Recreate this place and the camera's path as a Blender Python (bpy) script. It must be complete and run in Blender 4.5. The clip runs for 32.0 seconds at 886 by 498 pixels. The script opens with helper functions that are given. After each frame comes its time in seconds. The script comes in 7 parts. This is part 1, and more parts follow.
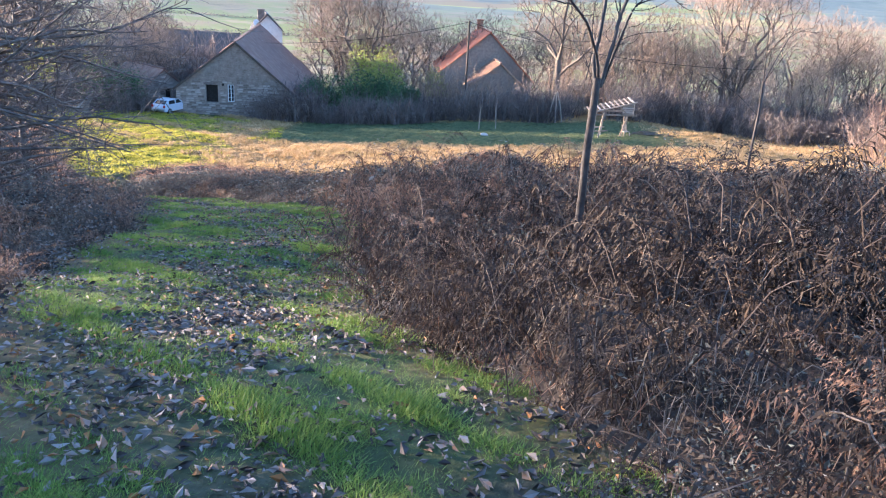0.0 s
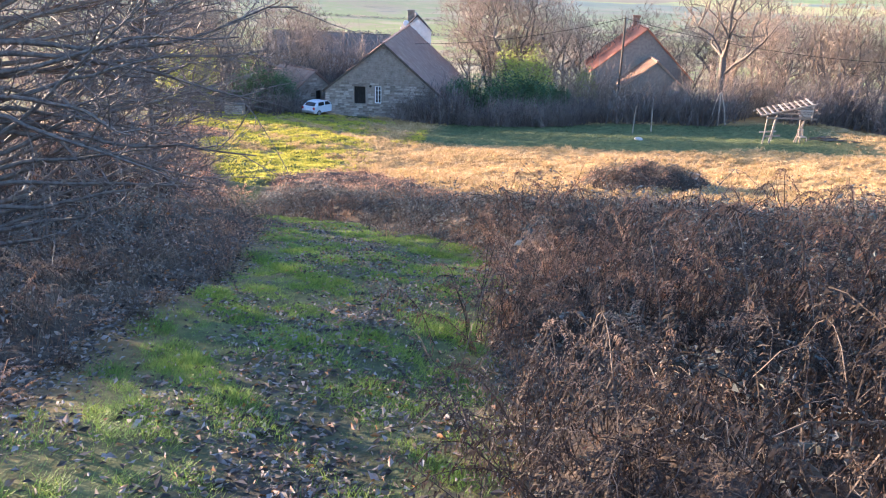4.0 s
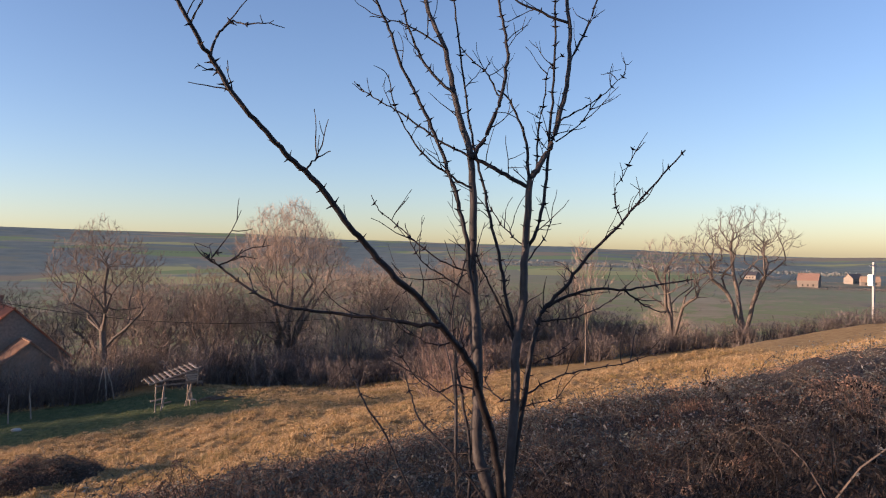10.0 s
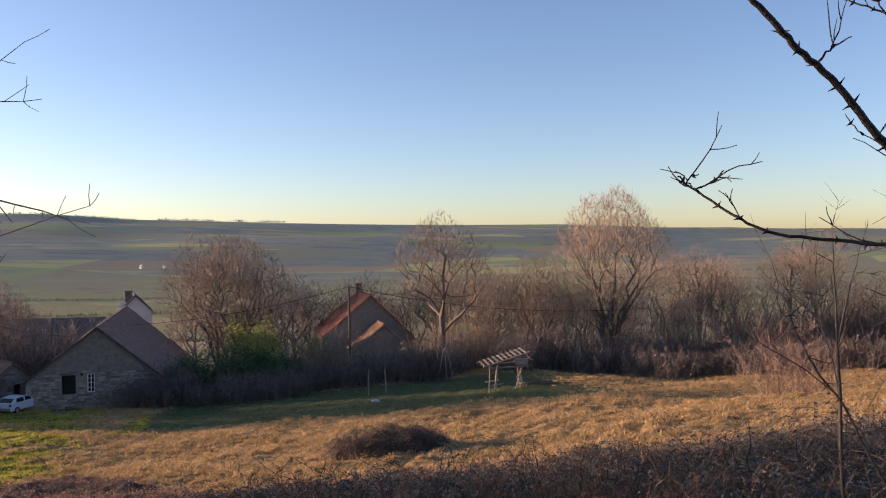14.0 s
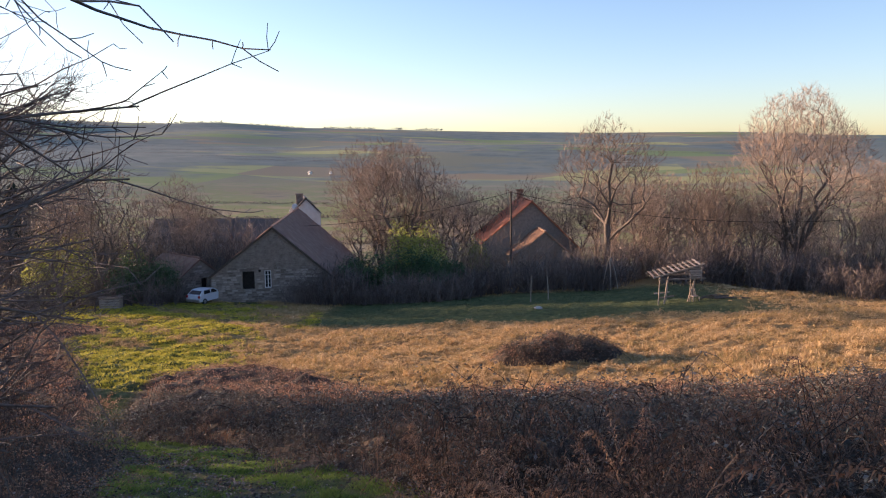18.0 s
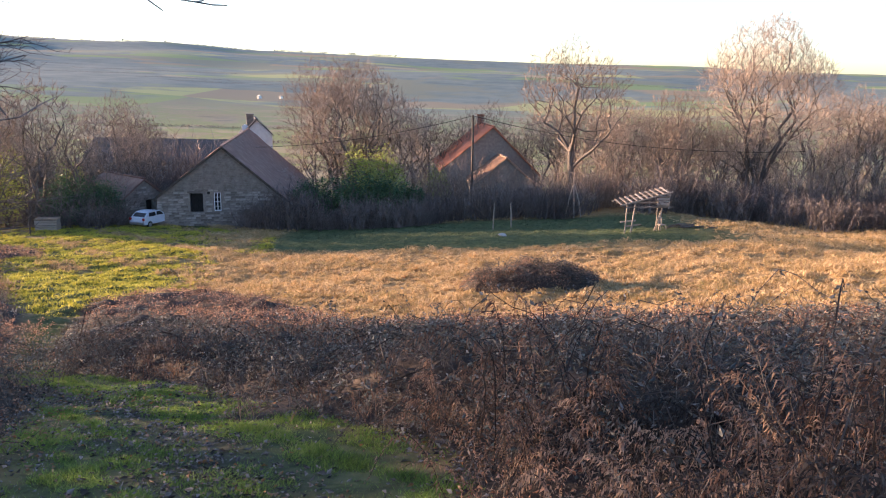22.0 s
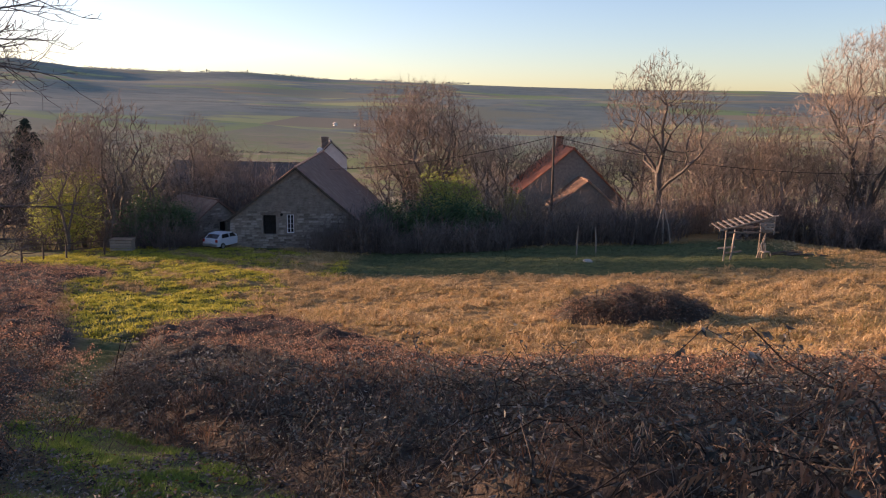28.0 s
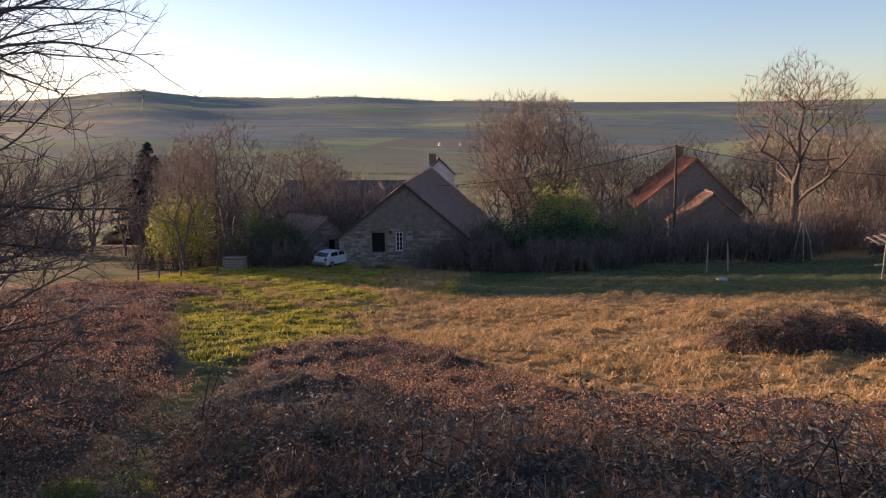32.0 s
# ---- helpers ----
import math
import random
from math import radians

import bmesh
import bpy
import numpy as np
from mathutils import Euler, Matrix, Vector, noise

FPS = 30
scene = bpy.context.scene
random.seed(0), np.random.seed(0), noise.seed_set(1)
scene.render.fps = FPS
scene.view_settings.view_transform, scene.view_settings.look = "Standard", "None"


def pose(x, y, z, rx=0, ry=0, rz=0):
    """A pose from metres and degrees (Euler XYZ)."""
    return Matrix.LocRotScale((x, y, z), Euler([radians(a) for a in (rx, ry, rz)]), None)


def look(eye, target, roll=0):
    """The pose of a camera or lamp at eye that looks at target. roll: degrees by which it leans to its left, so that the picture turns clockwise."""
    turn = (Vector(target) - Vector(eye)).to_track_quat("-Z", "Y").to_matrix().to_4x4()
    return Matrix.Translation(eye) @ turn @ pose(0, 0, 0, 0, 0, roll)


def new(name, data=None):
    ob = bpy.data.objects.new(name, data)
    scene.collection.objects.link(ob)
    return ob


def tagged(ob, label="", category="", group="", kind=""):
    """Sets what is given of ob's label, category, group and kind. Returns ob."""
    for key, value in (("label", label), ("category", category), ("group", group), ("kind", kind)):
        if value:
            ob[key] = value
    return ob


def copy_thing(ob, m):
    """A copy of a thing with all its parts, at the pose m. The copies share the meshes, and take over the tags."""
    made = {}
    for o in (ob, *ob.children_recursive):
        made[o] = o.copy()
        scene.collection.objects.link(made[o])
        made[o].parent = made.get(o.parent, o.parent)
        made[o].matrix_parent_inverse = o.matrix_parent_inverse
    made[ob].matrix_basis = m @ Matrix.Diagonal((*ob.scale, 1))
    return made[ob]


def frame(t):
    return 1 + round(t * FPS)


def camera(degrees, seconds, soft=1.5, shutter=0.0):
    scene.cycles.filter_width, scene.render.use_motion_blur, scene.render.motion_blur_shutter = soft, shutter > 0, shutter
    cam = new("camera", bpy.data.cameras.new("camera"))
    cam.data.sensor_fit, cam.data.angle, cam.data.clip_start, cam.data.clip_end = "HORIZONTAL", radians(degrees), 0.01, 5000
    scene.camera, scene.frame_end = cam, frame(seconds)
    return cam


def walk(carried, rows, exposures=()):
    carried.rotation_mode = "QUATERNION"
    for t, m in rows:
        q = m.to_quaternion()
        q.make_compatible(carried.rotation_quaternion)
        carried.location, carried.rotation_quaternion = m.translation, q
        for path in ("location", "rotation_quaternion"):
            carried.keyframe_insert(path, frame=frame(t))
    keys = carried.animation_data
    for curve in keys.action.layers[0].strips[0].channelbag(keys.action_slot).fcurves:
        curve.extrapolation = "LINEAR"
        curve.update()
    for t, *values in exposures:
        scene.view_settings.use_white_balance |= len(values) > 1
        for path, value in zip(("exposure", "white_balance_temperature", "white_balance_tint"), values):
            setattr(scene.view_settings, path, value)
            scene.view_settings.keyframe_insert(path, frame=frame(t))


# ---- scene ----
cam = camera(60.4, 32.0, soft=1.1)
PATH = [
    (0, (0.106, 0.622, 1.061), (0.086, 2.503, 0.382), 3.5),
    (0.5, (0.115, 0.954, 0.973), (0.012, 2.83, 0.285), 2.5),
    (1, (0.097, 1.227, 0.958), (-0.098, 3.091, 0.26), 1.6),
    (1.5, (0.019, 1.546, 0.926), (-0.203, 3.403, 0.219), 1.3),
    (2, (-0.003, 1.832, 0.897), (-0.247, 3.685, 0.186), 1.0),
    (2.5, (-0.046, 2.132, 0.881), (-0.365, 3.971, 0.162), 0.4),
    (4.5, (-0.335, 3.556, 0.881), (-0.726, 5.397, 0.206), 1.7),
    (5, (-0.406, 3.746, 0.88), (-0.468, 5.652, 0.278), 0.7),
    (5.5, (-0.357, 3.809, 0.905), (-0.157, 5.733, 0.398), 1.3),
    (6, (-0.339, 3.811, 0.917), (-0.128, 5.75, 0.474), 0.8),
    (6.5, (-0.353, 3.709, 0.98), (-0.145, 5.675, 0.674), 0.4),
    (7, (-0.323, 3.631, 1.043), (-0.125, 5.613, 0.86), 0.2),
    (7.5, (-0.188, 3.792, 1.083), (0.119, 5.768, 1.032), -0.1),
    (8, (-0.14, 3.831, 1.09), (0.49, 5.729, 1.067), -0.1),
    (8.5, (-0.127, 3.837, 1.092), (0.657, 5.677, 1.094), -0.2),
    (9, (-0.11, 3.85, 1.091), (0.828, 5.616, 1.101), 0.1),
    (9.5, (-0.098, 3.86, 1.094), (0.916, 5.584, 1.104), 0.3),
    (10, (-0.097, 3.86, 1.092), (0.946, 5.566, 1.1), 0.5),
    (10.5, (-0.104, 3.861, 1.091), (0.949, 5.562, 1.094), 0.3),
    (11, (-0.125, 3.856, 1.089), (0.917, 5.563, 1.093), 0.5),
    (11.5, (-0.163, 3.849, 1.087), (0.751, 5.628, 1.088), 0.3),
    (12, (-0.194, 3.853, 1.084), (0.627, 5.677, 1.086), 0.1),
    (12.5, (-0.231, 3.855, 1.081), (0.505, 5.714, 1.083), -0.2),
    (13, (-0.288, 3.87, 1.061), (0.262, 5.793, 1.064), 0.1),
    (13.5, (-0.299, 3.969, 1.054), (0.066, 5.936, 1.051), -0.5),
    (14, (-0.314, 4.112, 0.973), (-0.045, 6.094, 0.955), -0.7),
    (14.5, (-0.317, 4.261, 0.907), (-0.264, 6.253, 0.73), -0.7),
    (15, (-0.411, 4.359, 0.895), (-0.425, 6.348, 0.687), -0.8),
    (15.5, (-0.457, 4.534, 0.876), (-0.468, 6.524, 0.668), -0.7),
    (17.5, (-0.799, 5.554, 0.653), (-0.893, 7.538, 0.416), -0.3),
    (18, (-0.876, 5.744, 0.61), (-1.016, 7.723, 0.357), -0.5),
    (18.5, (-1.02, 5.951, 0.5), (-1.201, 7.923, 0.22), -0.4),
    (19, (-1.129, 6.135, 0.45), (-1.316, 8.104, 0.151), -0.5),
    (19.5, (-1.25, 6.357, 0.309), (-1.445, 8.317, -0.033), -0.5),
    (20, (-1.436, 6.73, 0.221), (-1.567, 8.695, -0.128), 0.4),
    (20.5, (-1.576, 7.099, 0.102), (-1.588, 9.062, -0.279), 1.1),
    (21, (-1.587, 7.26, 0.015), (-1.599, 9.221, -0.382), 0.9),
    (21.5, (-1.556, 7.488, -0.024), (-1.572, 9.447, -0.43), 0.8),
    (22, (-1.648, 7.874, -0.128), (-1.66, 9.826, -0.561), 1.0),
    (22.5, (-1.609, 8.036, -0.197), (-1.623, 9.985, -0.645), 0.8),
    (23, (-1.669, 8.325, -0.281), (-1.692, 10.274, -0.73), 0.7),
    (23.5, (-1.809, 8.595, -0.334), (-1.844, 10.543, -0.786), 0.7),
    (24, (-1.886, 8.872, -0.384), (-1.93, 10.818, -0.843), 0.6),
    (24.5, (-1.892, 9.193, -0.458), (-1.957, 11.134, -0.933), 0.6),
    (26.5, (-2.009, 9.929, -0.697), (-2.111, 11.865, -1.188), 0.3),
    (27, (-2.172, 10.239, -0.754), (-2.339, 12.196, -1.134), 1.0),
    (27.5, (-2.268, 10.433, -0.791), (-2.452, 12.388, -1.169), 0.7),
    (28, (-2.337, 10.794, -0.842), (-2.535, 12.75, -1.21), 0.6),
    (28.5, (-2.398, 11.052, -0.915), (-2.606, 13.007, -1.284), 0.4),
    (29, (-2.505, 11.39, -0.963), (-2.696, 13.348, -1.322), -0.2),
    (29.5, (-2.618, 11.861, -1.058), (-2.808, 13.827, -1.373), -0.2),
    (30, (-2.73, 12.161, -1.173), (-2.92, 14.126, -1.495), -0.1),
    (30.5, (-2.836, 12.506, -1.242), (-3.03, 14.471, -1.561), -0.1),
    (31, (-2.97, 12.817, -1.34), (-3.292, 14.765, -1.663), -0.8),
    (31.5, (-3.109, 13.064, -1.392), (-3.534, 14.991, -1.714), -1.0),
    (32, (-3.358, 13.322, -1.41), (-3.827, 15.24, -1.728), -1.0),
]
EXPOSURES = [(t, e, k, m) for t, e, k, m in ((0.0, 2.88, 5300, 18), (1.0, 3.08, 5200, 16), (2.5, 2.98, 5200, 16), (4.5, 2.9, 5850, 22), (5.0, 2.7, 5900, 24), (5.5, 2.2, 5950, 26), (6.0, 1.9, 6130, 28), (7.0, 1.2, 6130, 29), (8.0, 0.95, 6130, 29), (12.0, 0.95, 6130, 29), (13.5, 0.95, 6330, 29), (15.0, 1.25, 6430, 29), (18.0, 1.35, 6330, 29), (20.0, 1.8, 6280, 28), (22.0, 2.05, 6190, 27), (24.5, 2.08, 6130, 25), (26.5, 1.95, 6280, 27), (27.0, 1.55, 6430, 29), (28.0, 1.1, 6630, 32), (30.3, 1.1, 6630, 32), (31.0, 1.22, 6630, 32), (31.6, 1.05, 6630, 32), (32.0, 0.97, 6630, 32))]
walk(cam, [(t, look(eye, target, roll)) for t, eye, target, roll in PATH], EXPOSURES)

# ---- sky and sun ----
SUN_AZ, SUN_EL = -72.0, 6.3          # degrees from +y towards +x, and above the horizon
world = bpy.data.worlds.new("sky")
scene.world = world
world.use_nodes = True
wn = world.node_tree.nodes
sky = wn.new("ShaderNodeTexSky")
sky.sky_type, sky.sun_disc = "NISHITA", False
sky.sun_elevation, sky.sun_rotation = radians(SUN_EL), radians(SUN_AZ)
sky.air_density, sky.dust_density, sky.ozone_density = 0.85, 0.5, 2.0
world.node_tree.links.new(sky.outputs["Color"], wn["Background"].inputs["Color"])
wn["Background"].inputs["Strength"].default_value = 0.14
sun = new("sun", bpy.data.lights.new("sun", "SUN"))
sun.data.energy, sun.data.angle, sun.data.color = 5.0, radians(0.6), (1.0, 0.73, 0.45)
sun_way = Vector((math.sin(radians(SUN_AZ)) * math.cos(radians(SUN_EL)), math.cos(radians(SUN_AZ)) * math.cos(radians(SUN_EL)), math.sin(radians(SUN_EL))))
sun.matrix_world = look(sun_way * 60, (0, 0, 0))


# ---- materials ----
def nodes_of(name):
    m = bpy.data.materials.new(name)
    m.use_nodes = True
    return m, m.node_tree.nodes, m.node_tree.links, m.node_tree.nodes["Principled BSDF"]


def ramp_node(n, colours):
    r = n.new("ShaderNodeValToRGB")
    while len(r.color_ramp.elements) < len(colours):
        r.color_ramp.elements.new(0.5)
    for e, (at, c) in zip(r.color_ramp.elements, colours):
        e.position, e.color = at, (*c, 1)
    return r


def noise_node(n, l, scale, detail=5, coord="Object", rough=0.6, stretch=None):
    tc = n.new("ShaderNodeTexCoord")
    t = n.new("ShaderNodeTexNoise")
    t.inputs["Scale"].default_value, t.inputs["Detail"].default_value, t.inputs["Roughness"].default_value = scale, detail, rough
    if stretch:
        mp = n.new("ShaderNodeMapping")
        mp.inputs["Scale"].default_value = stretch
        l.new(tc.outputs[coord], mp.inputs["Vector"])
        l.new(mp.outputs["Vector"], t.inputs["Vector"])
    else:
        l.new(tc.outputs[coord], t.inputs["Vector"])
    return t


def surface(name, colours, scale=3.0, rough=0.85, bump=0.0, bump_scale=None, island=0.0, each=0.0, translucent=0.0, metal=0.0, stretch=None, spec=0.3):
    """Noise through a colour ramp; island/each shift the ramp by a random value per mesh island or per object."""
    m, n, l, b = nodes_of(name)
    t = noise_node(n, l, scale, stretch=stretch)
    fac = t.outputs["Fac"]
    for amount, kind in ((island, "i"), (each, "o")):
        if amount:
            rnd = n.new("ShaderNodeNewGeometry").outputs["Random Per Island"] if kind == "i" else n.new("ShaderNodeObjectInfo").outputs["Random"]
            ma = n.new("ShaderNodeMath")
            ma.operation = "MULTIPLY_ADD"
            ma.inputs[1].default_value = amount
            off = n.new("ShaderNodeMath")
            off.operation = "SUBTRACT"
            off.inputs[1].default_value = 0.5
            l.new(rnd, off.inputs[0])
            l.new(off.outputs[0], ma.inputs[0])
            l.new(fac, ma.inputs[2])
            fac = ma.outputs[0]
    r = ramp_node(n, colours)
    l.new(fac, r.inputs["Fac"])
    l.new(r.outputs["Color"], b.inputs["Base Color"])
    b.inputs["Roughness"].default_value, b.inputs["Metallic"].default_value = rough, metal
    b.inputs["Specular IOR Level"].default_value = spec
    if bump:
        t2 = noise_node(n, l, bump_scale or scale * 4, stretch=stretch)
        bp = n.new("ShaderNodeBump")
        bp.inputs["Strength"].default_value, bp.inputs["Distance"].default_value = bump, 0.02
        l.new(t2.outputs["Fac"], bp.inputs["Height"])
        l.new(bp.outputs["Normal"], b.inputs["Normal"])
    if translucent:
        tr = n.new("ShaderNodeBsdfTranslucent")
        l.new(r.outputs["Color"], tr.inputs["Color"])
        mx = n.new("ShaderNodeMixShader")
        mx.inputs["Fac"].default_value = translucent
        l.new(b.outputs[0], mx.inputs[1])
        l.new(tr.outputs[0], mx.inputs[2])
        l.new(mx.outputs[0], n["Material Output"].inputs["Surface"])
    return m


M_DRY = surface("dry_grass", [(0.2, (0.292, 0.230, 0.087)), (0.4, (0.42, 0.278, 0.130)), (0.6, (0.575, 0.39, 0.192)), (0.8, (0.675, 0.487, 0.268))], 0.45, 0.8, island=0.45, translucent=0.35)
# yard grass: yellow-green, with the low sun on it painted in as brightness
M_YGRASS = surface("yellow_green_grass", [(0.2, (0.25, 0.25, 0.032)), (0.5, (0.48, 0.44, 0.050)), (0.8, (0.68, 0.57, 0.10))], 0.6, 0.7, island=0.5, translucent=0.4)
M_GREEN = surface("green_grass", [(0.15, (0.078, 0.132, 0.032)), (0.5, (0.180, 0.285, 0.056)), (0.8, (0.33, 0.39, 0.09)), (0.95, (0.45, 0.385, 0.165))], 0.9, 0.6, island=0.5, translucent=0.35)
# dead growth darkened so that gaps between the leaves look deeply shaded
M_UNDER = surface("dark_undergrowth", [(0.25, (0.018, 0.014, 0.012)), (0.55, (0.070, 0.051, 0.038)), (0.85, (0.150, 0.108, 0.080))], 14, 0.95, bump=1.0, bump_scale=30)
M_DUSTY = surface("withered_stalk", [(0.25, (0.085, 0.062, 0.044)), (0.6, (0.180, 0.138, 0.100)), (0.9, (0.30, 0.245, 0.19))], 2.0, 0.85, island=0.8)
# lawn grass: the shadow across the lawn is put into this dark green
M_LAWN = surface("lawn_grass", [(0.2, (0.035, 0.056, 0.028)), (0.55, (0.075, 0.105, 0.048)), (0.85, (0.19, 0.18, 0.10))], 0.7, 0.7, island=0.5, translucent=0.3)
M_LITTER = surface("leaf_litter", [(0.2, (0.046, 0.037, 0.032)), (0.45, (0.155, 0.128, 0.112)), (0.7, (0.320, 0.280, 0.252)), (0.97, (0.300, 0.125, 0.035))], 8, 0.75, island=0.9)
M_CANE = surface("bramble_cane", [(0.25, (0.036, 0.026, 0.021)), (0.6, (0.088, 0.062, 0.047)), (0.9, (0.180, 0.137, 0.103))], 5, 0.7, island=0.7)
M_BLEAF = surface("bramble_leaf", [(0.2, (0.046, 0.052, 0.050)), (0.4, (0.100, 0.104, 0.092)), (0.56, (0.165, 0.142, 0.110)), (0.70, (0.130, 0.148, 0.126)), (0.86, (0.230, 0.210, 0.175)), (1.0, (0.32, 0.31, 0.28))], 1.2, 0.55, island=0.8, each=0.3, translucent=0.25, spec=0.3)
M_RLEAF = surface("rusty_leaf", [(0.2, (0.196, 0.095, 0.059)), (0.5, (0.441, 0.227, 0.138)), (0.85, (0.639, 0.389, 0.247))], 1.2, 0.7, island=0.8, translucent=0.3)
M_FERN = surface("dead_bracken", [(0.15, (0.012, 0.009, 0.008)), (0.5, (0.048, 0.033, 0.025)), (0.75, (0.118, 0.090, 0.069)), (0.95, (0.150, 0.073, 0.036))], 1.5, 0.8, island=0.35, each=0.45, translucent=0.25)
M_RFERN = surface("rusty_bracken", [(0.2, (0.130, 0.070, 0.045)), (0.5, (0.290, 0.172, 0.112)), (0.8, (0.45, 0.305, 0.205))], 1.5, 0.8, island=0.4, each=0.4, translucent=0.3)
M_BARK = surface("grey_bark", [(0.3, (0.080, 0.062, 0.049)), (0.7, (0.200, 0.160, 0.130))], 9, 0.85, bump=0.6, bump_scale=40)
M_TWIG = surface("pale_twig", [(0.3, (0.235, 0.170, 0.122)), (0.7, (0.45, 0.34, 0.255))], 0.4, 0.8, island=0.4, each=0.5)
M_DTWIG = surface("dark_twig", [(0.3, (0.03, 0.022, 0.02)), (0.7, (0.085, 0.065, 0.055))], 3, 0.7, island=0.3)
M_STONE = surface("rubble_stone", [(0.25, (0.160, 0.132, 0.110)), (0.55, (0.285, 0.236, 0.196)), (0.8, (0.42, 0.36, 0.305))], 2.2, 0.9, bump=0.5, bump_scale=12, each=0.6)
M_MORTAR = surface("lime_mortar", [(0.3, (0.200, 0.168, 0.138)), (0.7, (0.315, 0.268, 0.222))], 4, 0.95, bump=0.4)
M_RENDER = surface("white_render", [(0.3, (0.62, 0.60, 0.57)), (0.7, (0.78, 0.77, 0.74))], 1.5, 0.9)
M_TILE = surface("weathered_tile", [(0.25, (0.158, 0.095, 0.075)), (0.6, (0.243, 0.146, 0.112)), (0.85, (0.313, 0.216, 0.161))], 1.5, 0.85, each=0.6)
M_RTILE = surface("orange_tile", [(0.25, (0.36, 0.125, 0.068)), (0.6, (0.56, 0.205, 0.110)), (0.85, (0.62, 0.33, 0.21))], 1.5, 0.8, each=0.6)
M_PATCH = surface("patched_brown_tile", [(0.25, (0.24, 0.135, 0.085)), (0.6, (0.36, 0.225, 0.145)), (0.85, (0.45, 0.33, 0.235))], 1.2, 0.85, each=0.6)
M_SLATE = surface("dark_slate", [(0.3, (0.045, 0.045, 0.055)), (0.7, (0.09, 0.085, 0.09))], 2, 0.7, each=0.4)
M_OLDSLATE = surface("brown_grey_slate", [(0.3, (0.150, 0.128, 0.112)), (0.7, (0.255, 0.217, 0.188))], 2, 0.8, each=0.4)
M_WOOD = surface("grey_timber", [(0.3, (0.225, 0.173, 0.128)), (0.7, (0.375, 0.315, 0.255))], 3, 0.8, each=0.5, stretch=(1, 1, 6))
M_OLDWOOD = surface("old_timber", [(0.3, (0.05, 0.04, 0.033)), (0.7, (0.12, 0.09, 0.07))], 4, 0.85)
M_LAUREL = surface("laurel_leaf", [(0.2, (0.028, 0.062, 0.030)), (0.6, (0.064, 0.130, 0.056)), (0.9, (0.125, 0.205, 0.075))], 1, 0.5, island=0.6, translucent=0.2)
M_YLEAF = surface("yellow_green_leaf", [(0.2, (0.189, 0.221, 0.054)), (0.6, (0.353, 0.374, 0.093)), (0.9, (0.491, 0.449, 0.137))], 1, 0.6, island=0.5, translucent=0.4)
M_NEEDLE = surface("spruce_needles", [(0.3, (0.012, 0.025, 0.018)), (0.7, (0.03, 0.05, 0.03))], 2, 0.7, island=0.5)
M_DARK = surface("dark_opening", [(0.3, (0.012, 0.011, 0.01)), (0.7, (0.025, 0.022, 0.02))], 3, 0.8)
M_WHITE = surface("white_paint", [(0.3, (0.70, 0.70, 0.70)), (0.7, (0.80, 0.80, 0.79))], 5, 0.6)
M_CARPAINT = surface("silver_car_paint", [(0.3, (0.56, 0.59, 0.64)), (0.7, (0.62, 0.65, 0.70))], 2, 0.3, metal=0.15, spec=0.5)
M_GLASS = surface("dark_car_glass", [(0.3, (0.015, 0.017, 0.02)), (0.7, (0.02, 0.022, 0.026))], 2, 0.08, spec=0.6)
M_RUBBER = surface("black_rubber", [(0.3, (0.015, 0.015, 0.015)), (0.7, (0.03, 0.03, 0.03))], 8, 0.8)
M_METAL = surface("grey_metal", [(0.3, (0.35, 0.35, 0.36)), (0.7, (0.45, 0.45, 0.46))], 5, 0.4, metal=0.8)
M_RED = surface("red_lamp", [(0.3, (0.35, 0.02, 0.015)), (0.7, (0.42, 0.03, 0.02))], 5, 0.3)
M_BRICK = surface("red_brick", [(0.3, (0.25, 0.10, 0.06)), (0.7, (0.38, 0.17, 0.10))], 6, 0.9, bump=0.4)
M_CONC = surface("pale_concrete", [(0.3, (0.33, 0.32, 0.30)), (0.7, (0.45, 0.44, 0.41))], 3, 0.9)


# ---- terrain ----
KY = [-60, -5, 0.6, 3.5, 5, 7.6, 11.5, 14, 23, 31, 37, 45, 60, 72, 90, 140, 300]
KZ = [9, 0.3, -0.45, -0.73, -1.05, -1.75, -2.5, -2.95, -5.4, -7.3, -8.1, -9.5, -10.9, -12.0, -13.8, -24, -50]


def smooth(a, b, v):
    f = np.clip((v - a) / (b - a), 0, 1)
    return f * f * (3 - 2 * f)


def near_height(x, y):
    dip = 1.6 * smooth(38, 52, y) * smooth(14, 30, x) * smooth(95, 80, y)
    bank = 0.012 * np.maximum(0, -14 - np.maximum(x, -34)) * smooth(14, 30, y) * smooth(68, 56, y)
    return np.interp(y, KY, KZ) + 0.065 * np.clip(x, -12, 60) * np.interp(y, [0, 12, 80, 140], [0.3, 1, 1, 0]) + bank - dip


def tussocks(x, y):
    """Wind-combed lumps of the uncut meadow."""
    w = smooth(18, 26, y) * (1 - 0.65 * smooth(48, 55, y)) * smooth(76, 68, y) * smooth(-34, -28, x) * smooth(50, 42, x)
    q = np.sin(2.3 * x + 1.7 * np.sin(0.9 * y)) * np.sin(3.4 * y + 1.3 * np.sin(1.1 * x + 2)) + 0.6 * np.sin(4.1 * x - 2.7 * y + 2 * np.sin(0.7 * y)) + 0.5 * np.sin(1.1 * x + 5.2 * y + 1.5 * np.sin(0.6 * x))
    return 0.085 * w * q


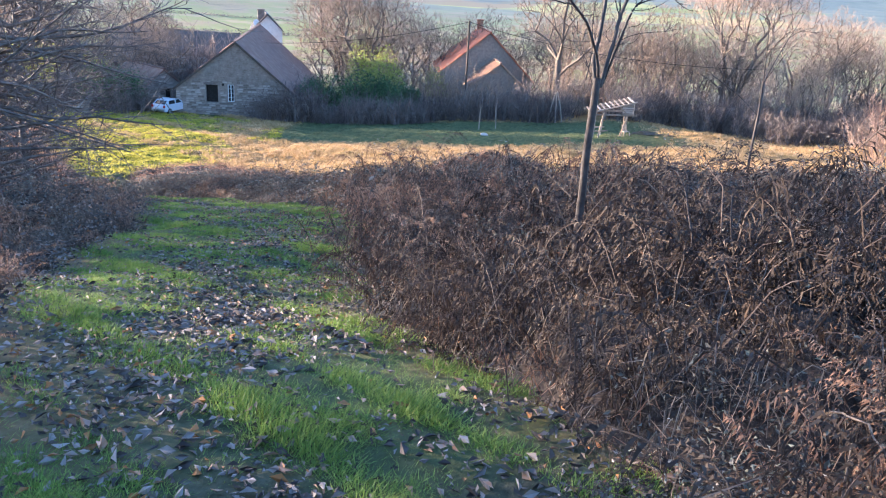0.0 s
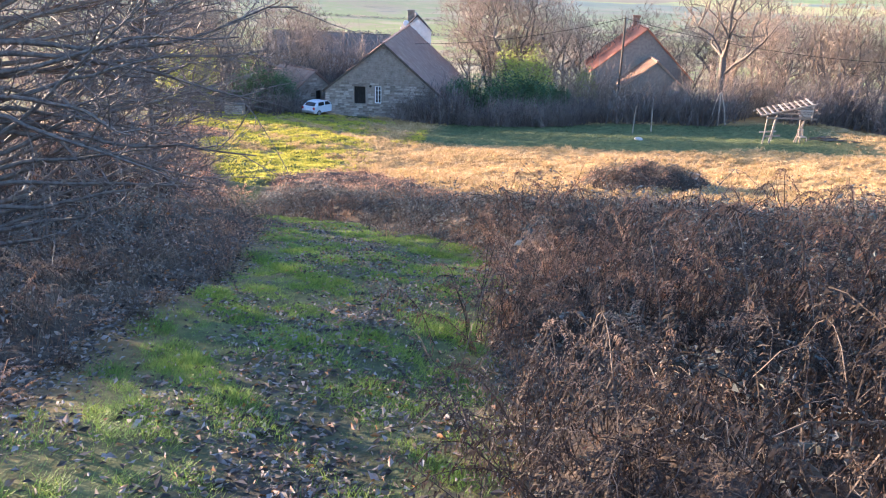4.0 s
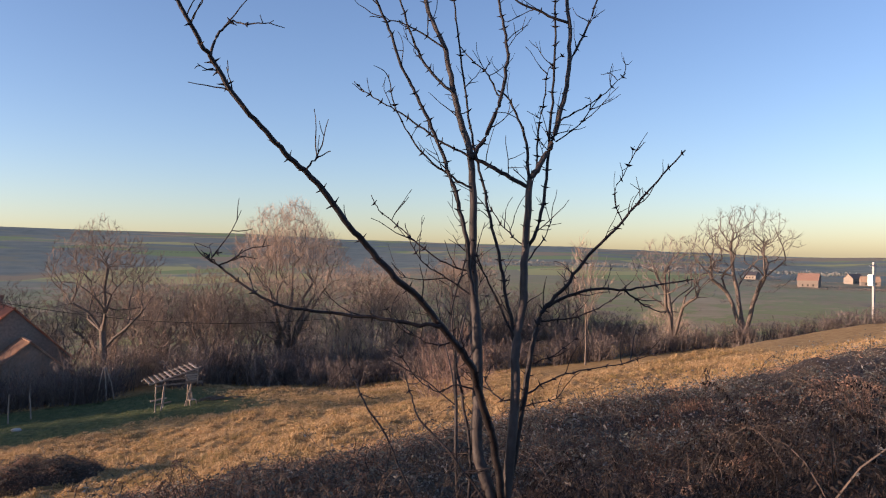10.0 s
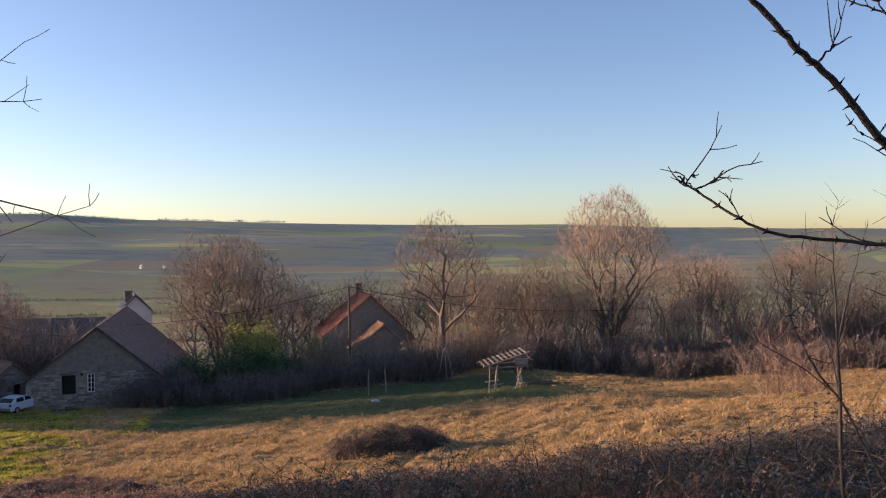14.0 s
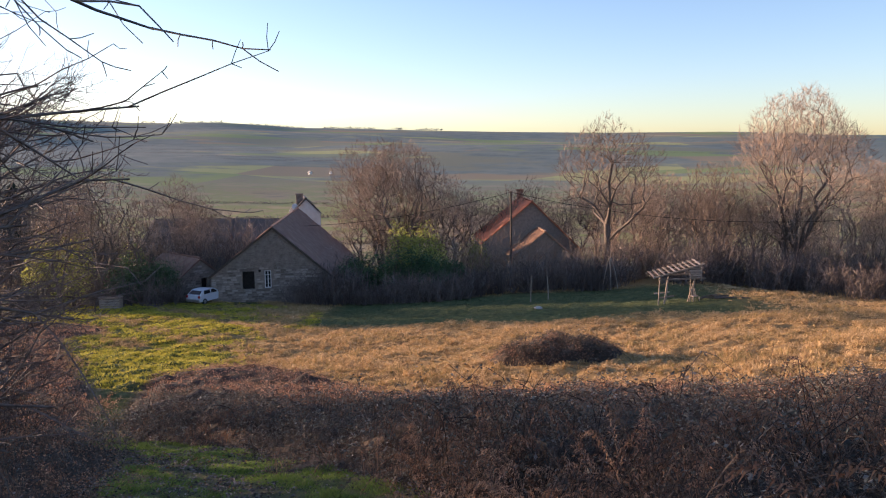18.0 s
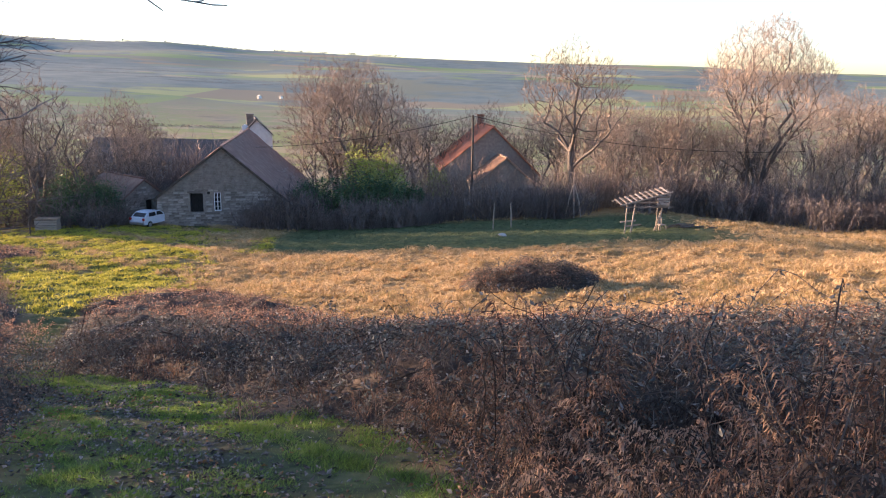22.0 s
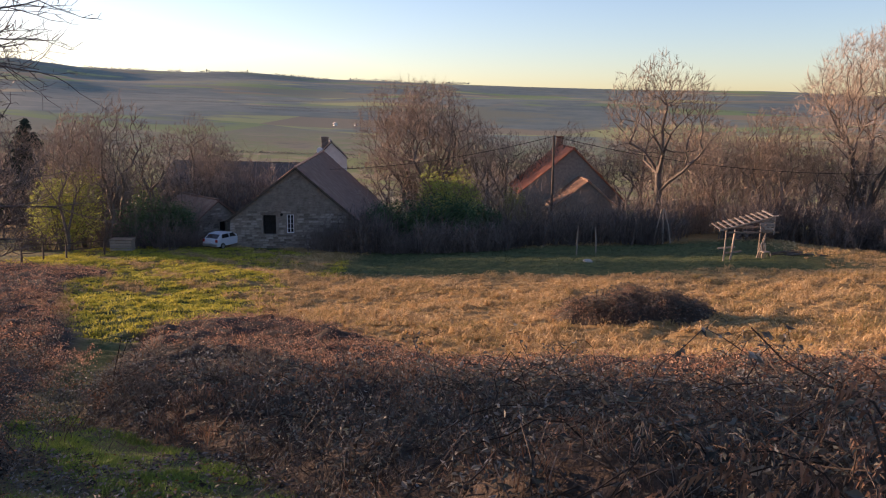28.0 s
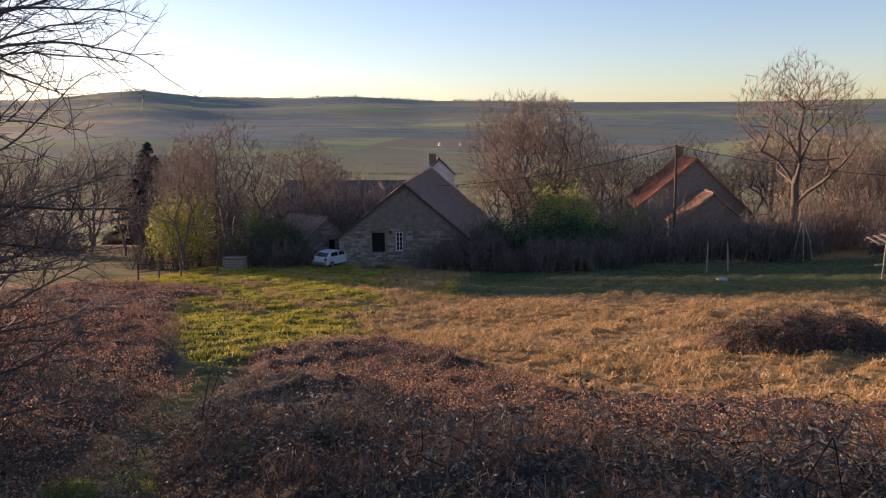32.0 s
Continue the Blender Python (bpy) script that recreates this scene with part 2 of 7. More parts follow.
def height(x, y):
    x, y = np.asarray(x, float), np.asarray(y, float)
    r, az = np.hypot(x, y), np.degrees(np.arctan2(x, y))
    rim = np.interp(az, [-60, -38.7, -37.3, -35, -33, -29, -20, -14.7, -10, 0, 8, 16, 24, 41, 53, 58, 61, 90], [2.1, 2.14, 2.6, 2.9, 2.5, 2.27, 2.25, 1.9, 1.83, 1.56, 1.38, 1.28, 0.95, 0.5, 0.03, -0.2, -0.1, -0.1])
    tilt = np.interp(np.log(np.maximum(r, 1)), np.log([140, 300, 650, 1400, 3200]), [-9.5, -6.5, -2.2, 0, 1])
    tilt = np.where(r > 650, -2.2 + (rim + 2.2) * np.interp(np.log(np.maximum(r, 1)), np.log([650, 1400, 3200]), [0, 0.62, 1]), tilt)
    far = np.where(r < 3200, r * np.tan(np.radians(tilt)), 3200 * np.tan(np.radians(rim)) - (r - 3200) * 0.1)
    far = far + np.sin(x / 190 + 1.3) * np.cos(y / 230) * 7 * smooth(300, 900, r) * (r < 3000)
    w = smooth(105, 170, r) * smooth(-30, 40, y)
    bumps = 0.05 * np.sin(1.9 * x + 0.7 * y) * np.cos(1.3 * y - 0.8 * x) + 0.09 * np.sin(0.45 * x + 1) * np.cos(0.52 * y)
    return near_height(x, y) * (1 - w) + far * w + (bumps + tussocks(x, y)) * (1 - w)


def ground_at(x, y):
    return float(height(x, y))


# the path: its right and left edges over y, and the edges of the scrub
RIGHT_Y, RIGHT_X = [-3, 0, 2.9, 3.75, 4.8, 6, 7.8, 9, 10.9, 13.2, 14.3, 16.4, 19.5, 22.4, 28.6, 33, 37, 40], [1.4, 1.05, 0.75, 0.6, -0.3, -0.75, -1.0, -1.15, -1.3, -1.9, -2.6, -4.6, -8.2, -9.7, -12.9, -14.7, -15.5, -15]
LEFT_Y, LEFT_X = [-3, 0, 2.8, 5.9, 8.6, 12, 14.8, 16.9, 19.5, 22.4, 28.6, 33, 37, 48], [-1.0, -1.0, -1.4, -2.8, -3.8, -4.6, -5.6, -6.4, -8.9, -10.4, -13.7, -16.0, -19.0, -26]
STRIP_Y, STRIP_X = [0, 2.8, 3.3, 4.1, 6.5, 11.6, 14, 19.5, 28.6], [-0.2, -0.6, -0.85, -1.2, -1.85, -2.75, -3.8, -8.6, -13.2]
FAR_X, FAR_Y = [-16, -13, -10.5, -8.2, -5.3, -3, 0, 3, 7, 12, 20, 32], [37, 39.5, 39, 36, 31, 29, 28, 27, 26.5, 27, 25, 20]


def right_edge(y):
    return np.interp(y, RIGHT_Y, RIGHT_X)


def left_edge(y):
    return np.interp(y, LEFT_Y, LEFT_X)


def mesh_np(name, verts, faces, mat, parent=None, label="", smooth_faces=False):
    """One mesh object from an array of places and an array of equal-sided faces."""
    verts, faces = np.asarray(verts, np.float32).reshape(-1, 3), np.asarray(faces, np.int32)
    k = faces.shape[1]
    me = bpy.data.meshes.new(name)
    me.vertices.add(len(verts))
    me.vertices.foreach_set("co", verts.ravel())
    me.loops.add(faces.size)
    me.loops.foreach_set("vertex_index", faces.ravel())
    me.polygons.add(len(faces))
    me.polygons.foreach_set("loop_start", np.arange(0, faces.size, k, dtype=np.int32))
    me.polygons.foreach_set("use_smooth", np.full(len(faces), smooth_faces))
    me.update(calc_edges=True)
    me.materials.append(mat)
    ob = new(name, me)
    if parent:
        ob.parent = parent
    if label:
        tagged(ob, label)
    return ob


def part(name, bm, mat, parent=None, label=""):
    me = bpy.data.meshes.new(name)
    bm.to_mesh(me)
    bm.free()
    me.materials.append(mat)
    ob = new(name, me)
    if parent:
        ob.parent = parent
    if label:
        tagged(ob, label)
    return ob


def thing(name, label, category, m=None, group="", kind=""):
    ob = new(name)
    tagged(ob, label, category, group, kind)
    if m is not None:
        ob.matrix_basis = m
    return ob


def spaced(lo, hi, fine_lo, fine_hi, step, grow):
    vals = list(np.arange(fine_lo, fine_hi, step))
    s, v = step, fine_hi
    while v < hi:
        vals.append(v)
        s *= grow
        v += s
    vals.append(hi)
    s, v = step, fine_lo - step
    while v > lo:
        vals.insert(0, v)
        s *= grow
        v -= s
    vals.insert(0, lo)
    return np.array(vals)


def make_ground():
    xs, ys = spaced(-4400, 4400, -22, 16, 0.42, 1.085), spaced(-300, 4400, -2, 62, 0.4, 1.085)
    gx, gy = np.meshgrid(xs, ys)
    gz = height(gx, gy)
    nx, ny = len(xs), len(ys)
    v = np.stack([gx, gy, gz], -1).reshape(-1, 3)
    i = (np.arange(ny - 1)[:, None] * nx + np.arange(nx - 1)[None]).ravel()
    f = np.stack([i, i + 1, i + nx + 1, i + nx], -1)
    m, n, l, b = nodes_of("ground_soil")
    b.inputs["Roughness"].default_value, b.inputs["Specular IOR Level"].default_value = 0.95, 0.1
    zone = n.new("ShaderNodeAttribute")
    zone.attribute_name = "zone"
    sep = n.new("ShaderNodeSeparateColor")
    l.new(zone.outputs["Color"], sep.inputs["Color"])

    def layer(scale, colours, stretch=None):
        r = ramp_node(n, colours)
        l.new(noise_node(n, l, scale, 8, rough=0.7, stretch=stretch).outputs["Fac"], r.inputs["Fac"])
        return r.outputs["Color"]

    def mix(fac, a, c):
        mx = n.new("ShaderNodeMix")
        mx.data_type = "RGBA"
        l.new(fac, mx.inputs["Factor"])
        l.new(a, mx.inputs["A"])
        l.new(c, mx.inputs["B"])
        return mx.outputs["Result"]

    dry = layer(1.1, [(0.3, (0.20, 0.125, 0.05)), (0.5, (0.33, 0.21, 0.09)), (0.7, (0.42, 0.29, 0.13))], (1, 2.2, 1))
    # green ground also darkened to paint the shade on the lawn
    green = layer(2.5, [(0.3, (0.034, 0.046, 0.022)), (0.5, (0.075, 0.098, 0.038)), (0.7, (0.16, 0.155, 0.07))])
    litter = layer(9, [(0.3, (0.025, 0.02, 0.016)), (0.5, (0.065, 0.054, 0.044)), (0.7, (0.14, 0.12, 0.10))])
    vor = n.new("ShaderNodeTexVoronoi")
    vor.inputs["Scale"].default_value = 0.0075
    tcv = n.new("ShaderNodeTexCoord")
    mpv = n.new("ShaderNodeMapping")
    mpv.inputs["Scale"].default_value = (0.55, 1.0, 0.0)
    l.new(tcv.outputs["Object"], mpv.inputs["Vector"])
    l.new(mpv.outputs["Vector"], vor.inputs["Vector"])
    cell = n.new("ShaderNodeSeparateColor")
    l.new(vor.outputs["Color"], cell.inputs["Color"])
    fields = ramp_node(n, [(0.0, (0.25, 0.245, 0.165)), (0.3, (0.25, 0.31, 0.13)), (0.48, (0.33, 0.26, 0.165)), (0.62, (0.40, 0.39, 0.17)), (0.78, (0.23, 0.265, 0.17)), (0.92, (0.43, 0.35, 0.21))])
    fields.color_ramp.interpolation = "CONSTANT"
    l.new(cell.outputs["Red"], fields.inputs["Fac"])
    # distant wooded land, its base colour greyed to paint aerial haze
    hazy_land = layer(0.02, [(0.36, (0.155, 0.190, 0.165)), (0.5, (0.200, 0.230, 0.195)), (0.64, (0.25, 0.27, 0.22))])
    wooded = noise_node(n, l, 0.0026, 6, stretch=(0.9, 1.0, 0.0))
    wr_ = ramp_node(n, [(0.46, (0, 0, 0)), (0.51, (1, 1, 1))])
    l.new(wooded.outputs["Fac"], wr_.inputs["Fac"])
    land = mix(wr_.outputs["Color"], fields.outputs["Color"], hazy_land)
    col = mix(sep.outputs["Red"], dry, green)
    col = mix(sep.outputs["Green"], col, litter)
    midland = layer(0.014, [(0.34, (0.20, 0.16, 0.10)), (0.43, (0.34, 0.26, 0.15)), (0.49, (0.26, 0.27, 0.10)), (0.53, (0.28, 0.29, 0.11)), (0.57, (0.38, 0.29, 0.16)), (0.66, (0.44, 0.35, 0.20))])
    # from 350 m outwards the ground passes into the haze-greyed land colours
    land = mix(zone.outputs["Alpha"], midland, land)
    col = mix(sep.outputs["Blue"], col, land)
    l.new(col, b.inputs["Base Color"])
    bp = n.new("ShaderNodeBump")
    bp.inputs["Strength"].default_value, bp.inputs["Distance"].default_value = 0.7, 0.06
    l.new(noise_node(n, l, 6, 6).outputs["Fac"], bp.inputs["Height"])
    l.new(bp.outputs["Normal"], b.inputs["Normal"])
    ob = mesh_np("ground", v, f, m, smooth_faces=True)
    x, y = v[:, 0], v[:, 1]
    g, li = zones(x, y)
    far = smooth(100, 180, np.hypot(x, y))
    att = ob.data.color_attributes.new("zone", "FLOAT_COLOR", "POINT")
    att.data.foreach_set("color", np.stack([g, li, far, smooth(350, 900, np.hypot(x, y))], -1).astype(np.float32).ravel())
    tagged(ob, "sloping meadow ground with dry and green grass", "ground", kind="structure")
    return ob


def wave(x, y, s, seed):
    return np.sin(x * s + seed) * np.cos(y * s * 1.13 - seed * 2.1) + 0.6 * np.sin((x + y) * s * 1.9 + seed * 3.3)


def zones(x, y):
    """How green the ground is, and how much fallen leaf lies on it."""
    re, le = right_edge(y), left_edge(y)
    mid = (re + le) / 2
    on_path = smooth(-0.5, 0.2, re - x) * smooth(-0.6, 0.3, x - le) * (y < 46)
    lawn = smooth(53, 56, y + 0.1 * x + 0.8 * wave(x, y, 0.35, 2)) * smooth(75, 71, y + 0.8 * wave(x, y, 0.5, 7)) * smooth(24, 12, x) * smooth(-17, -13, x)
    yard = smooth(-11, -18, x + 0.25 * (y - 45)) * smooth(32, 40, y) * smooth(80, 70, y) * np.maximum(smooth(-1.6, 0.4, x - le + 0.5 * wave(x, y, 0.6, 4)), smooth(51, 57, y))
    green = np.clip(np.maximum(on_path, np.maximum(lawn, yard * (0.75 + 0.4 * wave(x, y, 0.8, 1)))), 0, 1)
    strip = np.exp(-((x - np.interp(y, STRIP_Y, STRIP_X) - 0.15 * np.sin(y * 1.3)) / np.interp(y, [0, 4, 7, 14], [0.5, 0.65, 0.6, 0.6])) ** 2) * (y < 30) * np.interp(y, [8, 12], [1.0, 0.85])
    patch = smooth(-0.1, 0.6, wave(x, y, 1.7, 4) + 0.5 * wave(x, y, 4.3, 2)) * on_path * np.interp(y, [0, 6, 9], [0.8, 0.65, 0.5])
    under = np.maximum(smooth(-0.1, 0.5, x - re) * (y < np.interp(x, FAR_X, FAR_Y) - 1), smooth(0.1, -0.7, x - le) * smooth(57, 51, y) * (x > -38))
    litter = np.clip(np.maximum(strip * (0.75 + 0.35 * wave(x, y, 1.1, 9)) * (y < 24), np.maximum(patch * (y < 20), under)), 0, 1)
    return green, litter


ground = make_ground()


# ---- stems, twigs and leaves ----
def tubes(paths, sides=3):
    """One array of places and one of four-sided faces for many tapering stems (points, radii)."""
    vs, fs, base = [], [], 0
    ang = np.arange(sides) * 2 * np.pi / sides
    for pts, rad in paths:
        pts, rad = np.asarray(pts, float), np.asarray(rad, float)
        t = np.gradient(pts, axis=0)
        t /= np.linalg.norm(t, axis=1, keepdims=True) + 1e-9
        ref = np.where(np.abs(t[:, 2:3]) > 0.9, [[1.0, 0, 0]], [[0, 0, 1.0]])
        a = np.cross(t, ref)
        a /= np.linalg.norm(a, axis=1, keepdims=True) + 1e-9
        c = np.cross(t, a)
        ring = pts[:, None] + rad[:, None, None] * (a[:, None] * np.cos(ang)[None, :, None] + c[:, None] * np.sin(ang)[None, :, None])
        vs.append(ring.reshape(-1, 3))
        n = len(pts)
        i = base + (np.arange(n - 1)[:, None] * sides + np.arange(sides)[None])
        j = base + (np.arange(n - 1)[:, None] * sides + (np.arange(sides)[None] + 1) % sides)
        fs.append(np.stack([i, j, j + sides, i + sides], -1).reshape(-1, 4))
        base += n * sides
    return np.concatenate(vs), np.concatenate(fs)


def ribbons(paths, seed=1):
    """Fine twigs as narrow three-cornered blades, far lighter than tubes."""
    g = np.random.default_rng(seed)
    a = np.array([p[i] for p, r in paths for i in range(len(p) - 1)])
    b = np.array([p[i + 1] for p, r in paths for i in range(len(p) - 1)])
    ra = np.array([r[i] for p, r in paths for i in range(len(p) - 1)])[:, None]
    rb = np.array([r[i + 1] for p, r in paths for i in range(len(p) - 1)])[:, None]
    s_ = np.cross(b - a, g.normal(0, 1, a.shape))
    s_ /= np.linalg.norm(s_, axis=1, keepdims=True) + 1e-9
    v = np.stack([a - s_ * ra, a + s_ * ra, b + s_ * rb, b - s_ * rb], 1).reshape(-1, 3)
    return v, np.arange(len(a))[:, None] * 4 + [[0, 1, 2, 3]]


def wander(rng, p, d, length, n, bend, lift):
    pts = [np.array(p, float)]
    d = np.array(d, float)
    for _ in range(n):
        d = d + rng.normal(0, bend, 3)
        d[2] += lift
        d /= np.linalg.norm(d)
        pts.append(pts[-1] + d * length / n)
    return np.array(pts), d


def turned(rng, d, angle):
    """d turned by about angle degrees to a random side."""
    d = np.asarray(d, float) / np.linalg.norm(d)
    s = rng.normal(0, 1, 3)
    s -= d * (s @ d)
    s /= np.linalg.norm(s) + 1e-9
    a = np.radians(angle)
    return d * np.cos(a) + s * np.sin(a)


def grow_tree(seed, tall, girth, stems=1, limbs=14, boughs=7, twigs=5, angle=38, lift=0.10, bare=0.3, bend=0.10, fine=1.0, lean=(0, 0, 1), broad=1.0):
    """Stems and limbs in one list, boughs and twigs in another."""
    rng = np.random.default_rng(seed)
    wood, thin = [], []
    for s in range(stems):
        d0 = turned(rng, lean, 0 if stems == 1 else rng.uniform(4, 20 if stems < 5 else 28))
        h = tall * rng.uniform(0.85, 1.0)
        trunk, _ = wander(rng, (rng.normal(0, 0.12) * (stems > 1), rng.normal(0, 0.12) * (stems > 1), -0.3), d0, h, 9, bend * 0.5, 0.03)
        rr = np.linspace(1, 0.10, len(trunk)) ** 1.2 * girth / math.sqrt(stems)
        wood.append((trunk, rr))
        count = max(3, limbs // stems)
        for k in range(count):
            f = bare + (0.97 - bare) * ((k + rng.uniform(0, 1)) / count) ** 0.8
            i = f * (len(trunk) - 1)
            p = trunk[int(i)] + (trunk[min(int(i) + 1, len(trunk) - 1)] - trunk[int(i)]) * (i % 1)
            ln = tall * broad * 0.36 * math.sqrt(max(0.12, 1 - ((f - 0.38) / 0.66) ** 2)) * rng.uniform(0.85, 1.1)
            lp, ld = wander(rng, p, turned(rng, d0, angle * rng.uniform(0.75, 1.3) * (1.25 - 0.5 * f)), ln, 6, bend, lift)
            r0 = np.interp(i, range(len(rr)), rr) * 0.55
            wood.append((lp, np.linspace(r0, r0 * 0.16 + 0.004 * fine, len(lp))))
            for b in range(boughs):
                g = 0.18 + 0.82 * (b + rng.uniform(0, 1)) / boughs
                j = min(g, 1) * (len(lp) - 1)
                q = lp[int(j)] + (lp[min(int(j) + 1, len(lp) - 1)] - lp[int(j)]) * (j % 1)
                bl = (0.5 * ln + 0.05 * tall) * rng.uniform(0.4, 0.8)
                bp, bd = wander(rng, q, turned(rng, ld, angle * rng.uniform(0.5, 1.3)), bl, 3, bend, lift)
                thin.append((bp, np.linspace(0.011, 0.005, len(bp)) * fine))
                for _ in range(twigs):
                    e = rng.uniform(0.1, 1)
                    w = bp[0] + (bp[-1] - bp[0]) * e
                    tp, _ = wander(rng, w, turned(rng, bd, angle * rng.uniform(0.4, 1.2)), bl * rng.uniform(0.3, 0.65), 1, bend, lift)
                    thin.append((tp, np.array([0.006, 0.0025]) * fine))
    return wood, thin


def bare_tree(label, seed, tall, girth, bark=None, twig=None, **kw):
    t = thing("bare_tree", label, "tree", group="bare trees")
    wood, thin = grow_tree(seed, tall, girth, **kw)
    mesh_np("trunk", *tubes(wood, 5), bark or M_BARK, t, smooth_faces=True)
    tagged(mesh_np("crown", *ribbons(thin, seed), twig or M_TWIG, t), kind="stuff")
    return t


def stand(ob, x, y, sink=0.0, turn=0.0, size=1.0):
    ob.matrix_basis = pose(x, y, ground_at(x, y) - sink, 0, 0, turn) @ Matrix.Scale(size, 4)
    return ob


def another(ob, x, y, turn=0.0, size=1.0, sink=0.0):
    c = copy_thing(ob, Matrix())
    return stand(c, x, y, sink, turn, size)


def leaves(rng, centres, size, flat=0.4, droop=0.0):
    """Folded pointed leaves of two faces each, at random turns."""
    n = len(centres)
    a = rng.uniform(0, 2 * np.pi, n)
    up = rng.normal(0, flat, n) - droop
    d = np.stack([np.cos(a), np.sin(a), up], -1)
    d /= np.linalg.norm(d, axis=1, keepdims=True)
    s = np.cross(d, rng.normal(0, 1, (n, 3)))
    s /= np.linalg.norm(s, axis=1, keepdims=True) + 1e-9
    sz = (np.asarray(size) * rng.uniform(0.6, 1.35, n))[:, None]
    nrm = np.cross(d, s)
    v = np.stack([centres, centres + d * sz * 0.5 + s * sz * 0.25 + nrm * sz * 0.12, centres + d * sz - nrm * sz * 0.1, centres + d * sz * 0.5 - s * sz * 0.25 + nrm * sz * 0.12], 1)
    i = np.arange(n)[:, None] * 4
    f = np.concatenate([i + [[0, 1, 2]], i + [[0, 2, 3]]])
    return v.reshape(-1, 3), f


def bramble_bush(seed, label, wide, tall, leaf_mat, canes=11, leaf=0.034, count=560, sticks=44):
    rng = np.random.default_rng(seed)
    t = thing("bramble_bush", label, "bush", group="bramble scrub")
    paths, spots = [], []
    for _ in range(canes):
        a, r = rng.uniform(0, 2 * np.pi), rng.uniform(0, wide * 0.75)
        p = np.array([math.cos(a) * r, math.sin(a) * r, -0.15])
        b = rng.uniform(0, 2 * np.pi)
        reach, h = rng.uniform(0.3, 0.9) * wide, tall * rng.uniform(0.4, 0.98)
        u = np.linspace(0, 1, 8)
        arc = np.stack([p[0] + math.cos(b) * reach * u, p[1] + math.sin(b) * reach * u, p[2] + h * 1.15 * np.sin(u * np.pi * rng.uniform(0.5, 0.9))], -1) + rng.normal(0, 0.03, (8, 3))
        paths.append((arc, np.linspace(0.0055, 0.0022, 8)))
        spots.append(arc[2:])
    for _ in range(sticks):
        p = np.array([rng.normal(0, wide * 0.5), rng.normal(0, wide * 0.5), rng.uniform(0.02, tall * 0.8)])
        q, _ = wander(rng, p, turned(rng, (0, 0, 1), rng.uniform(35, 120)), rng.uniform(0.1, 0.3), 2, 0.5, 0)
        paths.append((q, [0.0036, 0.003, 0.0018]))
    tagged(mesh_np("cane_tangle", *tubes(paths), M_CANE, t), kind="stuff")
    along = np.concatenate(spots)
    half = count * 2 // 3
    pick = along[rng.integers(0, len(along), half)] + rng.normal(0, 0.05, (half, 3))
    n2 = count - half
    a, r = rng.uniform(0, 2 * np.pi, n2), wide * np.sqrt(rng.uniform(0, 1, n2))
    dome = np.stack([np.cos(a) * r, np.sin(a) * r, tall * np.sqrt(np.clip(1 - (r / wide) ** 2 * 0.75, 0, 1)) * rng.uniform(0.45, 0.95, n2)], -1)
    tagged(mesh_np("foliage", *leaves(rng, np.concatenate([pick, dome]), leaf, 0.7, 0.25), leaf_mat, t), kind="stuff")
    return t


def bracken(seed, label, fronds=26, reach=0.75, tall=0.6, pinnae=42, mat=None):
    rng = np.random.default_rng(seed)
    t = thing("dead_bracken", label, "fern", group="dead bracken")
    stems, v, f = [], [], []
    for _ in range(fronds):
        a = rng.uniform(0, 2 * np.pi)
        d = np.array([math.cos(a), math.sin(a), 0])
        L = reach * rng.uniform(0.5, 1.15)
        u = np.linspace(0, 1, pinnae)
        h = tall * rng.uniform(0.4, 1.2)
        start = np.array([rng.normal(0, 0.25), rng.normal(0, 0.25), rng.uniform(-0.1, 0.45) * tall])
        rach = start + d * (L * u)[:, None] + np.array([0, 0, 1]) * (h * np.sin(u * rng.uniform(1.6, 3.1)))[:, None] + rng.normal(0, 0.007, (pinnae, 3))
        rach[:, :2] += (np.array([-d[1], d[0]]) * rng.normal(0, 0.25) * L)[None] * (u ** 2)[:, None]
        stems.append((rach[::4], np.linspace(0.0045, 0.0018, len(rach[::4]))))
        side = np.cross(d, [0, 0, 1]) + rng.normal(0, 0.35, 3)
        side /= np.linalg.norm(side)
        for k in range(3, pinnae):
            ln = L * 0.095 * (1 - (k / pinnae) ** 1.8) * rng.uniform(0.6, 1.1) + 0.015
            for sgn in (-1, 1):
                if rng.uniform() < 0.12:
                    continue
                mid = rach[k] + side * sgn * ln * 0.55 + d * ln * 0.2 + np.array([0, 0, ln * rng.uniform(-0.1, 0.15)])
                tip = rach[k] + side * sgn * ln * rng.uniform(0.7, 1.0) + d * ln * rng.uniform(0.2, 0.6) + np.array([0, 0, -ln * rng.uniform(0.2, 0.9)])
                wv = d * rng.uniform(0.003, 0.006)
                b0 = len(v)
                v += [rach[k], mid + wv + np.array([0, 0, 0.005]), tip, mid - wv]
                f += [(b0, b0 + 1, b0 + 2, b0 + 3)]
    for _ in range(fronds // 2):
        p = np.array([rng.normal(0, reach * 0.45), rng.normal(0, reach * 0.45), rng.uniform(0.0, tall * 1.1)])
        q, _ = wander(rng, p, turned(rng, (0, 0, 1), rng.uniform(10, 120)), rng.uniform(0.1, 0.4), 2, 0.4, 0)
        stems.append((q, [0.003, 0.0025, 0.0015]))
    tagged(mesh_np("stalk_tangle", *tubes(stems), M_CANE, t), kind="stuff")
    tagged(mesh_np("foliage", v, f, mat or M_FERN, t), kind="stuff")
    return t


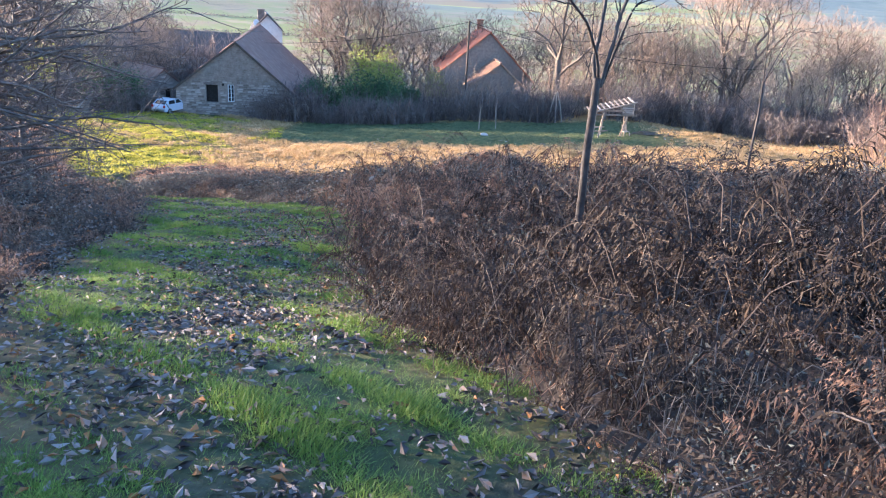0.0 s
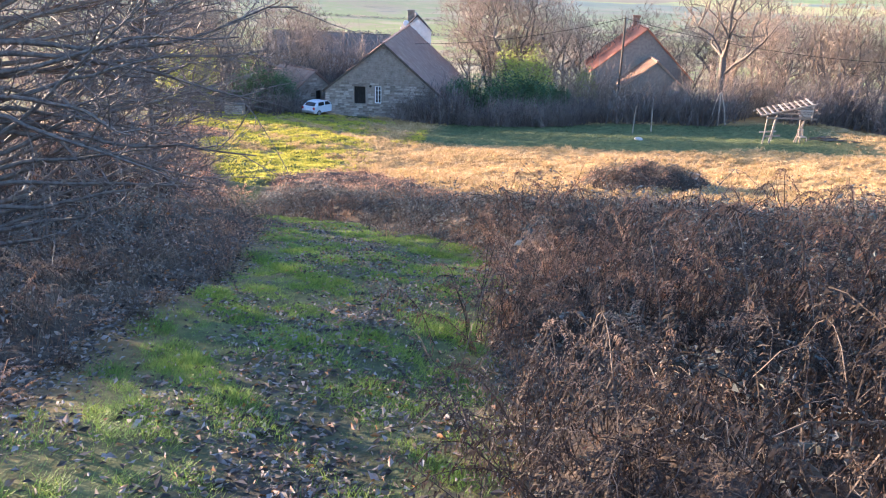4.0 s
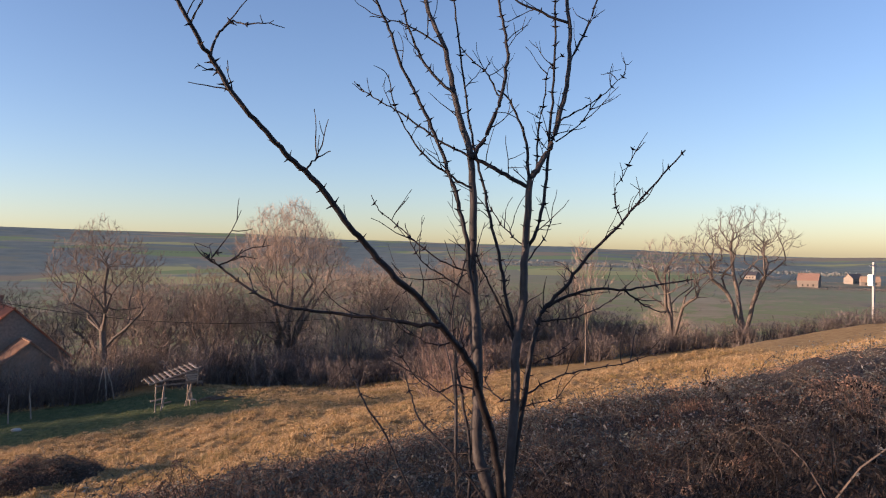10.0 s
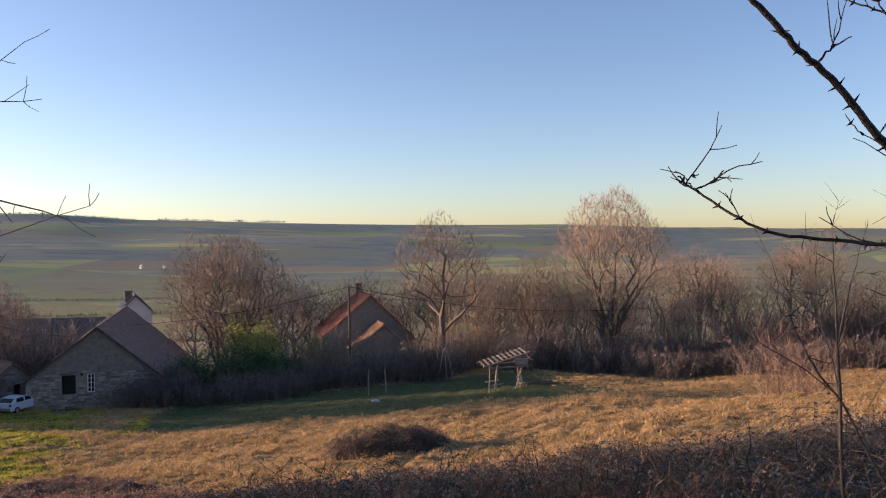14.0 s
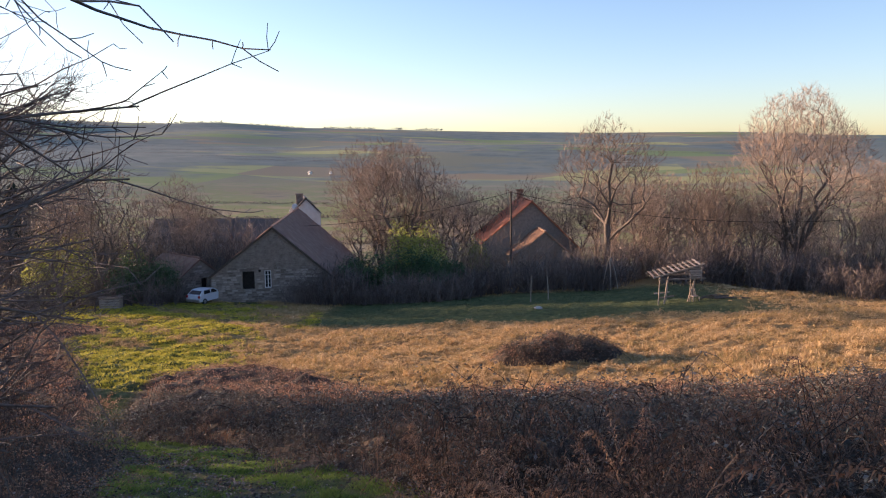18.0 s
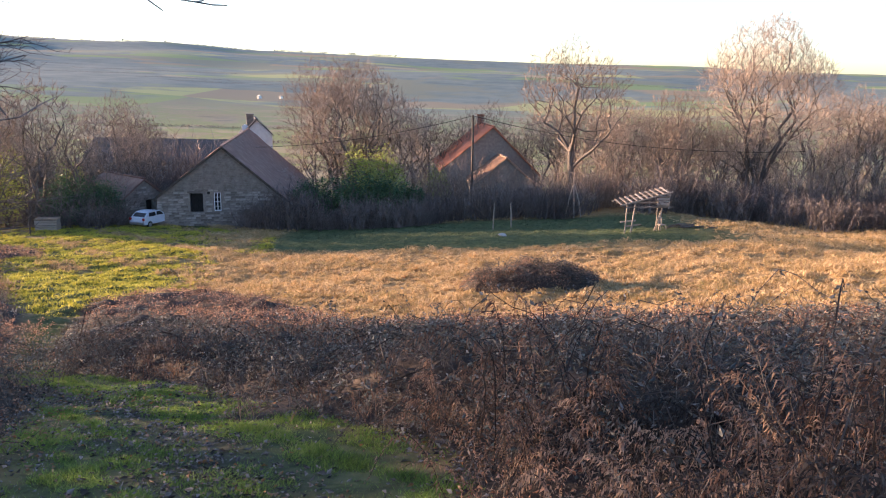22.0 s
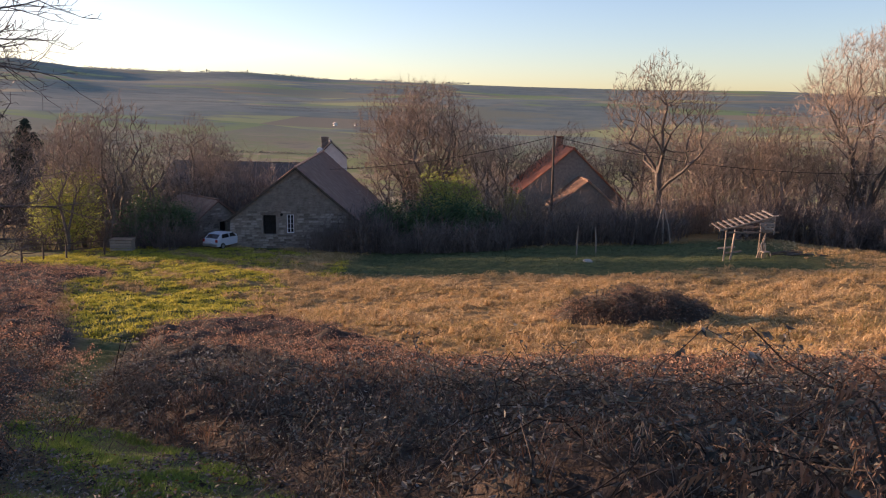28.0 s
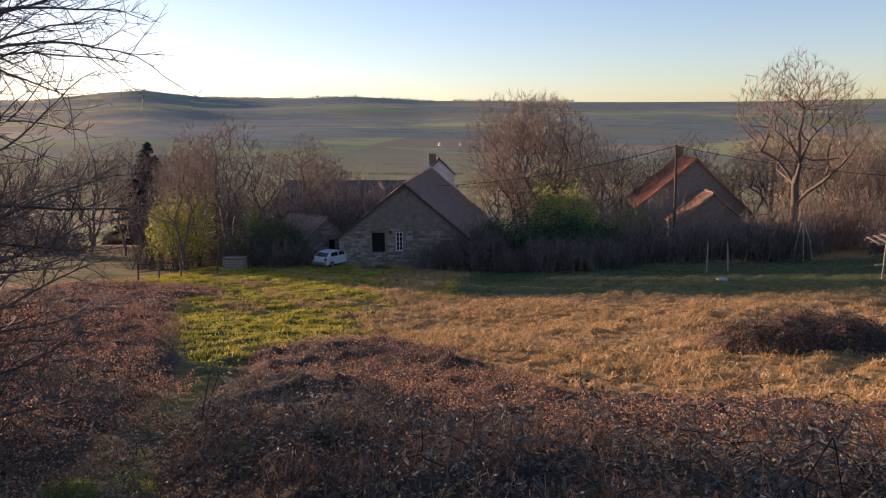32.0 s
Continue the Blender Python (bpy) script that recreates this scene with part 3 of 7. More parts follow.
def fan_tree(label, seed, tall, wide, girth, tips=620, low=0.2, fine=1.0, stems=1, sprays=6, bark=None, twig=None):
    """A tree whose limbs fork again and again towards spots in a rounded crown and end in sprays of twigs."""
    g = np.random.default_rng(seed)
    t = thing("bare_tree", label, "tree", group="bare trees")
    fork = tall * low * 0.8
    mid = np.array([0, 0, tall * (low + (1 - low) * 0.46)])
    half = np.array([wide / 2, wide / 2, tall * (1 - low) * 0.54])
    nodes, up_dir, parent = [np.array([0, 0, -0.3])], [np.array([0, 0, 1.0])], [-1]
    for k in range(stems):
        a = 2 * math.pi * (k + g.uniform(0, 0.6)) / stems
        last = 0
        for j in range(1, 6):
            u = j / 5
            sp = (0.05 if stems == 1 else 0.34 if stems < 5 else g.uniform(0.15, 0.62)) * u ** 1.3 * wide * 0.5
            nodes.append(np.array([math.cos(a) * sp, math.sin(a) * sp, tall * u * (0.62 if stems == 1 else 0.48)]) + g.normal(0, 0.008 * tall, 3))
            up_dir.append(np.array([0.25 * math.cos(a) * (stems > 1), 0.25 * math.sin(a) * (stems > 1), 1.0]))
            parent.append(last)
            last = len(nodes) - 1
    d = g.normal(0, 1, (tips, 3))
    d[:, 2] = np.where(d[:, 2] < -0.45, -d[:, 2], d[:, 2])
    d /= np.linalg.norm(d, axis=1, keepdims=True)
    lump = 1 + 0.10 * np.sin(4 * d[:, 0] + seed) * np.cos(3 * d[:, 1] + 2 * d[:, 2]) + 0.05 * np.sin(9 * d[:, 0] + 7 * d[:, 2])
    aim = mid + half * d * (g.uniform(0.12, 1.0, tips) ** 0.45 * lump)[:, None]
    aim = aim[np.argsort(np.linalg.norm(aim - [0, 0, fork * 0.7], axis=1))]
    mids = [None] * len(nodes)
    n0 = len(nodes)
    pos, ways, far = np.zeros((n0 + tips, 3)), np.zeros((n0 + tips, 3)), np.zeros(n0 + tips)
    far[:n0] = [p[2] for p in nodes]
    pos[:n0], ways[:n0] = nodes, np.array(up_dir) / np.linalg.norm(up_dir, axis=1, keepdims=True)
    free = np.array([p[2] for p in nodes]) >= fork * 0.8
    free = np.concatenate([free, np.ones(tips, bool)])
    for k in range(tips):
        m = n0 + k
        gap = aim[k] - pos[1:m]
        ln = np.linalg.norm(gap, axis=1) + 1e-6
        cost = ln * (1.6 - 0.6 * np.einsum("ij,ij->i", gap, ways[1:m]) / ln) + 0.3 * far[1:m] + 1e3 * ~free[1:m]
        i = 1 + int(np.argmin(cost))
        reach_ = float(ln[i - 1])
        pos[m] = aim[k]
        mids.append(pos[i] + ways[i] * reach_ * 0.10 + (aim[k] - pos[i]) * 0.42 + g.normal(0, 0.03 * reach_, 3))
        far[m] = far[i] + reach_
        w = aim[k] - mids[m] + np.array([0, 0, 0.12 * reach_])
        ways[m] = w / (np.linalg.norm(w) + 1e-6)
        parent.append(i)
    load = np.ones(n0 + tips)
    for m in range(n0 + tips - 1, 0, -1):
        load[parent[m]] += load[m]
    rad = np.maximum(girth * (load / load[0]) ** 0.56, 0.011 * fine)
    wood, thin = [], []
    for m in range(1, n0 + tips):
        p = parent[m]
        r0 = min(rad[p], rad[m] * 1.25)
        if mids[m] is None:
            wood.append((np.array([pos[p], pos[m]]), [rad[p] if stems == 1 else r0, rad[m]]))
            continue
        u = np.array([[0.0], [0.5], [1.0]])
        pts = (1 - u) ** 2 * pos[p] + 2 * u * (1 - u) * mids[m] + u ** 2 * pos[m]
        (wood if load[m] > 5 else thin).append((pts, [r0, (r0 + rad[m]) / 2, rad[m]]))
        if load[m] < 4:
            for _ in range(sprays):
                e = pts[1] + (pts[2] - pts[1]) * g.uniform(0.1, 1)
                w = ways[m] + g.normal(0, 0.42, 3) + np.array([0, 0, 0.15])
                e2 = e + w / np.linalg.norm(w) * tall * g.uniform(0.025, 0.062)
                thin.append((np.array([e, e2]), [0.010 * fine, 0.004 * fine]))
    mesh_np("trunk", *tubes(wood, 5), bark or M_BARK, t, smooth_faces=True)
    tagged(mesh_np("crown", *ribbons(thin, seed), twig or M_TWIG, t), kind="stuff")
    return t


# ---- trees of the valley edge ----
rng = np.random.default_rng(7)
big = stand(fan_tree("large bare ash with a dense rounded crown of pale twigs", 3, 19.0, 14.0, 0.48, 3000, 0.14, 1.1, 9, 7), 29.5, 85)
kinds = [fan_tree("tall bare tree with a rounded crown of fine twigs", 11, 14.6, 10.4, 0.32, 1000, 0.27, 1.15, 1, 6),
         fan_tree("bare tree with a broad pale crown", 12, 12.5, 9.5, 0.30, 1000, 0.18, 1.1, 5, 7),
         fan_tree("bare tree with several stems and a wide crown", 13, 11.5, 8.0, 0.28, 900, 0.14, 1.1, 6, 7),
         fan_tree("bare young tree of the woodland edge", 14, 9.0, 4.6, 0.16, 420, 0.12, 1.15, 2, 6)]
M_TWIGS_GREY = surface("grey_twig", [(0.3, (0.11, 0.085, 0.07)), (0.7, (0.22, 0.175, 0.145))], 0.4, 0.8, island=0.4, each=0.4)
stand(kinds[0], 9.8, 80, turn=40, size=1.06)
stand(kinds[1], -12.5, 99, turn=10, size=1.42)
stand(kinds[2], 21.5, 87, turn=70, size=1.05)
stand(kinds[3], 14.5, 83)
another(big, -15.5, 103, 130, 1.0)
another(kinds[2], -8.5, 105, 200, 1.3)
g2 = np.random.default_rng(77)
for k in range(28):
    x = -17.5 + k * 2.9 + g2.normal(0, 0.7)
    another(kinds[g2.integers(0, 3)], x, 95 + g2.uniform(0, 12) - max(0, x - 35) * 0.25, g2.uniform(0, 360), g2.uniform(0.78, 1.02), 0.1)
for k in range(24):
    x = 12 + k * 2.3 + g2.normal(0, 0.6)
    another(kinds[3], x, 81 + g2.uniform(-2, 8) - max(0, x - 32) * 0.25, g2.uniform(0, 360), g2.uniform(0.75, 1.1), 0.1)
for k in range(13):
    x = -78 + k * 3.6 + g2.normal(0, 0.8)
    another(kinds[g2.integers(0, 3)], x, 88 + g2.uniform(0, 26), g2.uniform(0, 360), g2.uniform(0.7, 0.95), 0.1)
for k, x, y, turn, size in [(3, -37.8, 69, 60, 1.3), (3, -35.2, 70, 120, 1.4), (3, -33.0, 72, 80, 1.15), (3, -31.0, 79, 10, 0.95), (3, -41, 73, 150, 1.2), (3, -36.6, 64.8, 200, 1.0), (3, -34.9, 67.5, 290, 1.1), (2, -44, 80, 30, 0.8), (3, -50, 76, 200, 0.9)]:
    another(kinds[k], x, y, turn, size, 0.1)
open_tree = fan_tree("open bare tree with winding dark limbs", 21, 14.0, 11.5, 0.42, 520, 0.3, 1.5, 3, 4, twig=M_TWIGS_GREY)
stand(open_tree, 65, 53)
another(open_tree, 58.5, 56, 130, 0.82)
birch = stand(bare_tree("slim bare tree with a brown trunk and fine twigs", 23, 11, 0.11, limbs=18, boughs=6, twigs=4, angle=30, lift=0.1, fine=2.0), 47, 56)


def thicket(seed, label, mat, wide=2.2, tall=3.0, stems=60, twigs=7, fine=1.0):
    g = np.random.default_rng(seed)
    t = thing("bare_shrub", label, "shrub", group="bare shrubs")
    paths, fine_twigs = [], []
    for _ in range(stems):
        a, r = g.uniform(0, 2 * np.pi), wide * 0.5 * math.sqrt(g.uniform(0, 1))
        p = (math.cos(a) * r, math.sin(a) * r, -0.2)
        st, d = wander(g, p, turned(g, (0, 0, 1), g.uniform(3, 38)), tall * g.uniform(0.6, 1.1), 5, 0.12, 0.05)
        paths.append((st, np.linspace(0.016, 0.005, 6) * fine))
        for _ in range(twigs):
            e = st[g.integers(1, 6)]
            tw, _ = wander(g, e, turned(g, d, g.uniform(25, 65)), tall * g.uniform(0.12, 0.3), 2, 0.15, 0.05)
            fine_twigs.append((tw, np.array([0.007, 0.005, 0.003]) * fine))
    tagged(mesh_np("branchwork", *tubes(paths), mat, t), kind="stuff")
    tagged(mesh_np("twig_growth", *ribbons(fine_twigs, seed), mat, t), kind="stuff")
    return t


M_SHRUB = surface("shrub_stem", [(0.3, (0.095, 0.076, 0.068)), (0.7, (0.230, 0.185, 0.158))], 0.5, 0.85, island=0.5, each=0.4)
shrub_a = stand(thicket(31, "dense leafless shrub of the wood edge", M_SHRUB, 3.6, 3.8, 60, 15, 2.2), 24, 75)
shrub_b = stand(thicket(32, "low dark leafless shrub", M_SHRUB, 3.2, 2.6, 64, 16, 2.2), 16.5, 75)
shrub_c = stand(thicket(33, "pale brown leafless scrub", M_TWIG, 3.4, 4.6, 54, 12, 1.8), 30, 78)
for k in range(86):
    x = -14 + k * 0.98 + g2.normal(0, 0.6)
    row = g2.integers(0, 3)
    y = (74.5, 77.5, 82)[row] + g2.normal(0, 0.8) - max(0, x - 30) * 0.12
    if row < 2 and -13 < x < -4:
        continue
    another((shrub_b, shrub_a, shrub_c)[row], x, y, g2.uniform(0, 360), g2.uniform(0.85, 1.3), 0.1)
for k in range(24):
    another(shrub_b, -18.2 + k * 0.62 + g2.normal(0, 0.3), 71.4 + 1.2 * (k % 2) + g2.normal(0, 0.4), g2.uniform(0, 360), g2.uniform(0.4, 1.25) * (1.35 if k < 9 else 0.9), 0.1)
for k in range(28):
    u = k / 27
    another(shrub_b, 27 + 48 * u, 70 - 24 * u + g2.normal(0, 0.7), g2.uniform(0, 360), g2.uniform(0.8, 1.15), 0.1)
for k in range(20):
    x = 64 - k * 4.6 + g2.normal(0, 1)
    another((shrub_a, shrub_c)[k % 2], x, 90 + g2.uniform(-3, 12) - max(0, x - 40) * 0.3, g2.uniform(0, 360), g2.uniform(0.9, 1.5), 0.2)
for k in range(20):
    another((shrub_c, shrub_a, shrub_b)[k % 3], -34 - g2.uniform(0, 42), 74 + g2.uniform(0, 24), g2.uniform(0, 360), g2.uniform(0.7, 1.2), 0.2)

# row of oversized shrubs, added to throw shade across the lawn
for k in range(20):
    another((shrub_a, shrub_c)[k % 2], -25 - 1.5 * k + g2.normal(0, 0.8), 79 + 0.35 * k + g2.uniform(-1, 4), g2.uniform(0, 360), g2.uniform(1.3, 1.75), 0.2)


# ---- houses ----
def slab(bm, corners, depth):
    """A flat piece with the given outline (x, z), from y 0 to depth."""
    a = [bm.verts.new((x, 0, z)) for x, z in corners]
    b = [bm.verts.new((x, depth, z)) for x, z in corners]
    n = len(a)
    bm.faces.new(a)
    bm.faces.new(b[::-1])
    for i in range(n):
        bm.faces.new((a[i], b[i], b[(i + 1) % n], a[(i + 1) % n])[::-1])


def box(bm, x0, x1, y0, y1, z0, z1):
    r = bmesh.ops.create_cube(bm, size=1)
    for v in r["verts"]:
        v.co = Vector(((x0 + x1) / 2 + v.co.x * (x1 - x0), (y0 + y1) / 2 + v.co.y * (y1 - y0), (z0 + z1) / 2 + v.co.z * (z1 - z0)))
    return r["verts"]


def bar(bm, a, b, w, d=None):
    """A squared beam from a to b."""
    a, b = Vector(a), Vector(b)
    q = (b - a).to_track_quat("Z", "Y")
    r = bmesh.ops.create_cube(bm, size=1)
    for v in r["verts"]:
        v.co = (a + b) / 2 + q @ Vector((v.co.x * w, v.co.y * (d or w), v.co.z * (b - a).length))


def gable_top(x, wl, wr, zl, zr, top):
    return top + (x / wr) * (zr - top) if x > 0 else top + (-x / wl) * (zl - top)


def gable_wall(bm, wl, wr, zl, zr, top, holes, thick=0.5):
    xs = sorted({-wl, wr, 0.0, *[h[0] for h in holes], *[h[1] for h in holes]})
    for a, b in zip(xs, xs[1:]):
        inside = [h for h in holes if h[0] <= a + 1e-6 and h[1] >= b - 1e-6]
        ta, tb = gable_top(a, wl, wr, zl, zr, top), gable_top(b, wl, wr, zl, zr, top)
        if inside:
            h = inside[0]
            if h[2] > 0.02:
                slab(bm, [(a, -0.6), (b, -0.6), (b, h[2]), (a, h[2])], thick)
            slab(bm, [(a, h[3]), (b, h[3]), (b, tb), (a, ta)], thick)
        else:
            slab(bm, [(a, -0.6), (b, -0.6), (b, tb), (a, ta)], thick)


def tile_roof(parent, wl, wr, zl, zr, top, length, mat, over=0.25, row=0.33, col=0.24, seed=1):
    """Both slopes: a boarded deck each, and overlapping tiles as one covering."""
    g = np.random.default_rng(seed)
    for sx, w, ze in ((-1, wl, zl), (1, wr, zr)):
        run, drop = w, top - ze
        ln = math.hypot(run, drop)
        ux, uz = sx * run / ln, -drop / ln
        nx_, nz_ = drop / ln * sx, run / ln
        ext = over
        deck = bmesh.new()
        slab(deck, [(0, top), (ux * (ln + ext), top + uz * (ln + ext)), (ux * (ln + ext) + nx_ * 0.08, top + uz * (ln + ext) + nz_ * 0.08), (nx_ * 0.08, top + nz_ * 0.08)][::sx], length + 2 * over)
        for v in deck.verts:
            v.co.y -= over
        roof = part("roof", deck, mat, parent)
        rows_, cols_ = int((ln + ext) / row), int((length + 2 * over) / col)
        vs, fs = [], []
        for i in range(rows_):
            sag = 0.03 * math.sin(i * 0.7)
            for j in range(cols_):
                s0, s1 = i * row, (i + 1) * row + 0.05
                y0 = -over + j * col + g.normal(0, 0.006)
                lift0, lift1 = 0.10 + sag + g.uniform(0, 0.012), 0.135 + sag + g.uniform(0, 0.02)
                b0 = len(vs)
                for s, lf in ((s0, lift0), (s1, lift1)):
                    for yy, up in ((y0, 0), (y0 + col * 0.5, 0.035), (y0 + col * 0.96, 0)):
                        vs.append((ux * s + nx_ * (lf + up), yy, top + uz * s + nz_ * (lf + up)))
                fs += [(b0, b0 + 1, b0 + 4, b0 + 3), (b0 + 1, b0 + 2, b0 + 5, b0 + 4)]
        tiles = mesh_np("tile_covering", vs, fs, mat, roof)
        tagged(tiles, kind="stuff")
    rg = bmesh.new()
    for k in range(int(length / 0.4) + 1):
        bar(rg, (0, k * 0.4 - over, top + 0.14 + 0.02 * math.sin(k)), (0, k * 0.4 + 0.42 - over, top + 0.15 + 0.02 * math.sin(k)), 0.26, 0.12)
    part("ridge_capping", rg, mat, parent)


def stones_on_gable(parent, wl, wr, zl, zr, top, holes, mat, seed=3, course=0.2, limit=300):
    """Coursed rubble standing proud of the wall, stone by stone."""
    g = np.random.default_rng(seed)
    shapes = []
    for k in range(12):
        bm = bmesh.new()
        w, h = 0.32 + 0.05 * (k % 6), course - 0.03
        vv = box(bm, -w / 2, w / 2, -0.05, 0.02, -h / 2, h / 2)
        for v in vv:
            if v.co.y < 0:
                v.co.x *= 0.93
                v.co.z *= 0.86
            v.co += Vector((g.normal(0, 0.012), 0, g.normal(0, 0.01)))
        me = bpy.data.meshes.new("stone")
        bm.to_mesh(me)
        bm.free()
        me.materials.append(mat)
        shapes.append((w, me))
    z, n, vs, fs = 0.1, 0, [], []
    while z < top - 0.2:
        x = -wl
        while x < wr:
            w, me = shapes[g.integers(0, 12)]
            x += w / 2 + 0.015
            lim = min(gable_top(x - w / 2, wl, wr, zl, zr, top), gable_top(x + w / 2, wl, wr, zl, zr, top)) - 0.1
            if z + course / 2 < lim and x + w / 2 < wr and not any(h[0] - w / 2 < x < h[1] + w / 2 and h[2] - 0.1 < z < h[3] + 0.1 for h in holes):
                if n < limit:
                    o = new("stone", me)
                    o.parent = parent
                    o.location = (x, g.uniform(-0.01, 0.02), z)
                else:
                    b0 = len(vs)
                    vs += [(x + v.co.x, v.co.y, z + v.co.z) for v in me.vertices]
                    fs += [[b0 + i for i in p.vertices] for p in me.polygons]
                n += 1
            x += w / 2 + 0.015
        z += course
    if vs:
        tagged(mesh_np("upper_stonework", vs, fs, mat, parent), kind="stuff")


def gable_house(label, x, y, z, turn, wl, wr, zl, zr, top, length, holes, wall_mat, tile_mat, stone_mat=None, seed=1, row=0.33, col=0.24):
    h = thing("house", label, "house", pose(x, y, z, 0, 0, turn))
    bm = bmesh.new()
    gable_wall(bm, wl, wr, zl, zr, top - 0.05, holes)
    front = part("front_wall", bm, wall_mat, h)
    bm = bmesh.new()
    gable_wall(bm, wl, wr, zl, zr, top - 0.05, [])
    for v in bm.verts:
        v.co.y += length - 0.5
    part("back_wall", bm, wall_mat, h)
    for nm, xx, ze in (("side_wall", -wl, zl), ("side_wall", wr - 0.5, zr)):
        bm = bmesh.new()
        box(bm, xx, xx + 0.5, 0.5, length - 0.5, -0.6, ze - 0.05)
        part(nm, bm, wall_mat, h)
    tile_roof(h, wl, wr, zl, zr, top, length, tile_mat, seed=seed, row=row, col=col)
    if stone_mat:
        stones_on_gable(front, wl, wr, zl, zr, top - 0.1, holes, stone_mat, seed)
    return h


def chimney(parent, x, y, z0, z1, w, d, mat, pot=True):
    bm = bmesh.new()
    box(bm, x - w / 2, x + w / 2, y - d / 2, y + d / 2, z0, z1 - 0.18)
    box(bm, x - w / 2 - 0.07, x + w / 2 + 0.07, y - d / 2 - 0.07, y + d / 2 + 0.07, z1 - 0.177, z1)
    c = part("chimney", bm, mat, parent)
    return c


def window(parent, x0, x1, z0, z1, mat, cols=2, rows_=4):
    fr = bmesh.new()
    w = 0.07
    box(fr, x0, x0 + w, 0.12, 0.2, z0, z1)
    box(fr, x1 - w, x1, 0.12, 0.2, z0, z1)
    box(fr, x0 + w, x1 - w, 0.12, 0.2, z0, z0 + w)
    box(fr, x0 + w, x1 - w, 0.12, 0.2, z1 - w, z1)
    for k in range(1, cols):
        c = x0 + (x1 - x0) * k / cols
        box(fr, c - 0.035, c + 0.035, 0.122, 0.198, z0 + w, z1 - w)
    for k in range(1, rows_):
        c = z0 + (z1 - z0) * k / rows_
        box(fr, x0 + w, x1 - w, 0.125, 0.19, c - 0.018, c + 0.018)
    wn_ = part("window", fr, mat, parent, "white painted window frame")
    gl = bmesh.new()
    box(gl, x0 + 0.01, x1 - 0.01, 0.15, 0.16, z0 + 0.01, z1 - 0.01)
    part("pane", gl, M_GLASS, wn_)
    # near-black panel that paints the unlit interior behind the glass
    bk = bmesh.new()
    box(bk, x0 - 0.05, x1 + 0.05, 0.55, 0.6, z0 - 0.05, z1 + 0.05)
    part("dark_room", bk, M_DARK, wn_)


BASE = -12.85
holes = [(-2.85, -1.75, 1.2, 2.85), (-0.85, -0.25, 1.3, 2.9)]
farm = gable_house("old rubble stone farmhouse with a weathered tile roof", -21.1, 73, BASE, 9, 5.6, 6.6, 2.35, 1.0, 6.78, 23.0, holes, M_MORTAR, M_TILE, M_STONE, seed=5)
window(farm, -0.85, -0.25, 1.3, 2.9, M_WHITE)
bm = bmesh.new()
box(bm, -2.83, -1.77, 0.3, 0.36, 1.21, 2.83)
door = part("door", bm, M_DARK, farm, "dark weathered plank shutter door above a stone sill")
for k in range(6):
    bm = bmesh.new()
    box(bm, -2.81 + k * 0.175, -2.81 + k * 0.175 + 0.165, 0.27, 0.297, 1.22, 2.8)
    part("plank", bm, M_DARK, door)
bm = bmesh.new()
box(bm, -3.05, -1.55, -0.06, 0.3, 2.853, 3.1)
part("lintel", bm, M_STONE, farm)
for sx, w, ze in ((-1, 5.6, 2.35), (1, 6.6, 1.0)):
    bm = bmesh.new()
    bar(bm, (0, -0.27, 6.82), (sx * (w + 0.2), -0.27, ze - 0.02), 0.05, 0.2)
    part("verge_board", bm, M_OLDWOOD, farm, "dark weathered verge board")
bm = bmesh.new()
bmesh.ops.create_uvsphere(bm, u_segments=10, v_segments=6, radius=0.12)
for v in bm.verts:
    v.co = Vector((v.co.x - 1.25, v.co.y - 0.1, v.co.z + 2.9))
part("wall_lamp", bm, M_DARK, farm)

red = gable_house("small stone house with a bright orange tiled roof", 3.1, 92, -14.0, 7, 5.6, 5.4, 4.3, 3.6, 8.9, 9.0, [], M_MORTAR, M_RTILE, None, seed=9)
chimney(red, -0.2, 7.6, 7.5, 10.0, 0.7, 0.5, M_BRICK)
annex = gable_house("low stone annex with a patched brown tiled roof", 4.3, 87, -13.6, 7, 3.4, 4.6, 2.9, 1.6, 5.6, 4.6, [], M_MORTAR, M_PATCH, None, seed=10)
white = gable_house("white rendered house with a dark roof", -26.3, 106, -14.5, 17, 1.9, 1.9, 7.1, 7.1, 9.0, 6.0, [(0.25, 0.65, 5.2, 6.2)], M_RENDER, M_SLATE, None, seed=11)
window(white, 0.25, 0.65, 5.2, 6.2, M_WOOD, 1, 2)
chimney(white, -0.8, 0.9, 7.4, 9.75, 0.9, 0.6, M_STONE)
bm = bmesh.new()
bmesh.ops.create_cone(bm, cap_ends=True, segments=14, radius1=0.42, radius2=0.42, depth=0.06)
for v in bm.verts:
    v.co = Vector((v.co.x - 1.45, v.co.z + 0.5, v.co.y + 8.0))
part("satellite_dish", bm, M_WHITE, white, "white satellite dish")
longh = gable_house("long low stone barn with a dark slate roof", -30.5, 107, -14.8, 91, 4, 4, 3.9, 3.9, 6.5, 17.0, [], M_CONC, M_OLDSLATE, None, seed=12)
shed_holes = [(0.1, 0.75, 0.0, 1.75)]
cottage = gable_house("ruined stone outbuilding with a sagging tiled roof", -29.0, 75.5, -12.9, 50, 2.0, 1.7, 2.1, 2.2, 3.6, 7.0, shed_holes, M_MORTAR, M_TILE, M_STONE, seed=14)
bm = bmesh.new()
box(bm, 0.12, 0.73, 0.3, 0.35, 0, 1.73)
part("door", bm, M_DARK, cottage)


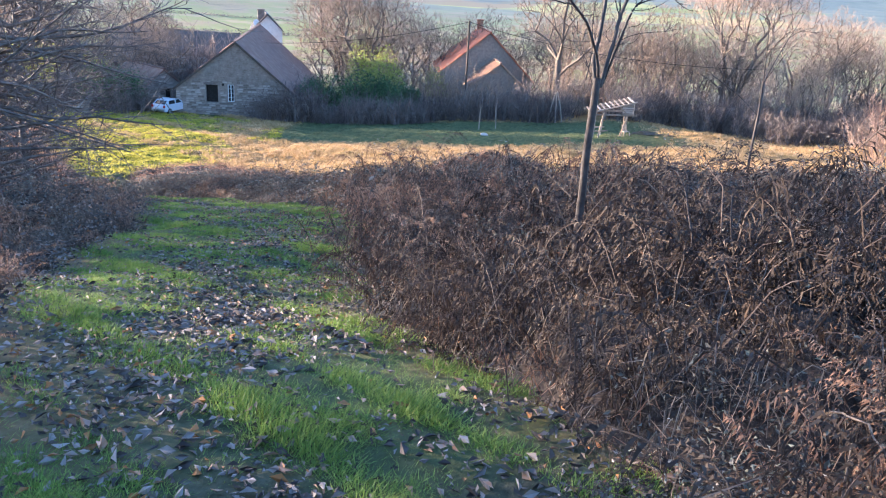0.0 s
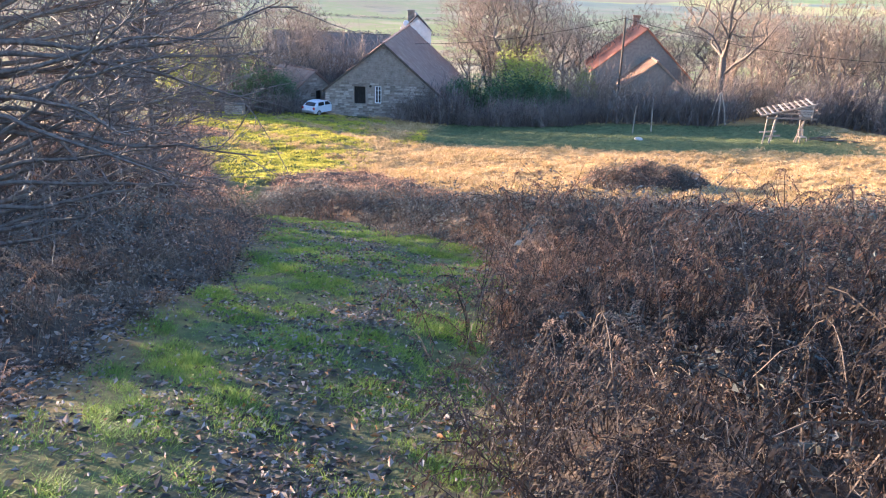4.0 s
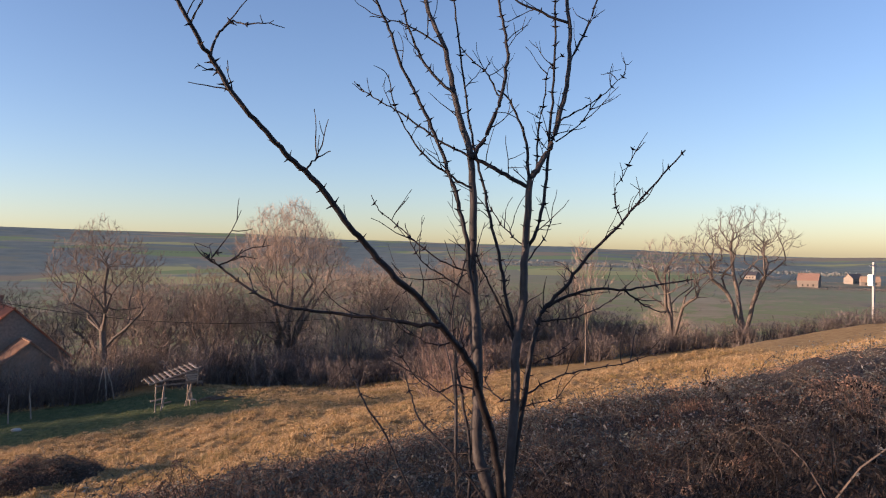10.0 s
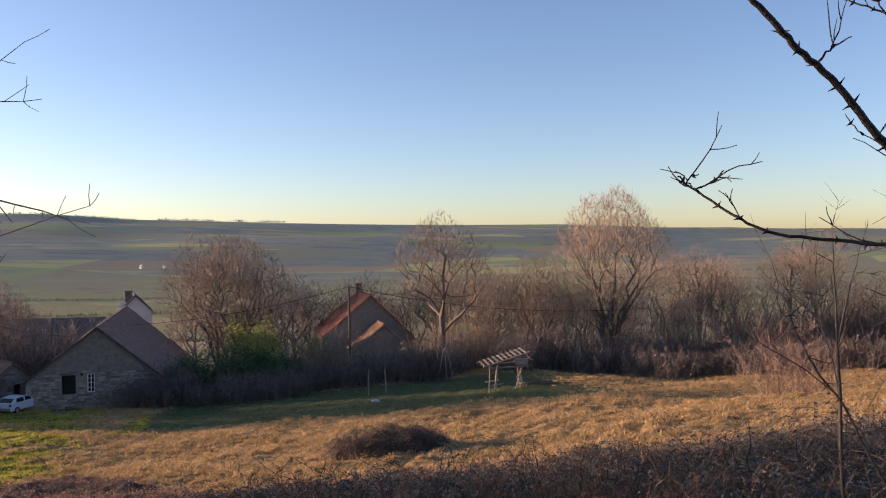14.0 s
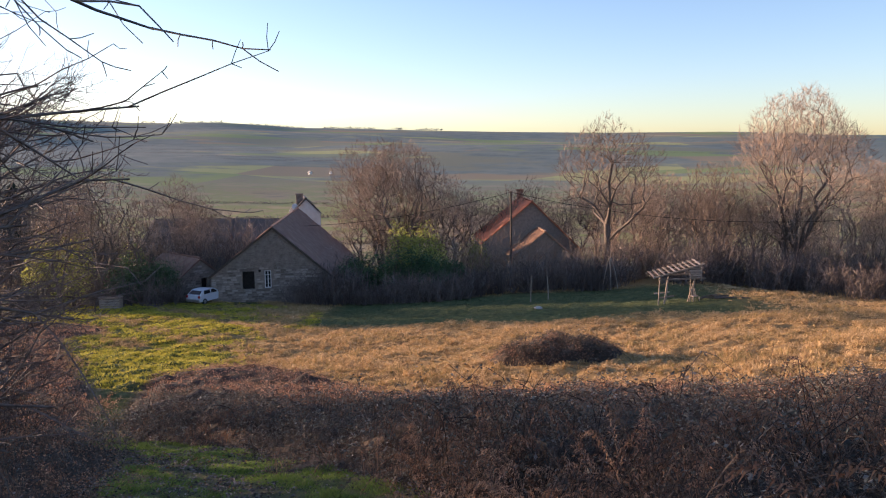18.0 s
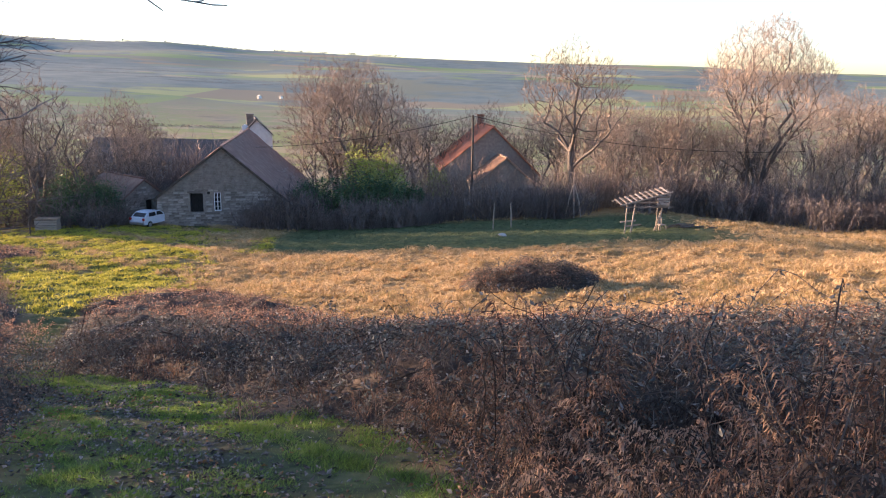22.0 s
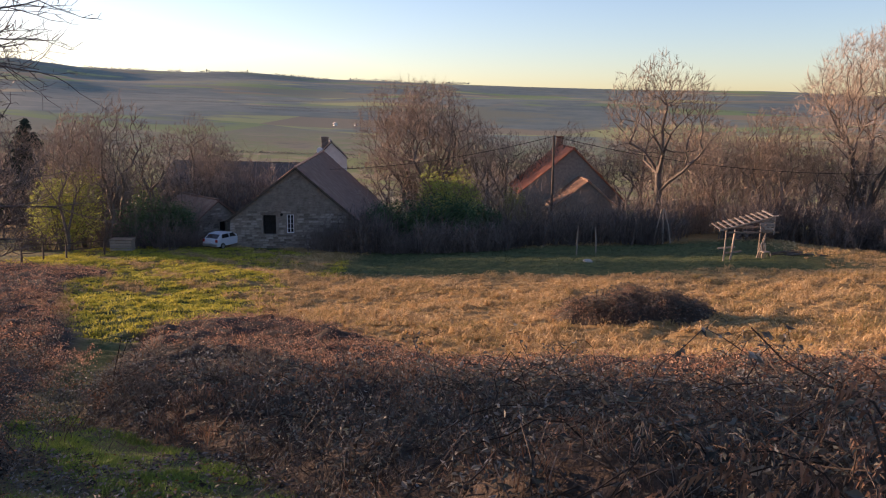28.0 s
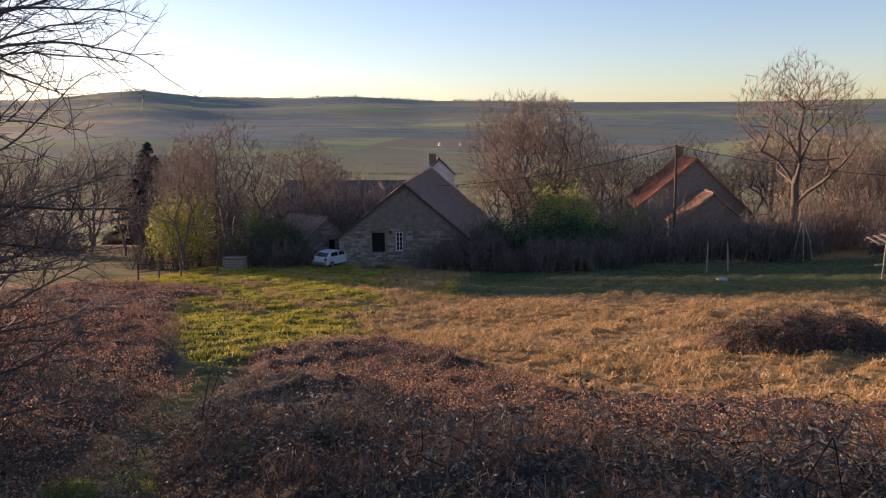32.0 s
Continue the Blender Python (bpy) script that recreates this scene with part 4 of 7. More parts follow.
# ---- hedge, evergreen bushes, spruce ----
def leafy_bush(name, label, seed, wide, deep, tall, mat, count, leaf, category="bush"):
    g = np.random.default_rng(seed)
    t = thing(name, label, category)
    paths = []
    for _ in range(26):
        st, _ = wander(g, (g.normal(0, wide * 0.25), g.normal(0, deep * 0.25), -0.2), turned(g, (0, 0, 1), g.uniform(2, 35)), tall * g.uniform(0.6, 1.0), 5, 0.12, 0.04)
        paths.append((st, np.linspace(0.05, 0.015, 6)))
    tagged(mesh_np("branchwork", *tubes(paths, 4), M_BARK, t), kind="stuff")
    blobs = [(g.uniform(-0.7, 0.7) * wide, g.uniform(-0.6, 0.6) * deep, g.uniform(0.25, 0.72) * tall, g.uniform(0.22, 0.42)) for _ in range(26)]
    c = []
    for bx, by, bz, br in blobs:
        n = count // len(blobs)
        d = g.normal(0, 1, (n, 3))
        d /= np.linalg.norm(d, axis=1, keepdims=True)
        rr = g.uniform(0.55, 1.12, n)[:, None]
        c.append(np.array([bx, by, bz]) + d * rr * np.array([wide * br, deep * br * 1.2, tall * br]))
    tagged(mesh_np("foliage", *leaves(g, np.concatenate(c), leaf, 0.5, 0.1), mat, t), kind="stuff")
    return t


laurel = stand(leafy_bush("laurel_hedge", "dense dark green laurel bush", 41, 4.2, 2.2, 4.6, M_LAUREL, 9000, 0.22, "hedge"), -9.5, 74.6)
another(laurel, -13.3, 74.9, 140, 0.85)
another(laurel, -5.6, 75.2, 70, 0.74)
ybush = stand(leafy_bush("yellow_bush", "sunlit yellow-green leafy bush behind the hedge", 42, 3.0, 2.0, 6.6, M_YLEAF, 6000, 0.2), -8.4, 77.6, size=1.06)
another(ybush, -2.6, 88, 90, 0.75)
# yellow leaves here stand in for a bare tree's sunlit twigs
another(ybush, -37.6, 66.5, 200, 0.98)
another(ybush, -36.5, 78, 120, 0.8)
another(laurel, -32.6, 70.5, 40, 0.85)
another(laurel, -29.5, 80, 10, 0.6)
# laurel and shrubs beside the outbuilding, added partly to shade the lawn
another(laurel, -35.4, 74.0, 100, 0.9)
for k, (x, y, sz) in enumerate([(-30.4, 71.6, 0.75), (-34.2, 68.4, 0.9), (-36.6, 71, 1.1), (-33.6, 73.5, 1.2), (-39.4, 69.5, 1.2), (-31.6, 73.6, 1.0), (-40.5, 66, 0.9), (-31.2, 69.4, 0.8), (-33.4, 68.2, 0.7), (-29.8, 70.6, 0.6)]):
    another((shrub_b, shrub_a)[k % 2], x, y, 50 * k, sz, 0.1)
ivy = stand(leafy_bush("ivy_mass", "dark ivy climbing over the ruined outbuilding", 43, 1.8, 1.4, 3.4, M_LAUREL, 3000, 0.16, "ivy"), -31.2, 76)


def spruce(seed, tall):
    g = np.random.default_rng(seed)
    t = thing("spruce", "dark green spruce standing among bare trees", "tree")
    mesh_np("trunk", *tubes([(np.array([(0, 0, -0.3), (0.05, 0, tall * 0.5), (0, 0, tall)]), [0.22, 0.13, 0.02])], 6), M_BARK, t)
    br, c = [], []
    for k in range(170):
        f = k / 170
        z = tall * (0.08 + 0.9 * f)
        ln = (1 - f) ** 0.9 * tall * 0.44 * g.uniform(0.75, 1.15) + 0.2
        a = g.uniform(0, 2 * np.pi)
        p = np.array([0, 0, z])
        e = p + np.array([math.cos(a) * ln, math.sin(a) * ln, -0.16 * ln + 0.25 * f])
        m = (p + e) / 2 + np.array([0, 0, -0.1 * ln])
        br.append((np.array([p, m, e]), [0.03, 0.018, 0.006]))
        for u in np.linspace(0.15, 1, int(10 + ln * 12)):
            q = p + (e - p) * u
            c.append(q + g.normal(0, 0.08, (5, 3)) + np.array([0, 0, -0.06]))
    tagged(mesh_np("branchwork", *tubes(br), M_BARK, t), kind="stuff")
    tagged(mesh_np("foliage", *leaves(g, np.concatenate(c), 0.26, 0.3, 0.5), M_NEEDLE, t), kind="stuff")
    return t


stand(spruce(51, 13.0), -60.0, 95)


# ---- timber shelter in the field ----
def shelter():
    t = thing("wooden_shelter", "open timber shelter with a slanting slatted roof", "shelter", pose(11.65, 60.2, -10.3, 0, 0, 4) @ Matrix.Diagonal((0.8, 0.8, 1, 1)))

    def pole(name, a, b, w, lab=""):
        bm = bmesh.new()
        n = 7
        path = [Vector(a).lerp(Vector(b), k / n) + Vector((0.015 * math.sin(k * 2.1), 0.015 * math.cos(k * 1.7), 0)) for k in range(n + 1)]
        v, f = tubes([(np.array(path), np.linspace(w / 2, w * 0.42, n + 1))], 6)
        bm.free()
        return mesh_np(name, v, f, M_WOOD, t, lab, True)

    pole("post", (-1.45, -0.7, -0.4), (-1.35, -0.7, 2.0), 0.13)
    pole("post", (-1.05, -0.9, -0.5), (-0.62, -0.6, 1.95), 0.17, "leaning round timber post")
    pole("post", (-0.35, 0.9, -0.3), (-0.15, 0.9, 1.9), 0.12)
    pole("post", (1.55, -0.6, -0.4), (1.75, -0.6, 1.95), 0.14)
    pole("post", (1.85, 0.9, -0.3), (1.9, 0.9, 2.3), 0.12)
    pole("brace", (1.0, -0.8, 0.0), (1.7, -0.7, 1.85), 0.1)
    pole("brace", (1.2, -0.9, -0.1), (1.75, -0.65, 1.8), 0.08)
    def pitch(x):
        return 2.06 + 0.95 * (x + 2.05) / 4.3

    for yy in (-1.3, 0.0, 1.25):
        bm = bmesh.new()
        bar(bm, (-2.1, yy, pitch(-2.1)), (2.35, yy, pitch(2.35)), 0.06, 0.09)
        part("rafter", bm, M_WOOD, t)
    for yy in (-1.25, 1.2):
        bm = bmesh.new()
        bar(bm, (-1.6, yy, 1.93), (2.5, yy, 2.0), 0.07, 0.1)
        part("beam", bm, M_WOOD, t)
    for k in range(10):
        x = -2.05 + 0.44 * k
        bm = bmesh.new()
        bar(bm, (x, -1.5 - 0.06 * (k % 3), pitch(x) + 0.075), (x + 0.25, 1.45 + 0.05 * (k % 2), pitch(x + 0.25) + 0.06), 0.17, 0.03)
        part("roof_plank", bm, M_WOOD, t)
    for k in range(6):
        z = 2.06 + 0.16 * k
        x = -2.05 + 4.3 * (z - 2.0) / 0.95
        bm = bmesh.new()
        bar(bm, (max(1.0, x), -1.36, z), (2.05, -1.36, z + 0.005), 0.025, 0.12)
        part("gable_board", bm, M_WOOD, t)
    bm = bmesh.new()
    bar(bm, (0.75, -1.39, 2.62), (1.5, -1.39, 2.02), 0.03, 0.07)
    part("gable_brace", bm, M_WOOD, t)
    bm = bmesh.new()
    bar(bm, (2.05, -1.36, 1.85), (2.08, -1.36, 3.05), 0.09, 0.05)
    part("gable_post", bm, M_WOOD, t)
    for k, zz in enumerate((0.55, 0.62)):
        bm = bmesh.new()
        bar(bm, (-1.4, -0.7 + 1.55 * k, zz), (0.0, -0.5 + 1.45 * k, zz + 0.1), 0.07, 0.1)
        part("rail", bm, M_WOOD, t)
    return t


shelter()


def garden_chair(x, y, turn):
    t = thing("garden_chair", "pale weathered slatted chair under the timber shelter", "chair")
    bm = bmesh.new()
    box(bm, -0.24, 0.24, -0.22, 0.22, 0.40, 0.44)
    part("seat", bm, M_WOOD, t)
    for sx in (-0.22, 0.22):
        for sy in (-0.2, 0.2):
            bm = bmesh.new()
            bar(bm, (sx * 1.15, sy * 1.2, 0), (sx, sy, 0.4), 0.045)
            part("leg", bm, M_WOOD, t)
    for k in range(5):
        bm = bmesh.new()
        bar(bm, (-0.2 + 0.1 * k, 0.22, 0.44), (-0.2 + 0.1 * k, 0.3, 0.86), 0.05, 0.02)
        part("back_slat", bm, M_WOOD, t)
    bm = bmesh.new()
    bar(bm, (-0.25, 0.3, 0.87), (0.25, 0.3, 0.87), 0.05, 0.03)
    part("back_rail", bm, M_WOOD, t)
    return stand(t, x, y, 0, turn)


garden_chair(13.0, 59.4, 20)


def log_heap(x, y, turn, n=14):
    g = np.random.default_rng(61)
    t = thing("branch_heap", "low heap of cut branches in the grass", "branches")
    for k in range(n):
        a = g.normal(0, 0.35)
        c = np.array([g.normal(0, 0.5), g.normal(0, 0.25), 0.06 + 0.05 * (k % 5)])
        d = np.array([math.cos(a), math.sin(a), g.normal(0, 0.06)]) * g.uniform(0.4, 0.9)
        v, f = tubes([(np.array([c - d, c + g.normal(0, 0.02, 3), c + d]), [0.05, 0.045, 0.03])], 5)
        mesh_np("branch", v, f, M_BARK, t)
    return stand(t, x, y, 0, turn)


log_heap(15.2, 60.2, 10)


# ---- utility pole, garden poles, fence, stone, crate ----
def utility_pole():
    x, y = 0.55, 81.0
    t = thing("utility_pole", "weathered wooden utility pole carrying one cable", "pole")
    z = ground_at(x, y)
    v, f = tubes([(np.array([(0, 0, -0.5), (0.02, 0, 4.6), (0, 0, -3.3 - z)]), [0.12, 0.11, 0.09])], 8)
    mesh_np("shaft", v, f, M_OLDWOOD, t, smooth_faces=True)
    bm = bmesh.new()
    bmesh.ops.create_cone(bm, cap_ends=True, segments=8, radius1=0.06, radius2=0.04, depth=0.16)
    for w in bm.verts:
        w.co += Vector((0.12, 0, -3.5 - z))
    part("insulator", bm, M_CONC, t)
    stand(t, x, y)


def cable(a, b, sag):
    t = thing("overhead_cable", "thin dark overhead cable", "cable")
    u = np.linspace(0, 1, 25)[:, None]
    pts = np.array(a) * (1 - u) + np.array(b) * u - np.array([0, 0, 1]) * 4 * sag * u * (1 - u)
    mesh_np("wire", *tubes([(pts, np.full(25, 0.022))], 4), M_RUBBER, t)


utility_pole()
cable((0.45, 81, -3.4), (-26.0, 88, -7.4), 0.9)
cable((0.65, 81, -3.4), (29.0, 74, -5.6), 1.1)


def stake(x, y, tall, lean, mat, label, name="wooden_post"):
    t = thing(name, label, "post")
    v, f = tubes([(np.array([(0, 0, -0.3), (lean * 0.4, 0, tall * 0.5), (lean, 0.05, tall)]), [0.06, 0.055, 0.045])], 6)
    mesh_np("shaft", v, f, mat, t, smooth_faces=True)
    return stand(t, x, y)


stake(1.85, 66, 2.1, 0.06, M_WOOD, "pale upright garden post")
stake(3.35, 67, 1.9, -0.12, M_WOOD, "pale garden post leaning a little")
for lx in (-0.6, 0.15, 0.8):
    t = stake(9.0 + lx, 72.5, 2.9, -lx * 0.9, M_WOOD, "pole of a bean frame tied at the top")
bm = bmesh.new()
bmesh.ops.create_icosphere(bm, subdivisions=2, radius=0.25)
for v in bm.verts:
    v.co = Vector((v.co.x * 1.3, v.co.y, v.co.z * 0.55)) * (1 + 0.25 * noise.noise(v.co * 5))
st = part("field_stone", bm, M_CONC)
tagged(st, "pale flat stone lying on the shaded lawn", "stone")
stand(st, 2.15, 59.8, -0.06)
crate = thing("crate", "low pale wooden crate with slatted sides", "crate", pose(-33.0, 66.2, ground_at(-33.0, 66.2) + 0.02, 0, 0, 10))
for k in range(4):
    bm = bmesh.new()
    box(bm, -0.8, 0.8, -0.5, -0.46, 0.05 + k * 0.2, 0.2 + k * 0.2)
    part("board", bm, M_WOOD, crate)
    bm = bmesh.new()
    box(bm, -0.8, 0.8, 0.46, 0.5, 0.05 + k * 0.2, 0.2 + k * 0.2)
    part("board", bm, M_WOOD, crate)
bm = bmesh.new()
box(bm, -0.85, 0.85, -0.55, 0.55, 0.86, 0.92)
part("lid", bm, M_WOOD, crate)
for sx in (-0.76, 0.76):
    bm = bmesh.new()
    box(bm, sx - 0.04, sx + 0.04, -0.455, 0.455, 0, 0.85)
    part("end", bm, M_WOOD, crate)


def fence():
    t = thing("fence", "old rail fence with leaning posts at the meadow edge", "fence")
    spots = [(-33.6, 55.0), (-33.8, 57.5), (-33.7, 59.9), (-32.8, 63.2)]
    tops = []
    for k, (x, y) in enumerate(spots):
        z = ground_at(x, y)
        v, f = tubes([(np.array([(x, y, z - 0.3), (x + 0.03, y, z + 0.6), (x + 0.05, y, z + 1.25)]), [0.07, 0.065, 0.055])], 6)
        mesh_np("post", v, f, M_OLDWOOD, t)
        tops.append(np.array([x, y, z]))
    for a, b in zip(tops, tops[1:]):
        for h in (1.12, 0.65):
            v, f = tubes([(np.array([a + (0, 0, h), (a + b) / 2 + (0, 0, h - 0.05), b + (0, 0, h)]), [0.035, 0.04, 0.03])], 5)
            mesh_np("rail", v, f, M_OLDWOOD, t)


fence()


# ---- parked car ----
def parked_car():
    c = thing("car", "small silver hatchback parked beside the farmhouse", "car", pose(-27.0, 71.8, ground_at(-27, 71.8) + 0.02, 0, 0, 70) @ Matrix.Scale(0.94, 4))
    # side outline (x forward, z) of the lower body and of the cabin
    low = [(-1.85, 0.32), (1.8, 0.30), (1.86, 0.55), (1.62, 0.78), (0.95, 0.92), (-1.75, 0.98), (-1.92, 0.62)]
    cab = [(1.05, 0.92), (0.3, 1.36), (-0.5, 1.44), (-1.2, 1.37), (-1.74, 0.98)]

    def loft(outline, half, top_half, zt):
        bm = bmesh.new()
        rows_ = []
        for sy in (-1, -0.97, 0.97, 1):
            ring = []
            for x, z in outline:
                w = half + (top_half - half) * max(0, (z - 0.9) / 0.6)
                k = 1 if abs(sy) < 1 else 0.97
                cx, cz = -0.1, zt
                ring.append(bm.verts.new((cx + (x - cx) * k, sy * w, cz + (z - cz) * k)))
            rows_.append(ring)
        n = len(outline)
        for a, b in zip(rows_, rows_[1:]):
            for i in range(n):
                bm.faces.new((a[i], a[(i + 1) % n], b[(i + 1) % n], b[i]))
        bm.faces.new(rows_[0][::-1])
        bm.faces.new(rows_[-1])
        bmesh.ops.recalc_face_normals(bm, faces=bm.faces)
        return bm

    body = part("body", loft(low, 0.82, 0.82, 0.65), M_CARPAINT, c)
    part("cabin", loft(cab, 0.80, 0.66, 1.2), M_CARPAINT, c)

    def pane(name, pts):
        bm = bmesh.new()
        vs = [bm.verts.new(p) for p in pts]
        f = bm.faces.new(vs)
        r = bmesh.ops.extrude_face_region(bm, geom=[f])
        nrm = f.normal.copy() if f.normal.length else Vector((0, 0, 1))
        f.normal_update()
        for v in r["geom"]:
            if isinstance(v, bmesh.types.BMVert):
                v.co += f.normal * 0.012
        part(name, bm, M_GLASS, c, "dark tinted car window")

    pane("rear_window", [(-1.69, -0.66, 1.02), (-1.69, 0.66, 1.02), (-1.29, 0.58, 1.33), (-1.29, -0.58, 1.33)][::-1])
    pane("windscreen", [(0.97, -0.68, 0.99), (0.97, 0.68, 0.99), (0.36, 0.6, 1.35), (0.36, -0.6, 1.35)])
    for s in (-1, 1):
        for a, b in ((0.62, -0.28), (-0.36, -1.25)):
            q = [(a, s * 0.80, 1.0), (b, s * 0.80, 1.02), (b + 0.12, s * 0.705, 1.33), (a - (0.34 if a > 0 else 0), s * 0.70, 1.33)]
            pane("side_window", q if s < 0 else q[::-1])
    for x in (-1.2, 1.15):
        for s in (-1, 1):
            bm = bmesh.new()
            bmesh.ops.create_cone(bm, cap_ends=True, segments=20, radius1=0.3, radius2=0.3, depth=0.19)
            for v in bm.verts:
                v.co = Vector((x + v.co.x, s * 0.76 + v.co.z, 0.3 + v.co.y))
            w = part("wheel", bm, M_RUBBER, c)
            bm = bmesh.new()
            bmesh.ops.create_cone(bm, cap_ends=True, segments=16, radius1=0.19, radius2=0.17, depth=0.03)
            for v in bm.verts:
                v.co = Vector((x + v.co.x, s * 0.865 + v.co.z * s, 0.3 + v.co.y))
            part("rim", bm, M_METAL, w)
    for s in (-1, 1):
        bm = bmesh.new()
        box(bm, -1.92, -1.82, s * 0.72 - 0.09, s * 0.72 + 0.09, 0.72, 0.95)
        part("tail_light", bm, M_RED, c, "red tail light")
        bm = bmesh.new()
        box(bm, 1.62, 1.8, s * 0.62 - 0.16, s * 0.62 + 0.16, 0.6, 0.72)
        part("headlight", bm, M_GLASS, c)
    bm = bmesh.new()
    box(bm, -1.97, -1.84, -0.78, 0.78, 0.36, 0.56)
    part("bumper", bm, M_METAL, c)
    bm = bmesh.new()
    box(bm, -1.935, -1.9, -0.26, 0.26, 0.62, 0.73)
    part("number_plate", bm, M_WHITE, c)


parked_car()


# ---- thorny young tree beside the path ----
def thorn_tree():
    g = np.random.default_rng(5)
    t = thing("thorn_tree", "young leafless thorn tree with dark spiny branches", "tree")
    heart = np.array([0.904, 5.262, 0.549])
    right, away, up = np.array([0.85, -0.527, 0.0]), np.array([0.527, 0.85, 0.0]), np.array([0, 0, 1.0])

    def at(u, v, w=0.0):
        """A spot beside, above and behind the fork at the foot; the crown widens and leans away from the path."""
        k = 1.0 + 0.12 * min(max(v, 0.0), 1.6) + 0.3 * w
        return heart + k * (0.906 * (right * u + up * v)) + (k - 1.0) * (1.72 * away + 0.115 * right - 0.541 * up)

    def limb(pts, r0, r1):
        pts = np.array([at(*p) for p in pts])
        k = np.linspace(0, len(pts) - 1, 5 * (len(pts) - 1) + 1)
        i = np.minimum(k.astype(int), len(pts) - 2)
        f = (k - i)[:, None]
        p0, p1, p2, p3 = pts[np.maximum(i - 1, 0)], pts[i], pts[i + 1], pts[np.minimum(i + 2, len(pts) - 1)]
        sm = 0.5 * (2 * p1 + (p2 - p0) * f + (2 * p0 - 5 * p1 + 4 * p2 - p3) * f ** 2 + (3 * p1 - p0 - 3 * p2 + p3) * f ** 3)
        sm[1:-1] += g.normal(0, 0.0012, (len(sm) - 2, 3))
        return sm, np.linspace(r0, r1, len(sm))

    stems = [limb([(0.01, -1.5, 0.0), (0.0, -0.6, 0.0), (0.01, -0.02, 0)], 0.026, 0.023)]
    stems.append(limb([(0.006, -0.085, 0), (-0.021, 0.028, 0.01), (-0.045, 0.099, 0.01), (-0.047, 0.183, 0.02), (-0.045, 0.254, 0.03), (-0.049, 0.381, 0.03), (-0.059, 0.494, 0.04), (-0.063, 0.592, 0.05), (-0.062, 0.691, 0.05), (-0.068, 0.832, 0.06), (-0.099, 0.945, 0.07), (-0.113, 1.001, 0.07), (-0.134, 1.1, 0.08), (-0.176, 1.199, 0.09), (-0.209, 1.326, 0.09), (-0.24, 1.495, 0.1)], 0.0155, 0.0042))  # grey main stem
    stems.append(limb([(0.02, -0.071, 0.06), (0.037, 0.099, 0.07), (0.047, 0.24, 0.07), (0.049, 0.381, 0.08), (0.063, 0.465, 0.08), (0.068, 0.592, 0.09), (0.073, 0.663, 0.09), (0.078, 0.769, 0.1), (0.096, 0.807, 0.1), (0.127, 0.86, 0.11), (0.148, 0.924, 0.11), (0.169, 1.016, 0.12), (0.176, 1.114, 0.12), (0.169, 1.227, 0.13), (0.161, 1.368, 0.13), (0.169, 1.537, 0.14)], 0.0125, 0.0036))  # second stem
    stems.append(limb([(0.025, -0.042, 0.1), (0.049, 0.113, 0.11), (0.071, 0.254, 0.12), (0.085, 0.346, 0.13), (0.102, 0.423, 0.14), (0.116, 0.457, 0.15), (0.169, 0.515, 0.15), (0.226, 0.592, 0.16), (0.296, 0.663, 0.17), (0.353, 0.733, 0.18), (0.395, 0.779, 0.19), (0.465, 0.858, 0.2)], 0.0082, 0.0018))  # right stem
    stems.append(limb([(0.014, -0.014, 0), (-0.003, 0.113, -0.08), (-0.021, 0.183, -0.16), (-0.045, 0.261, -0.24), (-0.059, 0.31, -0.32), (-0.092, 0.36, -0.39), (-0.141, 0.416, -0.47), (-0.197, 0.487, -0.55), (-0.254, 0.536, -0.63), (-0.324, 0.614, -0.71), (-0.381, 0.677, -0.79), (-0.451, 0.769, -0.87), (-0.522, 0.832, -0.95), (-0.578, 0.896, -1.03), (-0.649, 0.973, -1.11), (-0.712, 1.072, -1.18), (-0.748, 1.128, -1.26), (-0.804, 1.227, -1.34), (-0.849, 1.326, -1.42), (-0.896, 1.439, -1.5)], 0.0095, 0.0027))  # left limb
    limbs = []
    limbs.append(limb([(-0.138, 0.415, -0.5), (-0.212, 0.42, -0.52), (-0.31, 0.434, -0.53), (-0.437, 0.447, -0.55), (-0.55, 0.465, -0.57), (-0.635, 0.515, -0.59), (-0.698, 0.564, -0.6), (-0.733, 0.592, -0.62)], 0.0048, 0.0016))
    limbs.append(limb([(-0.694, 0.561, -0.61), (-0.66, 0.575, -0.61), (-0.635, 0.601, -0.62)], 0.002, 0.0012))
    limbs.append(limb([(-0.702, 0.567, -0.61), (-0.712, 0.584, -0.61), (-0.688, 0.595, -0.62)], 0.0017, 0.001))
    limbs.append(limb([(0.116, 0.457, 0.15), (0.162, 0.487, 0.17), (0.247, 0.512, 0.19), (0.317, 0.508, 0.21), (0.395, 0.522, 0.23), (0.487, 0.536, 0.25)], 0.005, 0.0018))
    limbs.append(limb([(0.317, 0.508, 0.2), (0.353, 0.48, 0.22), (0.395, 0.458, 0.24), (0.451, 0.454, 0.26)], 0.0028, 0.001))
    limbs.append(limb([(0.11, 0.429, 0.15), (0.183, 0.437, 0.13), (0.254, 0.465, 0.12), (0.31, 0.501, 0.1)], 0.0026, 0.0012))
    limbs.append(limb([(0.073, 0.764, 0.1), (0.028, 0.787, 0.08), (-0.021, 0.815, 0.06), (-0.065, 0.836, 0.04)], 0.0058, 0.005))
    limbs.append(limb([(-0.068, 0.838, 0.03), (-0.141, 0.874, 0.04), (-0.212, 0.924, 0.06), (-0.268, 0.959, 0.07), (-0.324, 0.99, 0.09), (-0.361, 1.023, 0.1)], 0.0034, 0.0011))
